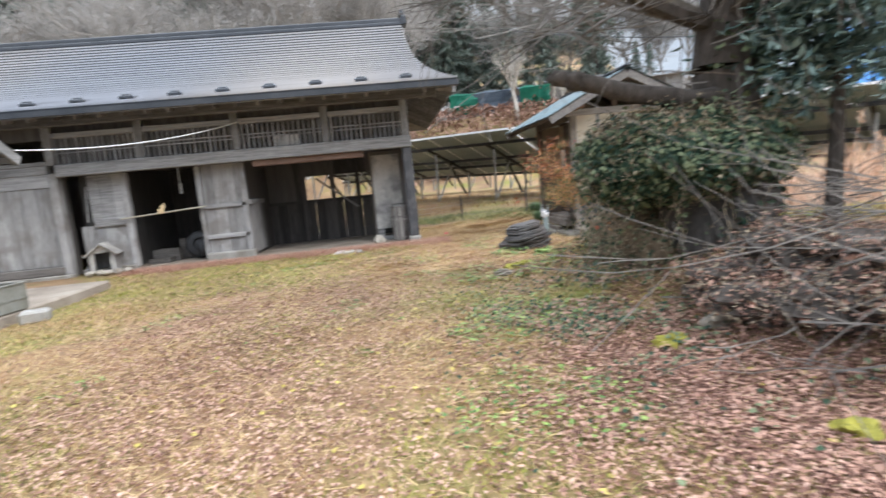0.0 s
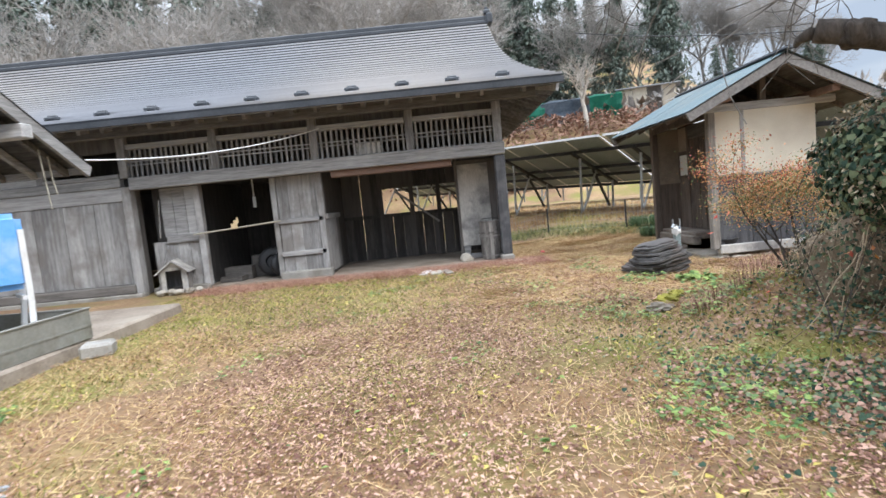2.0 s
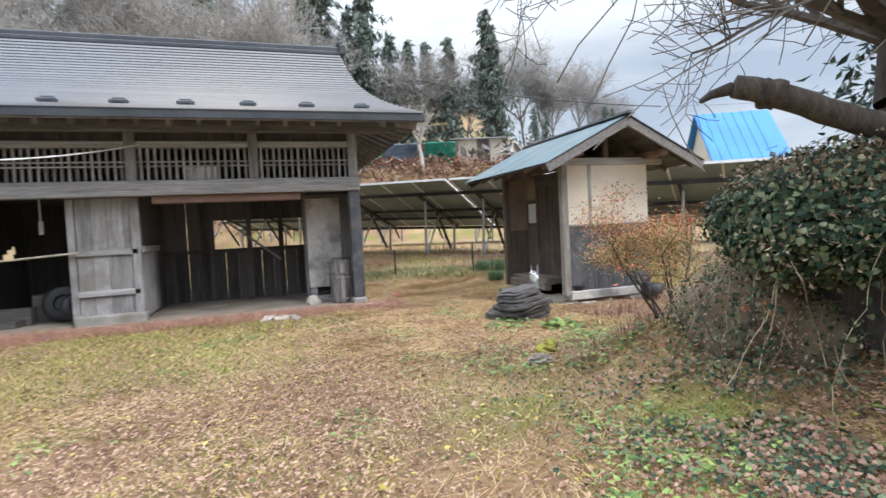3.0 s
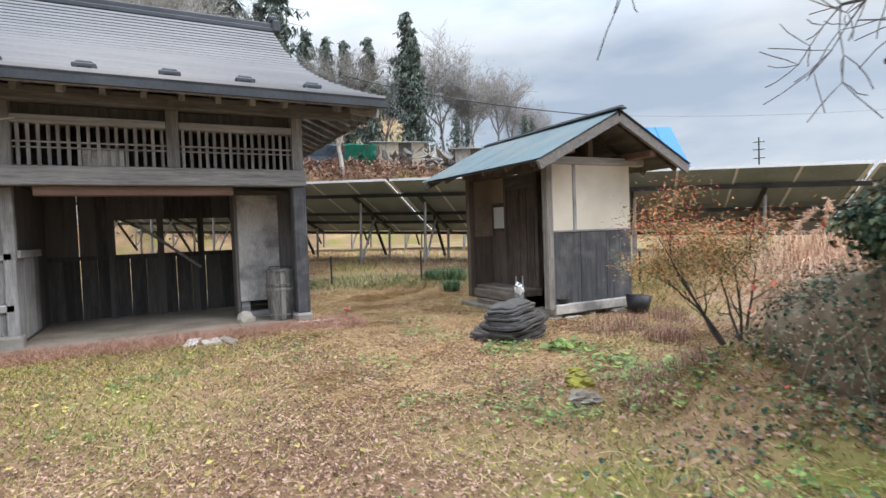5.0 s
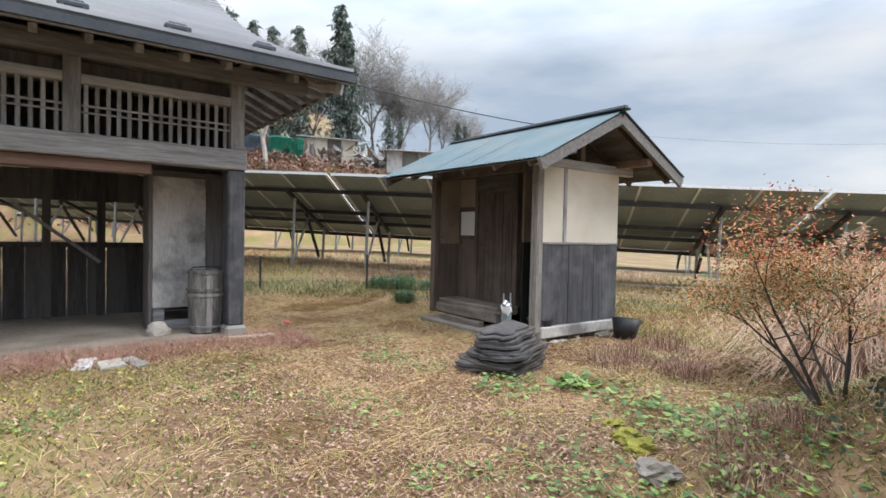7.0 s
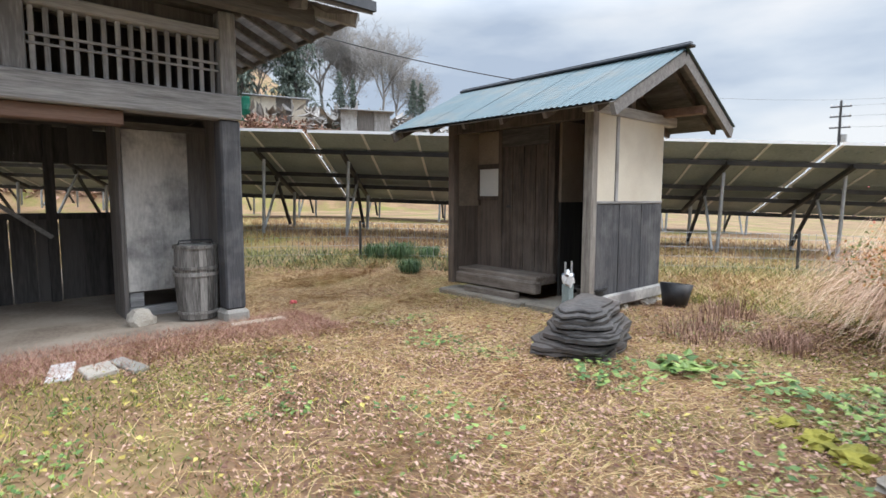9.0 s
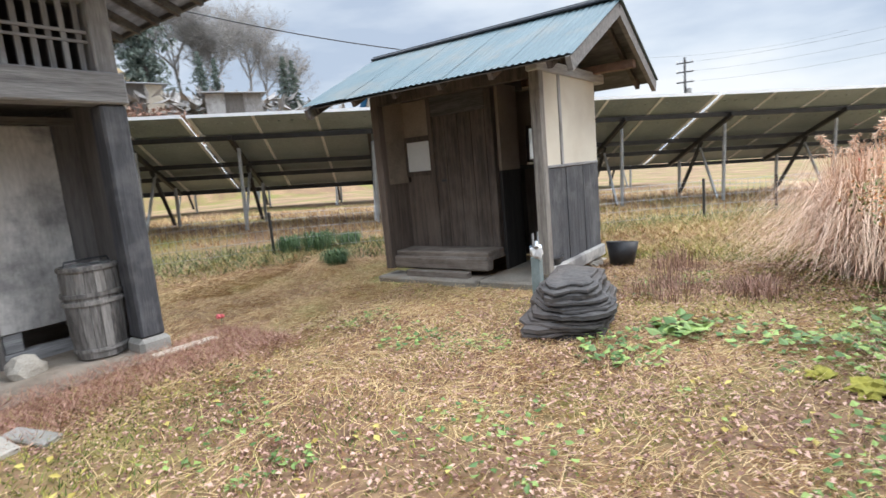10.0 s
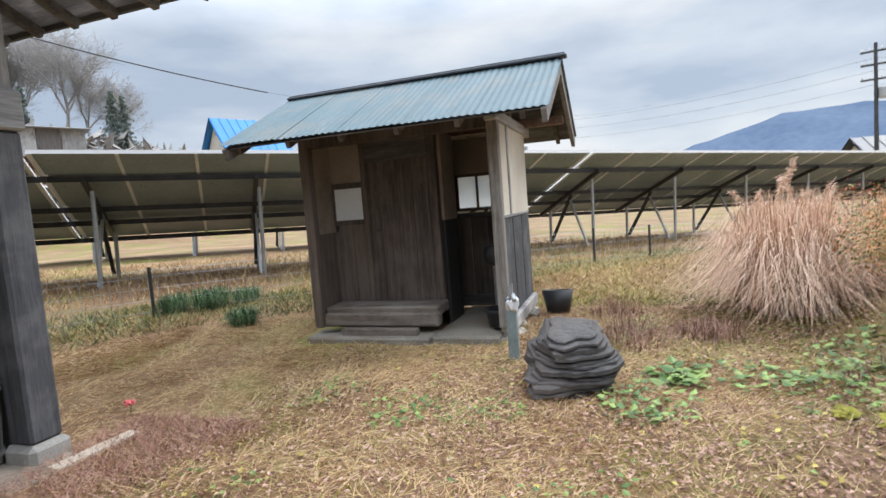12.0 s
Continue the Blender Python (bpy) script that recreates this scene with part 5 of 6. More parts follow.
limb_ways = ((-1.0, -0.40, 0.22, 2.2, 0.08, 3), (-1.0, -0.15, 0.40, 2.0, 0.075, 3), (-0.85, 0.20, 0.40, 1.8, 0.06, 3), (-0.75, 0.40, 0.55, 1.4, 0.05, 3), (-0.45, 0.7, 0.5, 0.95, 0.05, 3), (0.5, 0.8, 0.9, 1.3, 0.09, 3), (0.9, -0.3, 0.8, 1.6, 0.09, 3), (-0.35, -0.9, 0.6, 1.7, 0.085, 3), (-0.75, -0.75, 0.15, 1.7, 0.06, 3), (0.1, 0.2, 1.1, 1.6, 0.10, 3), (-0.9, 0.05, 0.12, 1.6, 0.05, 3))
for x, y, z, L, r, lv in limb_ways:
    V, F = [], []
    grow(V, F, rng, fork + Vector((x, y, 0)) * 0.06 - Vector((0, 0, rng.uniform(0.0, 0.4))), Vector((x, y, z)), L, r, lv, 0.20, 0.03, 3, None, 0.0035, 0.66)
    arr_mesh("limb", V, F, TWIG if r < 0.08 else BARK, tree)
V, F = [], []
path = [Vector(p) for p in ((-0.05, 0.0, 1.45), (-0.55, -0.10, 1.46), (-1.05, -0.06, 1.56), (-1.45, 0.05, 1.70), (-1.60, 0.14, 1.75))]
pts = [path[0]]
for a, b in zip(path, path[1:]):
    pts += [a.lerp(b, j / 4) + Vector((rng.uniform(-0.01, 0.01), rng.uniform(-0.01, 0.01), rng.uniform(-0.01, 0.01))) for j in range(1, 5)]
bm = rod(bmesh.new(), pts, 0.088, 0.066, 12)
lump(bm, path[3], (0.095, 0.095, 0.085), 0.4, 3, 2.0, 2.5)
rod(bm, [path[-1] + Vector((-0.02, 0.02, 0)), path[-1] + Vector((0.05, 0.22, 0.02)), path[-1] + Vector((0.16, 0.42, 0.03))], 0.038, 0.018, 8)
part("sawn_limb", bm, BARK, tree, "thick sawn-off limb", smooth=True)
V, F = [], []
for k in range(520):
    a, z = rng.uniform(0, 6.283), rng.uniform(0.3, 2.1)
    r = 0.36 - 0.05 * z
    leaf_into(V, F, rng, Vector((r * math.cos(a), r * math.sin(a), z)), rng.uniform(0.05, 0.09), 0.4, None, 0.8)
arr_mesh("climbing_ivy", V, F, IVY, tree, "dull green ivy on the trunk")

# ivy-covered stump wall: an overhanging head, a lower shoulder and between them a neck painted as a dark hollow
stump = thing("ivy_mound", pose(1.87, -7.82, 0.0), "tall overgrown mound smothered in ivy and dry vines", "ivy")
GX, GY = 1.87, -7.82


def shell(name, seed, at, size, rough, label):
    bm = bmesh.new()
    r = bmesh.ops.create_icosphere(bm, subdivisions=4, radius=1.0)
    for v in r["verts"]:
        k = 1 + rough * noise.noise(v.co * 1.8 + Vector((seed, 1, 9))) + 0.4 * rough * noise.noise(v.co * 5.0 + Vector((0, seed, 0)))
        v.co = Vector((at[0] + v.co.x * size[0] * k, at[1] + v.co.y * size[1] * k, at[2] + v.co.z * size[2] * k))
    return part(name, bm, {"head": IVY, "shoulder": IVY_DRY}.get(name, SHADE_DARK), stump, label, smooth=True)


head = shell("head", 4, (0.10, -0.02, 1.36), (0.80, 0.72, 0.35), 0.30, "dark tangled inside of the ivy head")
# closed shell; its dark colour stands in for shade under the head
neck = shell("neck", 7, (0.50, 0.02, 0.70), (0.46, 0.50, 0.78), 0.25, "solid neck coloured dark as the shaded hollow under the ivy head")
shoulder = shell("shoulder", 2, (0.20, 0.72, 0.45), (0.60, 0.72, 0.58), 0.30, "low shoulder of dead vines")
rng = random.Random(5)
V, F, V2, F2, V3, F3 = [], [], [], [], [], []
for core, n, dry, lo, hi in ((head, 26000, 0.14, 0.024, 0.05), (neck, 700, 0.55, 0.02, 0.04), (shoulder, 14000, 0.66, 0.018, 0.038)):
    pts = [(v.co.copy(), v.normal.copy()) for v in core.data.vertices]
    for k in range(n):
        co, nn = rng.choice(pts)
        c = co + nn * rng.uniform(-0.02, 0.11) + Vector((rng.uniform(-0.06, 0.06), rng.uniform(-0.06, 0.06), rng.uniform(-0.06, 0.06)))
        if c.z < height(c.x + GX, c.y + GY) + 0.02:
            continue
        patch = noise.noise((c.x * 2.2 + 5, c.y * 2.2, c.z * 2.2)) > 0.15
        crest = core is head and c.z > 1.53 + 0.12 * noise.noise((c.x * 3, c.y * 3, 4))
        if rng.random() < (0.72 if crest else dry + (0.25 if patch else 0.0)):
            leaf_into(V2, F2, rng, c, rng.uniform(lo, hi), 0.5, None, 0.55)
        else:
            ivy_into(V, F, rng, c, nn, rng.uniform(lo, hi))
arr_mesh("ivy_leaves", V, F, IVY, stump, "dull grey-green ivy leaves")
arr_mesh("dry_leaves", V2, F2, IVY_DRY, stump, "withered brown vine leaves")
V, F = [], []
pts = [(v.co.copy(), v.normal.copy()) for v in head.data.vertices if v.co.z < 1.30]
pts += [(v.co.copy(), v.normal.copy()) for v in shoulder.data.vertices if v.co.z > 0.5]
for k in range(95):
    co, nn = rng.choice(pts)
    p = co + nn * 0.08
    leafy = rng.random() < 0.5
    sway = Vector((rng.uniform(-0.05, 0.05), rng.uniform(-0.05, 0.05), 0))
    for j in range(rng.randint(5, 11)):
        q = p + sway + Vector((rng.uniform(-0.05, 0.05) + nn.x * 0.02, rng.uniform(-0.05, 0.05) + nn.y * 0.02, -rng.uniform(0.06, 0.15)))
        if q.z < height(q.x + GX, q.y + GY):
            break
        tube_into(V, F, p, q, 0.0032, 0.003, 3)
        if leafy:
            for _ in range(4):
                ivy_into(V3, F3, rng, q + Vector((rng.gauss(0, 0.02), rng.gauss(0, 0.02), rng.gauss(0, 0.03))), nn, rng.uniform(0.02, 0.042))
        p = q
arr_mesh("hanging_vines", V, F, IVY_DRY, stump, "dry hanging vine stems")
arr_mesh("trailing_leaves", V3, F3, IVY, stump, "small pale ivy leaves on trailing vines")
V, F = [], []
for k in range(260):
    a = rng.uniform(0, 6.283)
    p = Vector((0.12 + 0.7 * math.cos(a) * rng.random(), 0.6 * math.sin(a) * rng.random(), 1.58 + rng.uniform(0, 0.12)))
    d = Vector((rng.uniform(-1, 1), rng.uniform(-1, 1), rng.uniform(-0.15, 0.25))).normalized()
    tube_into(V, F, p, p + d * rng.uniform(0.1, 0.35), 0.004, 0.002, 3)
arr_mesh("dead_stems", V, F, IVY_DRY, stump, "dead stems matted on top")

# brush pile on the bank
brush = thing("brush_pile", pose(1.95, -9.45, 0.0), "heap of cut twigs and dead leaves on the bank", "brush pile")
BX, BY = 1.95, -9.45
rng = random.Random(12)
V, F = [], []
for k in range(70):
    a = Vector((rng.uniform(-0.5, 1.6), rng.uniform(-1.0, 1.1), 0))
    a.z = height(a.x + BX, a.y + BY) + rng.uniform(0.0, 0.35)
    grow(V, F, rng, a, Vector((rng.uniform(-1, 1), rng.uniform(-1, 0.6), rng.uniform(-0.05, 0.5))), rng.uniform(0.4, 1.0), rng.uniform(0.004, 0.008), 1, 0.18, -0.02, 2, None, 0.003)
# long cut branches fanning out over the heap
for k in range(15):
    a = Vector((rng.uniform(0.3, 1.3), rng.uniform(-1.1, 0.6), 0))
    a.z = height(a.x + BX, a.y + BY) + rng.uniform(0.05, 0.7)
    grow(V, F, rng, a, Vector((-1.0, rng.uniform(-0.7, 0.5), rng.uniform(-0.30, 0.35))), rng.uniform(0.9, 1.6), rng.uniform(0.005, 0.011), 1, 0.12, 0.03, 2, None, 0.0035)
tagged(arr_mesh("twig_tangle", V, F, TWIG, brush, "long pale grey cut twigs"), kind="stuff")
V, F, V2, F2 = [], [], [], []
for k in range(9):
    x, y = rng.uniform(-0.35, 1.1), rng.uniform(-0.6, 0.9)
    heap = part("matted_core", lump(bmesh.new(), (x, y, height(x + BX, y + BY) + 0.04), (0.36, 0.32, rng.uniform(0.12, 0.22)), 0.7, 3, k * 2.0, 2.2), BARK, brush, "dark matted heart of the heap")
    hp = [v.co.copy() for v in heap.data.vertices]
    for j in range(2600):
        c = rng.choice(hp) + Vector((rng.uniform(-0.09, 0.09), rng.uniform(-0.09, 0.09), rng.uniform(0, 0.06)))
        if noise.noise((c.x * 2.6, c.y * 2.6, c.z * 4 + 3)) > 0.38:
            continue
        leaf_into(*((V, F) if rng.random() < 0.6 else (V2, F2)), rng, c, rng.uniform(0.022, 0.05), 0.1, None, 0.6)
arr_mesh("dead_leaves", V, F, PINK_LITTER, brush, "pinkish-brown dead leaves")
arr_mesh("withered_leaves", V2, F2, IVY_DRY, brush, "withered brown leaves")
for k, (x, y, s) in enumerate(((1.20, -9.05, 0.12), (1.32, -10.42, 0.10), (1.62, -9.0, 0.13))):
    tagged(part("mossy_stone", lump(bmesh.new(), (x, y, height(x, y) + 0.02), (s, s * 0.8, s * 0.55), 0.7, 3, k * 3.1), MOSS if k < 2 else LEDGE), "rounded stone capped with yellow-green moss", "stone", "mossy stones")
for k, (x, y, s) in enumerate(((1.06, -5.18, 0.10), (0.94, -5.36, 0.12), (0.76, -5.60, 0.13), (1.22, -4.98, 0.08))):
    tagged(part("mossy_stone", lump(bmesh.new(), (x, y, height(x, y) + 0.03), (s, s * 0.8, s * 0.4), 0.8, 3, k * 2.3), MOSS if k != 2 else LEDGE), "stone in the grass with yellow moss", "stone", "mossy stones")

# evergreen behind the tree
rng = random.Random(44)
ever = thing("evergreen_shrub", pose(3.10, -8.30, 0.5), "tall blue-green evergreen behind the bare tree", "shrub")
V, F = [], []
tube_into(V, F, Vector((0, 0, 0)), Vector((0.1, 0, 2.3)), 0.08, 0.03, 7)
arr_mesh("trunk", V, F, BARK, ever)
V, F = [], []
for k in range(120):
    c = Vector((rng.gauss(0, 0.36), rng.gauss(0, 0.36), rng.uniform(1.3, 2.7)))
    for j in range(70):
        leaf_into(V, F, rng, c + Vector((rng.gauss(0, 0.14), rng.gauss(0, 0.14), rng.gauss(0, 0.10))), rng.uniform(0.08, 0.15), 0.1, None, 0.42)
arr_mesh("crown", V, F, material("blue_green_leaf", (0.07, 0.13, 0.12), (0.24, 0.33, 0.30), 0.6, size=2, grain=9, bump=0, island=0.7), ever)

# red-leaved shrub in front of the field
rng = random.Random(9)
shrub = thing("red_leaved_shrub", pose(1.92, -6.08, height(1.92, -6.08)), "spreading shrub with thin stems and red-orange autumn leaves", "shrub")
tips = []
for k in range(6):
    V, F = [], []
    a = 6.283 * k / 6 + rng.uniform(-0.3, 0.3)
    own = []
    grow(V, F, rng, Vector((0.08 * math.cos(a), 0.08 * math.sin(a), -0.03)), Vector((0.42 * math.cos(a) - 0.08, 0.42 * math.sin(a) + 0.24, 1.0)), rng.uniform(0.66, 0.88), 0.016, 2, 0.16, 0.02, 2, own, 0.0025, 0.42)
    arr_mesh("stem", V, F, BARK, shrub)
    tips += own
V, F, V2, F2 = [], [], [], []
for c in tips:
    if c.z < 0.5 or c.z < 0.7 and rng.random() < 0.4:
        continue
    far = c.z > 0.85
    for j in range(170):
        q = c + Vector((rng.gauss(0, 0.12), rng.gauss(0, 0.12), rng.gauss(0, 0.06)))
        leaf_into(*((V2, F2) if far and rng.random() < 0.42 else (V, F)), rng, q, rng.uniform(0.018, 0.034), 0.15, None, 0.5)
arr_mesh("olive_leaves", V, F, SHRUB_LEAF, shrub, "olive and russet small leaves")
arr_mesh("red_leaves", V2, F2, RED_LEAF, shrub, "bright red-orange small leaves")
# small maple sprigs beside the mound
rng = random.Random(19)
sprig = thing("maple_sapling", pose(1.25, -7.45, height(1.25, -7.45)), "thin sapling with sparse orange and green leaves", "sapling")
V, F, tips = [], [], []
for k in range(2):
    a = 1.5 * k
    grow(V, F, rng, Vector((0, 0, 0)), Vector((0.35 * math.cos(a), 0.35 * math.sin(a), 1.0)), 0.85, 0.006, 1, 0.2, 0.03, 2, tips, 0.0025, 0.55)
arr_mesh("stem", V, F, BARK, sprig)
V, F = [], []
for c in tips:
    for j in range(4):
        leaf_into(V, F, rng, c + Vector((rng.gauss(0, 0.06), rng.gauss(0, 0.06), rng.gauss(0, 0.05))), rng.uniform(0.03, 0.06), 0.2, None, 0.6)
arr_mesh("leaves", V, F, RED_LEAF, sprig)


def arching(V, F, rng, p, a, reach, h, w, segs=6):
    """One arching grass blade."""
    side = Vector((-math.sin(a), math.cos(a), 0)) * w
    last = None
    for k in range(segs + 1):
        t = k / segs
        q = p + Vector((math.cos(a) * reach * t ** 1.5, math.sin(a) * reach * t ** 1.5, h * math.sin(t * 2.72)))
        i = len(V)
        s = side * (1 - 0.85 * t)
        V += [q - s, q + s]
        if last is not None:
            F.append((last, last + 1, i + 1, i))
        last = i


def pampas(x, y, r, h, n, seed, plumes):
    rng = random.Random(seed)
    g = thing("pampas_clump", pose(x, y, height(x, y)), "large clump of dry tawny pampas grass arching to the ground", "grass clump", "pampas clumps")
    V, F = [], []
    for k in range(n):
        a0, rr = rng.uniform(0, 6.283), r * 0.34 * math.sqrt(rng.random())
        p = Vector((rr * math.cos(a0), rr * math.sin(a0), 0))
        a = a0 + rng.gauss(0, 0.9)
        stiff = rng.random() < 0.22
        arching(V, F, rng, p, a, r * (rng.uniform(0.1, 0.6) if stiff else rng.uniform(0.2, 1.15)), h * (rng.uniform(0.9, 1.4) if stiff else rng.uniform(0.3, 1.1)), rng.uniform(0.003, 0.006))
    arr_mesh("foliage", V, F, PAMPAS, g)
    for k in range(plumes):
        V, F = [], []
        a = rng.uniform(0, 6.283)
        p = Vector((0.25 * r * math.cos(a), 0.25 * r * math.sin(a), 0))
        top = p + Vector((rng.uniform(-0.35, 0.35), rng.uniform(-0.35, 0.35), h * rng.uniform(1.25, 1.6)))
        mid_p = p.lerp(top, 0.6) + Vector((0, 0, 0.1))
        tube_into(V, F, p, mid_p, 0.006, 0.005, 4)
        tube_into(V, F, mid_p, top, 0.005, 0.003, 4)
        d = (top - mid_p).normalized() + Vector((rng.uniform(-0.6, 0.6), rng.uniform(-0.6, 0.6), -0.3))
        for j in range(60):
            c = top + d * 0.004 * j
            leaf_into(V, F, rng, c, 0.07, 0.3, None, 0.10)
        arr_mesh("plume", V, F, PAMPAS, g, "feathery seed plume")


pampas(4.35, -5.45, 1.25, 0.92, 4200, 3, 7)
pampas(5.7, -5.9, 1.3, 1.0, 2200, 6, 2)
pampas(3.9, -6.3, 0.9, 0.7, 1200, 8, 0)


def clump(name, x, y, r, h, n, mat, seed, label, category, group, w=0.008):
    rng = random.Random(seed)
    V, F = [], []
    for k in range(n):
        a = rng.uniform(0, 6.283)
        rr = r * 0.6 * math.sqrt(rng.random())
        arching(V, F, rng, Vector((rr * math.cos(a), rr * math.sin(a), -0.01)), a + rng.gauss(0, 0.6), r * rng.uniform(0.2, 0.7), h * rng.uniform(0.5, 1.0), w, 4)
    g = arr_mesh(name, V, F, mat, None, label, category)
    g.location = (x, y, height(x, y))
    tagged(g, group=group)


for k, (x, y, r, h) in enumerate(((3.9, 2.25, 0.42, 0.34), (3.55, 2.6, 0.30, 0.30), (3.25, 1.15, 0.28, 0.26), (4.4, 2.0, 0.30, 0.25))):
    clump("lily_clump", x, y, r, h, 260, LILY, k, "dense clump of deep green strap leaves", "plant", "green clumps by the fence")
rng = random.Random(71)
for k in range(10):
    x, y = rng.uniform(2.7, 4.2), rng.uniform(-4.6, -3.5)
    clump("dead_weed", x, y, 0.34, rng.uniform(0.14, 0.30), 70, RUST_WEED, 100 + k, "rusty brown dead weed clump", "weed", "dead weeds", 0.004)
for k in range(10):
    x, y = rng.uniform(1.0, 2.4), rng.uniform(-6.4, -5.2)
    clump("dead_weed", x, y, 0.3, rng.uniform(0.10, 0.2), 60, RUST_WEED, 140 + k, "rusty brown dead weed clump", "weed", "dead weeds", 0.004)


def rosette(x, y, r, n, size, seed):
    rng = random.Random(seed)
    V, F = [], []
    for k in range(n):
        a, rr = rng.uniform(0, 6.283), r * math.sqrt(rng.random())
        px, py = x + rr * math.cos(a), y + rr * math.sin(a)
        p = Vector((px, py, height(px, py) + rng.uniform(0.01, 0.10)))
        leaf_into(V, F, rng, p, size * rng.uniform(0.6, 1.2), 0, 0.35, 0.75)
    arr_mesh("broadleaf_weed", V, F, WEED, None, "low patch of bright green broad-leaved weeds", "weed", "stuff")


for k, (x, y, r, n, s) in enumerate(((1.78, -4.10, 0.20, 60, 0.13), (1.25, -3.85, 0.32, 120, 0.07), (0.55, -7.7, 0.6, 520, 0.045), (0.1, -8.2, 0.4, 220, 0.045), (1.7, -5.3, 0.5, 200, 0.07), (0.1, -9.7, 0.6, 300, 0.04), (2.4, -5.6, 0.5, 160, 0.08), (-5.0, -7.2, 0.25, 140, 0.06), (0.9, -2.1, 0.3, 60, 0.06), (-0.2, -3.6, 0.5, 90, 0.05), (0.3, -5.4, 0.5, 120, 0.05), (1.9, -4.6, 0.4, 120, 0.08), (1.2, -6.1, 0.4, 160, 0.06), (-0.9, -2.3, 0.4, 60, 0.05))):
    rosette(x, y, r, n, s, 200 + k)
# ground ivy at the foot of the mound
rng = random.Random(61)
V, F, V2, F2 = [], [], [], []
for k in range(6000):
    x, y = rng.gauss(1.2, 0.55), rng.gauss(-8.1, 0.85)
    if noise.noise((x * 1.6, y * 1.6, 2.0)) < -0.12:
        continue
    ivy_into(*((V, F) if rng.random() < 0.55 else (V2, F2)), rng, Vector((x, y, height(x, y) + rng.uniform(0.01, 0.11))), Vector((-0.4, -0.4, 1)), rng.uniform(0.018, 0.038))
arr_mesh("withered_ivy", V2, F2, RUST_WEED, None, "withered brown creepers over the bank's foot", "ivy", "stuff")
arr_mesh("ground_ivy", V, F, IVY, None, "creeping ivy over the bank's foot", "ivy", "stuff")


# ---- grass and litter ----
def scatter(name, n, seed, xr, yr, keep, mat, label, category, h0, h1, w, lean, leaf=False):
    g = np.random.default_rng(seed)
    x, y = g.uniform(*xr, n), g.uniform(*yr, n)
    V, F = [], []
    u = g.uniform(0, 1, (n, 5))
    for k in range(n):
        px, py = float(x[k]), float(y[k])
        if -13.5 < px < -0.02 and py > -0.10 or 2.66 < px < 4.64 and -2.62 < py < 0.0 or px < -5.62 and py > -8.0 and py < -2.7:
            continue
        if u[k, 0] > keep(px, py):
            continue
        z = height(px, py)
        a = 6.283 * u[k, 1]
        i = len(V)
        if leaf:
            s = h0 + (h1 - h0) * u[k, 2]
            d = Vector((math.cos(a), math.sin(a), (u[k, 3] - 0.5) * 0.7)) * s
            e = Vector((-math.sin(a), math.cos(a), (u[k, 4] - 0.5) * 0.7)) * s * w
            p = Vector((px, py, z + 0.008 + 0.03 * u[k, 3]))
            V += [p - d * 0.5, p + e * 0.5 + Vector((0, 0, 0.006)), p + d * 0.5, p - e * 0.5 + Vector((0, 0, 0.006))]
            F.append((i, i + 1, i + 2, i + 3))
        else:
            h = h0 + (h1 - h0) * u[k, 2] ** 2
            sx, sy = -math.sin(a) * w, math.cos(a) * w
            b = 6.283 * u[k, 3]
            l = lean * (0.3 + u[k, 4]) * h
            V += [(px - sx, py - sy, z - 0.004), (px + sx, py + sy, z - 0.004), (px + l * math.cos(b), py + l * math.sin(b), z + h)]
            F.append((i, i + 1, i + 2))
    arr_mesh(name, V, F, mat, None, label, category, "stuff")


def pat(x, y, f, s):
    return noise.noise((x * f, y * f, s))


def straw_keep(x, y):
    if x > -0.5 and 3.3 < x * ROW_M[0] + y * ROW_M[1] < 4.9:
        return 0.5
    near = (1.0 if y > -3.5 else 0.72) * (1 - 0.7 * smooth01(0.2, -1.0, x + 0.6 * pat(x, y, 0.8, 5)) * smooth01(-5.2, -4.2, y) * smooth01(-0.8, -1.5, y))
    return max(0.12, min(1.0, near * (0.62 + 0.9 * pat(x, y, 0.55, 7.0) + (0.3 if y > -4.5 and x > -1.5 else 0))))


def green_keep(x, y):
    strip = smooth01(-2.2, -1.4, y) * smooth01(-0.55, -1.2, y) * smooth01(-0.8, -2.2, x)
    return max(0.0, min(1.0, 0.20 + 1.6 * pat(x, y, 0.42, 1.0) + 0.55 * strip + 0.55 * smooth01(0.4, -0.8, x + 0.6 * pat(x, y, 0.8, 5)) * smooth01(-5.4, -4.2, y) + 0.55 * smooth01(-11.4, -10.2, y) * smooth01(-5, -6.5, y) * smooth01(-1.0, -0.2, x + 0.5 * pat(x, y, 0.9, 6))))


scatter("dry_grass", 420000, 1, (-6.5, 5.0), (-12.2, 3.6), straw_keep, STRAW, "short matted straw-coloured grass", "grass", 0.015, 0.07, 0.0038, 3.6)
scatter("green_grass", 260000, 2, (-6.5, 5.0), (-12.2, 3.5), green_keep, GREEN, "patchy yellow-green grass and moss", "grass", 0.015, 0.06, 0.005, 1.4)
scatter("fallen_leaves", 250000, 3, (-6.0, 4.5), (-12.3, -0.8), lambda x, y: min(1.0, 0.10 + 0.75 * smooth01(1.6, -0.2, abs(x + 1.9 + 0.12 * (y + 8)) - 0.6 + 0.9 * pat(x, y, 0.6, 4)) * smooth01(-3.6, -6.0, y) + 0.9 * smooth01(-0.4, 0.9, x + 0.5 * pat(x, y, 0.9, 2)) * smooth01(-8.0, -9.2, y) + ((0.30 + 0.35 * pat(x, y, 0.9, 14)) if y > -5.5 and x > -1.5 else 0)), LITTER, "scattered brown fallen leaves", "leaves", 0.013, 0.038, 0.6, 0, True)
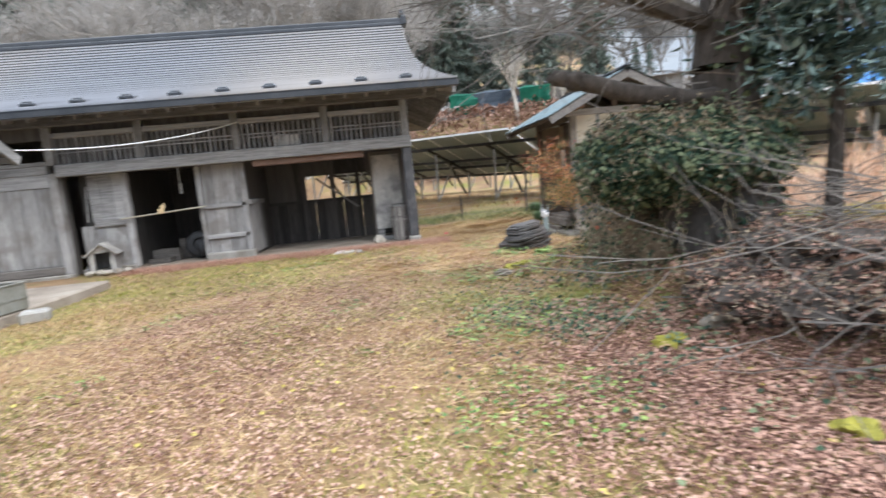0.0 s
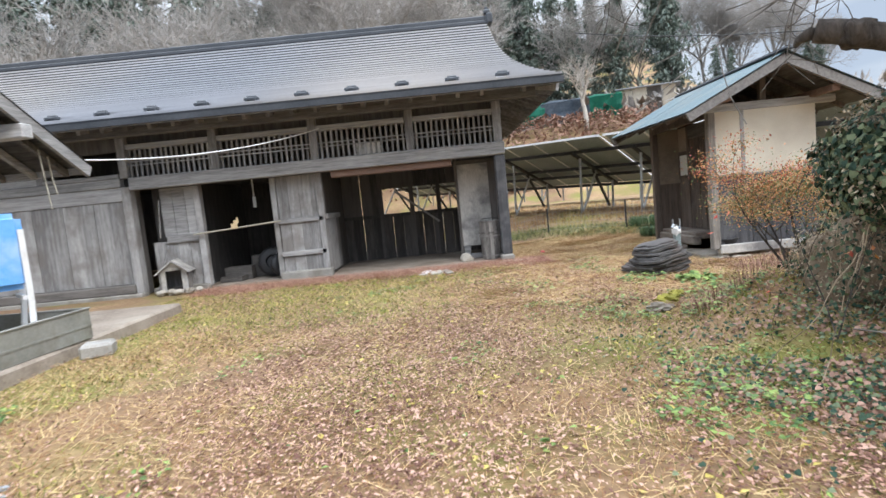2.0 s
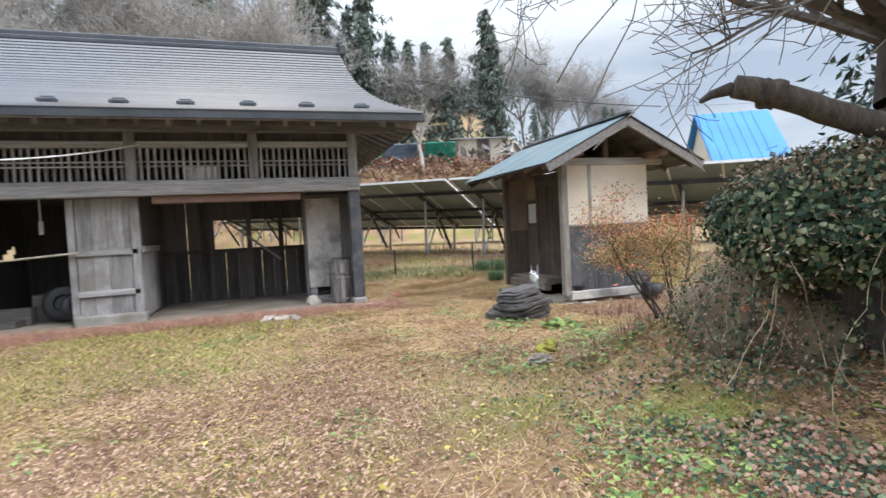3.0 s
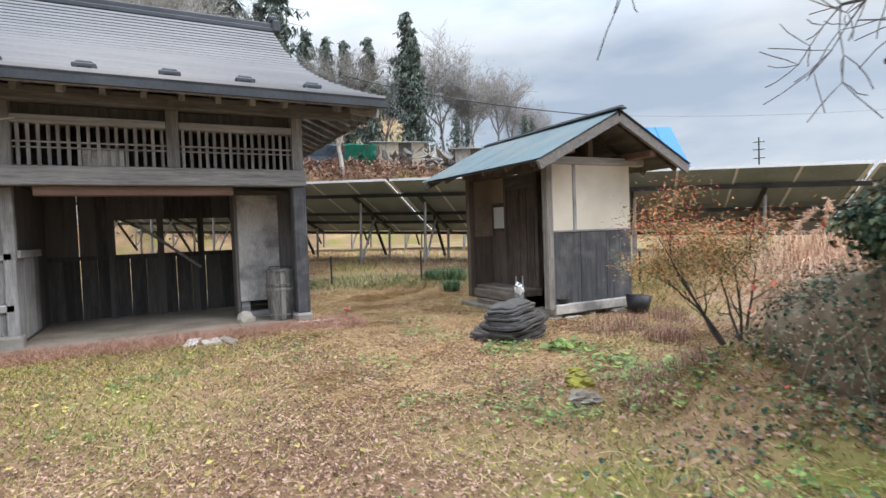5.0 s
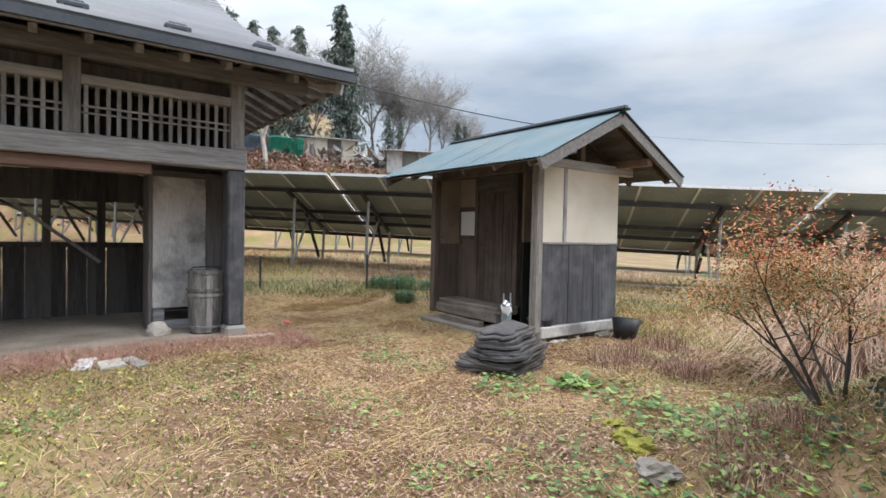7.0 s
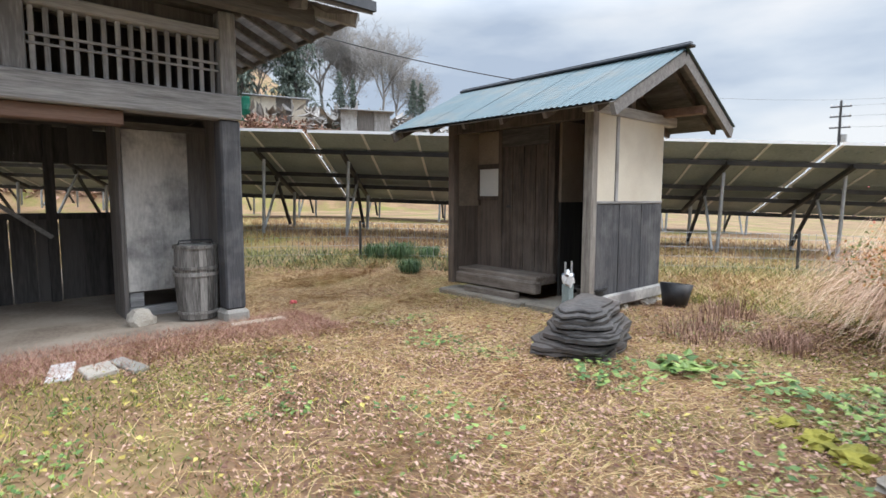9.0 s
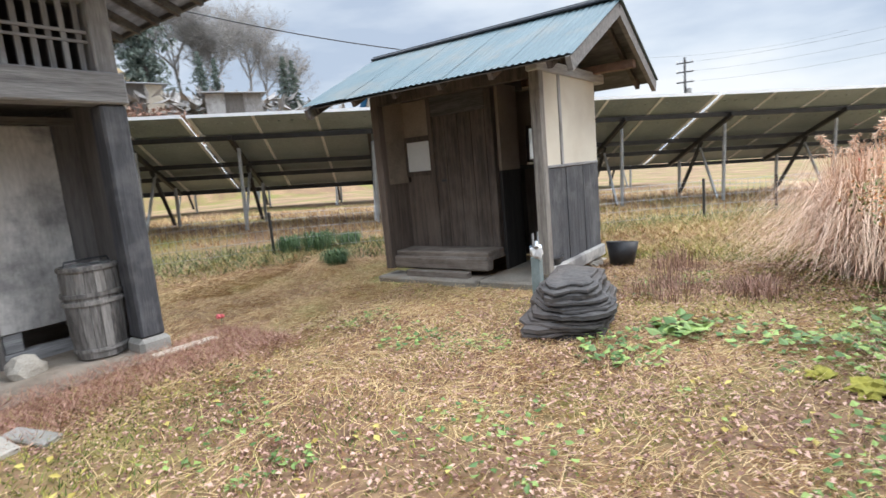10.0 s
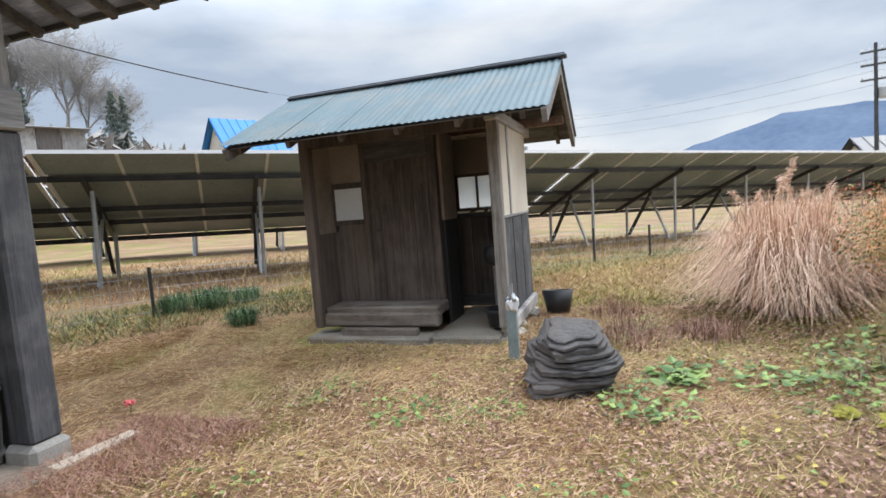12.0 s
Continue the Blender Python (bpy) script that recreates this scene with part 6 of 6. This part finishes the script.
scatter("leaf_litter", 120000, 13, (-0.6, 3.4), (-11.9, -7.2), lambda x, y: smooth01(-0.6, 0.5, x) * smooth01(-7.2, -8.2, y) * min(1.0, max(0.04, 0.95 * smooth01(0.3, 1.1, x + 0.18 * (y + 9.5) + 0.45 * pat(x, y, 1.1, 8)) * smooth01(-8.0, -9.2, y + 0.4 * pat(x, y, 1.3, 2)) + 0.18 + 0.5 * pat(x, y, 1.7, 12))), PINK_LITTER, "deep litter of curled pinkish-brown leaves", "leaves", 0.018, 0.042, 0.6, 0, True)
scatter("yellow_leaves", 5500, 4, (-5.0, 4.0), (-11.0, -1.0), lambda x, y: 0.25 + 0.4 * pat(x, y, 0.7, 9), YELLOW_LEAF, "scattered small yellow leaves", "leaves", 0.03, 0.06, 0.7, 0, True)
scatter("red_grass", 60000, 5, (-6.4, 0.6), (-1.3, -0.05), lambda x, y: smooth01(-1.25, -0.8, y + 0.3 * pat(x, y, 1.0, 3)) * 0.95, ROSE_GRASS, "fine reddish dead grass before the barn", "grass", 0.03, 0.12, 0.003, 1.6)
FENCE_GRASS = material("field_edge_grass", (0.06, 0.11, 0.045), (0.36, 0.35, 0.15), 0.75, size=1.0, grain=8, bump=0, island=0.9, mid=(0.16, 0.20, 0.08))
scatter("fence_grass", 120000, 6, (-1.0, 12.0), (-6.0, 9.0), lambda x, y: 0.85 + 0.6 * pat(x, y, 0.9, 9) if 3.4 + 0.3 * pat(x, y, 0.8, 3) < x * ROW_M[0] + y * ROW_M[1] < 5.0 else 0.0, FENCE_GRASS, "rank green grass along the fence", "grass", 0.04, 0.20, 0.007, 1.0)
scatter("field_straw", 60000, 7, (-3.0, 16.0), (-6.0, 16.0), lambda x, y: 0.8 if 5.6 < x * ROW_M[0] + y * ROW_M[1] < 13 else 0.0, STRAW, "tall bleached grass under the solar arrays", "grass", 0.05, 0.25, 0.008, 1.0)
scatter("slope_grass", 90000, 8, (5.0, 10.0), (-10.0, 2.0), lambda x, y: 0.75, STRAW, "rough straw grass beside the field", "grass", 0.03, 0.14, 0.006, 2.2)
scatter("slope_green", 40000, 9, (4.6, 10.0), (-6.0, 2.0), lambda x, y: 0.5 + pat(x, y, 0.5, 2), GREEN, "patchy green grass beside the field", "grass", 0.03, 0.12, 0.006, 1.4)
def matted(name, n, seed, xr, yr, keep, mat, label, l0, l1, w):
    """Long bent blades lying in swirls over the ground."""
    g = np.random.default_rng(seed)
    u = g.uniform(0, 1, (n, 6))
    V, F = [], []
    for k in range(n):
        x, y = xr[0] + (xr[1] - xr[0]) * u[k, 0], yr[0] + (yr[1] - yr[0]) * u[k, 1]
        if 2.6 < x < 4.64 and -2.65 < y < 0.0 or x < -0.02 and y > -0.15 or u[k, 2] > keep(x, y):
            continue
        a = 7.0 * noise.noise((x * 0.8, y * 0.8, seed)) + 1.6 * (u[k, 3] - 0.5)
        length, turn, rise = l0 + (l1 - l0) * u[k, 4], 2.4 * (u[k, 5] - 0.5), 0.012 + 0.05 * u[k, 2] * u[k, 4]
        i = len(V)
        for j in range(5):
            t = j / 4
            b = a + turn * t
            sx, sy, q = -math.sin(b) * w * (1 - 0.8 * t), math.cos(b) * w * (1 - 0.8 * t), height(x, y) + 0.006 + rise * math.sin(2.6 * t)
            V += [(x - sx, y - sy, q), (x + sx, y + sy, q + 0.002)]
            if j:
                F.append((i + 2 * j - 2, i + 2 * j - 1, i + 2 * j + 1, i + 2 * j))
            x, y = x + math.cos(b) * length / 4, y + math.sin(b) * length / 4
    arr_mesh(name, V, F, mat, None, label, "grass", "stuff")


matted("matted_straw", 44000, 31, (-2.0, 4.6), (-5.2, 3.2), lambda x, y: smooth01(-2.0, -0.4, x + 0.5 * pat(x, y, 0.8, 6)) * min(1.0, max(0.0, 0.55 + 1.3 * pat(x, y, 0.9, 21))), STRAW, "long bleached straw matted in swirls", 0.07, 0.25, 0.0014)
matted("trodden_straw", 9000, 32, (-4.0, 2.5), (-10.5, -5.0), lambda x, y: min(1.0, max(0.0, 0.2 + 1.3 * pat(x, y, 0.8, 23))), STRAW, "thin trodden straw among fallen leaves", 0.06, 0.18, 0.0018)
scatter("creeping_weeds", 26000, 33, (-3.5, 4.0), (-8.5, -1.2), lambda x, y: 1.0 if pat(x, y, 1.25, 17) + 0.5 * pat(x, y, 3.4, 5) > 0.42 - 0.10 * smooth01(-1.0, 1.5, x) else 0.012, WEED, "small patches of bright green creeping weeds", "weed", 0.022, 0.055, 0.7, 0, True)
scatter("russet_leaves", 9000, 34, (0.2, 4.6), (-7.0, -2.8), lambda x, y: min(1.0, max(0.02, 0.25 + 1.5 * pat(x, y, 1.1, 27))), RUST_WEED, "curled russet leaves among the weeds", "leaves", 0.02, 0.05, 0.55, 0, True)
rng = random.Random(15)
bm = bmesh.new()
for k in range(520):
    u, w = rng.uniform(-1.1, 1.1), rng.gauss(0, 0.10)
    x, y = -4.16 - 0.07 * u + w, -9.25 - 0.95 * u
    s = rng.uniform(0.012, 0.034)
    lump(bm, (x, y, height(x, y) + 0.004), (s, s * 0.8, s * 0.6), 0.5, 1, k * 0.7)
tagged(part("gravel_strip", bm, WATER_TRACK), "narrow strip of pale gravel in the grass", "gravel", kind="stuff")

# ---- the hill, its sheds and trees ----
def at_az(az, dist, x0=-2.0, y0=-8.5):
    return x0 + dist * math.sin(radians(az)), y0 + dist * math.cos(radians(az))


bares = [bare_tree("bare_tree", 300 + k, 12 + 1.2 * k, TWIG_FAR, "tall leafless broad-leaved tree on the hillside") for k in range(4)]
cedars = [conifer("cedar_tree", 400 + k, 14 + 1.5 * k, "tall dark green cedar on the hillside") for k in range(3)]
rng = random.Random(90)
used = set()


def plant(kind, az, dist, grow_by=1.0):
    x, y = at_az(az, dist)
    m = pose(x, y, height(x, y) - 0.2, 0, 0, rng.uniform(0, 360))
    src = rng.choice(kind)
    if src.name not in used:
        used.add(src.name)
        src.matrix_world = m
        return
    c = copy_thing(src, m)
    c.scale = (grow_by,) * 3


for k in range(41):
    plant(bares, -64 + 1.66 * k + rng.uniform(-1, 1), rng.uniform(42, 56), rng.uniform(1.0, 1.45))
for k in range(46):
    plant(cedars, -60 + 1.6 * k + rng.uniform(-1, 1), rng.uniform(58, 72), rng.uniform(1.25, 1.7))
for k in range(26):
    plant(cedars, -58 + 2.4 * k + rng.uniform(-1, 1), rng.uniform(74, 88), rng.uniform(1.5, 1.9))
for az in (9, 11.5, 14, 16, 18, 20.5, 24.6, 25.4):
    plant(cedars, az, rng.uniform(54, 60), 1.05)
for az in (6, 8, 13, 17, 20, 22.5, 26.5, 28.5, 30, 31.5):
    plant(bares, az, rng.uniform(54, 66), rng.uniform(0.95, 1.15))
for az, s in ((33.5, 0.8), (35.5, 0.72), (37.5, 0.62)):
    plant(bares, az, 58, s)
for az, s in ((37.6, 0.36), (36.8, 0.34), (29.5, 0.36), (30.8, 0.30)):
    plant(cedars, az, 52, s)
pale = bare_tree("pale_tree", 77, 7.0, material("pale_bark", (0.34, 0.31, 0.27), (0.52, 0.48, 0.43), 0.9, size=2, grain=9, bump=0.1), "pale leafless tree before the tarpaulin shed", 3, 0.22)
x, y = at_az(17.2, 45)
pale.matrix_world = pose(x, y, height(x, y) - 0.1)


rng = random.Random(55)
V, F = [], []
for k in range(9000):
    x, y = at_az(rng.uniform(-8, 40), rng.uniform(36, 47))
    z = height(x, y)
    if z < 1.2:
        continue
    for _ in range(2):
        leaf_into(V, F, rng, Vector((x, y, z + rng.uniform(0, 0.5))), rng.uniform(0.25, 0.6), -0.3, None, 0.4)
V2, F2 = [], []
for k in range(16000):
    x, y = at_az(rng.uniform(-66, 42), rng.uniform(47, 84))
    leaf_into(V2, F2, rng, Vector((x, y, height(x, y) + rng.uniform(0, 1.2))), rng.uniform(0.7, 1.8), -0.6, None, 0.35)
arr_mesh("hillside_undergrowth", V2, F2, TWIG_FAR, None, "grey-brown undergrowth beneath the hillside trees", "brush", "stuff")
arr_mesh("bank_brush", V, F, RUST_WEED, None, "dead brown brush on the terrace bank", "brush", "stuff")


def hut(name, az, dist, w, d, h, wall_mat, roof_mat, label, boards=4):
    x, y = at_az(az, dist)
    t = thing(name, pose(x, y, height(x, y) - 0.1, 0, 0, -az), label, "hut", "huts on the terrace")
    for k in range(boards):
        part("wall_panel", boxed(-w / 2 + w * k / boards + 0.02, -w / 2 + w * (k + 1) / boards - 0.02, -d / 2, -d / 2 + 0.06, 0, h), wall_mat[k % len(wall_mat)], t)
    part("side_wall", boxed(-w / 2, -w / 2 + 0.05, -d / 2 + 0.06, d / 2, 0, h), wall_mat[0], t)
    part("side_wall", boxed(w / 2 - 0.05, w / 2, -d / 2 + 0.06, d / 2, 0, h), wall_mat[0], t)
    part("back_wall", boxed(-w / 2, w / 2, d / 2, d / 2 + 0.05, 0, h), wall_mat[0], t)
    part("roof", boxed(-w / 2 - 0.3, w / 2 + 0.3, -d / 2 - 0.4, d / 2 + 0.3, h, h + 0.09, 0.02, pose(0, 0, 0.05, 3, 1.5, 0)), roof_mat, t)
    return t


def tarp_shed(az, dist, w, mat, label):
    x, y = at_az(az, dist)
    t = thing("tarpaulin_shed", pose(x, y, height(x, y) - 0.1, 0, 0, -az), label, "shed", "huts on the terrace")
    bm = bmesh.new()
    rows = []
    for i in range(13):
        u = -w / 2 + w * i / 12
        rows.append([bm.verts.new((u + 0.06 * noise.noise((u, j, 3)), -1.2 + 0.25 * noise.noise((u * 1.3, j * 0.6, az)) + (0.5 * max(0, j - 4)), min(2.0, 0.45 * j) + 0.16 * noise.noise((u * 0.8, j, 9)) * (j > 3))) for j in range(8)])
    for a, b in zip(rows, rows[1:]):
        for j in range(7):
            bm.faces.new((a[j], a[j + 1], b[j + 1], b[j]))
    bmesh.ops.solidify(bm, geom=bm.faces[:], thickness=0.04)
    part("tarpaulin", bm, mat, t)
    for u in (-w / 2, w / 2):
        part("pole", bar(bmesh.new(), (u, 0.4, 0), (u, 0.4, 2.1), 0.09), GREY_V, t)


tarp_shed(11.3, 48, 2.6, TARP_G, "lean-to covered with a green tarpaulin")
tarp_shed(14.8, 48, 4.6, TARP_B, "long lean-to covered with a navy tarpaulin")
tarp_shed(19.2, 48, 2.8, TARP_G, "lean-to covered with a green tarpaulin")
hut("terrace_hut", 23.3, 49, 4.6, 2.6, 2.1, (FAR_WALL, FAR_WALL, DARK_V), FAR_ROOF, "patched cream-boarded hut on the terrace")
hut("terrace_hut", 31.8, 48, 4.0, 2.6, 1.8, (GREY_V, DARK_V, GREY_V), FAR_ROOF, "small grey hut on the terrace", 3)


def far_house(az, dist, w, d, h, roof_h, roof_mat, label, turn=0.0, lift=0.0):
    x, y = at_az(az, dist)
    t = thing("farmhouse", pose(x, y, height(x, y) + lift - 0.3, 0, 0, -az + turn), label, "house", "houses beyond the field")
    part("wall", boxed(-w / 2, w / 2, -d / 2, d / 2, 0, h), FAR_WALL, t)
    bm = bmesh.new()
    prof = [(-d / 2 - 0.7, h - 0.25), (0, h + roof_h), (d / 2 + 0.7, h - 0.25), (d / 2 + 0.7, h - 0.05), (0, h + roof_h + 0.22), (-d / 2 - 0.7, h - 0.05)]
    a = [bm.verts.new((-w / 2 - 0.6, yy, zz)) for yy, zz in prof]
    b = [bm.verts.new((w / 2 + 0.6, yy, zz)) for yy, zz in prof]
    for k in range(6):
        bm.faces.new((a[k], a[(k + 1) % 6], b[(k + 1) % 6], b[k]))
    bmesh.ops.recalc_face_normals(bm, faces=bm.faces)
    roof_part = part("roof", bm, roof_mat, t)
    for k in range(int(w / 0.9) + 1):
        bm = bmesh.new()
        bar(bm, (-w / 2 - 0.5 + 0.9 * k, -d / 2 - 0.68, h - 0.02), (-w / 2 - 0.5 + 0.9 * k, 0, h + roof_h + 0.24), 0.10, 0.08)
        part("roof_rib", bm, roof_mat, roof_part)
    for sx in (-1, 1):
        bm = bmesh.new()
        tri = [(-d / 2, h - 0.2), (d / 2, h - 0.2), (0, h + roof_h)]
        a = [bm.verts.new((sx * w / 2, yy, zz)) for yy, zz in tri]
        b = [bm.verts.new((sx * (w / 2 - 0.1), yy, zz)) for yy, zz in tri]
        bm.faces.new(a), bm.faces.new(b)
        part("gable", bm, FAR_WALL, t)
    for k in range(3):
        wx = -w / 2 + w * (k + 0.5) / 3
        wn_ = part("window", boxed(wx - 0.8, wx + 0.8, -d / 2 - 0.05, -d / 2 + 0.02, h * 0.45, h * 0.8), STEEL_DARK, t)
        part("pane", boxed(wx - 0.7, wx + 0.7, -d / 2 - 0.07, -d / 2 - 0.052, h * 0.48, h * 0.77), WHITE_PANE, wn_)
    return t


far_house(48.1, 62, 6.0, 9.0, 4.6, 5.5, TIN_BLUE, "house with a bright blue ribbed metal roof", 22)
far_house(61.5, 85, 13, 8, 6.2, 2.6, FAR_ROOF, "house with a grey tiled roof beyond the field", -8)
far_house(99, 88, 7, 6, 4.2, 1.8, FAR_ROOF, "low house beyond the solar field", 12)
far_house(110, 60, 11, 7, 3.4, 1.8, RIDGE, "farmhouse with a dark snow-dusted roof", 20)


def utility_pole(az, dist, h, x0=-2.2, y0=-5.8):
    x, y = at_az(az, dist, x0, y0)
    t = thing("utility_pole", pose(x, y, height(x, y) - 0.2, 0, 0, -az), "concrete utility pole with crossarms", "utility pole", "utility poles")
    part("shaft", rod(bmesh.new(), [(0, 0, 0), (0, 0, h)], 0.15, 0.10, 10), STEEL_DARK, t)
    for z in (0.95, 0.87, 0.78):
        part("crossarm", boxed(-0.8, 0.8, -0.05, 0.05, h * z - 0.06, h * z + 0.06), STEEL_DARK, t)
        for u in (-0.7, -0.3, 0.3, 0.7):
            part("insulator", lathe(bmesh.new(), [(0.05, 0), (0.06, 0.1), (0.03, 0.2)], 8, (u, 0, h * z + 0.06)), WHITE_PAINT, t)
    part("transformer", lathe(bmesh.new(), [(0.22, 0), (0.24, 0.1), (0.24, 0.7), (0.2, 0.75)], 12, (0.35, 0, h * 0.66)), GALV, t)


utility_pole(78.3, 62, 11.2)
utility_pole(110.6, 46, 10.6, -2.5, -3.6)
utility_pole(60.0, 95, 14.5)


def wire(a, b, sag, r, label):
    pts = [Vector(a).lerp(Vector(b), k / 16) - Vector((0, 0, 4 * sag * (k / 16) * (1 - k / 16))) for k in range(17)]
    tagged(part("power_line", rod(bmesh.new(), pts, r, sides=5), STEEL_DARK), label, "cable", "power lines")


xa, ya = at_az(78.3, 62, -2.2, -5.8)
xb, yb = at_az(110.6, 46, -2.5, -3.6)
za = height(xa, ya)
for dz in (10.5, 9.6, 8.6):
    wire((xa, ya, za + dz), (xb, yb, height(xb, yb) + dz * 0.9), 0.8, 0.008, "dark power line between poles")
    xc, yc = at_az(128, 70)
    wire((xb, yb, height(xb, yb) + dz * 0.9), (xc, yc, dz), 0.8, 0.008, "dark power line between poles")
wire((6.2, 17.0, 9.2), (14.2, 8.2, 6.0), 0.25, 0.022, "black service cable above the field")
wire((14.2, 8.2, 6.0), (40.0, -6.0, 7.5), 0.9, 0.005, "black service cable above the field")
# far ridge
V, F = [], []
cols = 90
for k in range(cols + 1):
    az = 20 + 130 * k / cols
    d = 1500
    el = 1.4 + 1.0 * noise.noise((az * 0.05, 1, 0)) + 4.3 * smooth01(82, 110, az) * smooth01(150, 116, az) + 0.6 * math.exp(-((az - 104) / 3.0) ** 2) + 0.35 * noise.noise((az * 0.5, 3, 0)) + 0.12 * noise.noise((az * 2.2, 3, 0))
    el = max(0.6, el)
    for j in range(6):
        t = j / 5
        dd = d + 500 * t
        x, y = at_az(az, dd)
        V.append((x, y, -20 + (dd * math.tan(radians(el)) + 20) * t ** 0.8 * (1 + 0.10 * noise.noise((az * 0.3, t * 3, 5)) * (t < 1))))
for k in range(cols):
    for j in range(5):
        F.append((k * 6 + j, k * 6 + 6 + j, k * 6 + 7 + j, k * 6 + 1 + j))
arr_mesh("backdrop", V, F, MOUNTAIN, None, "distant wooded mountain ridge coloured blue for haze", "mountain", "structure", True)
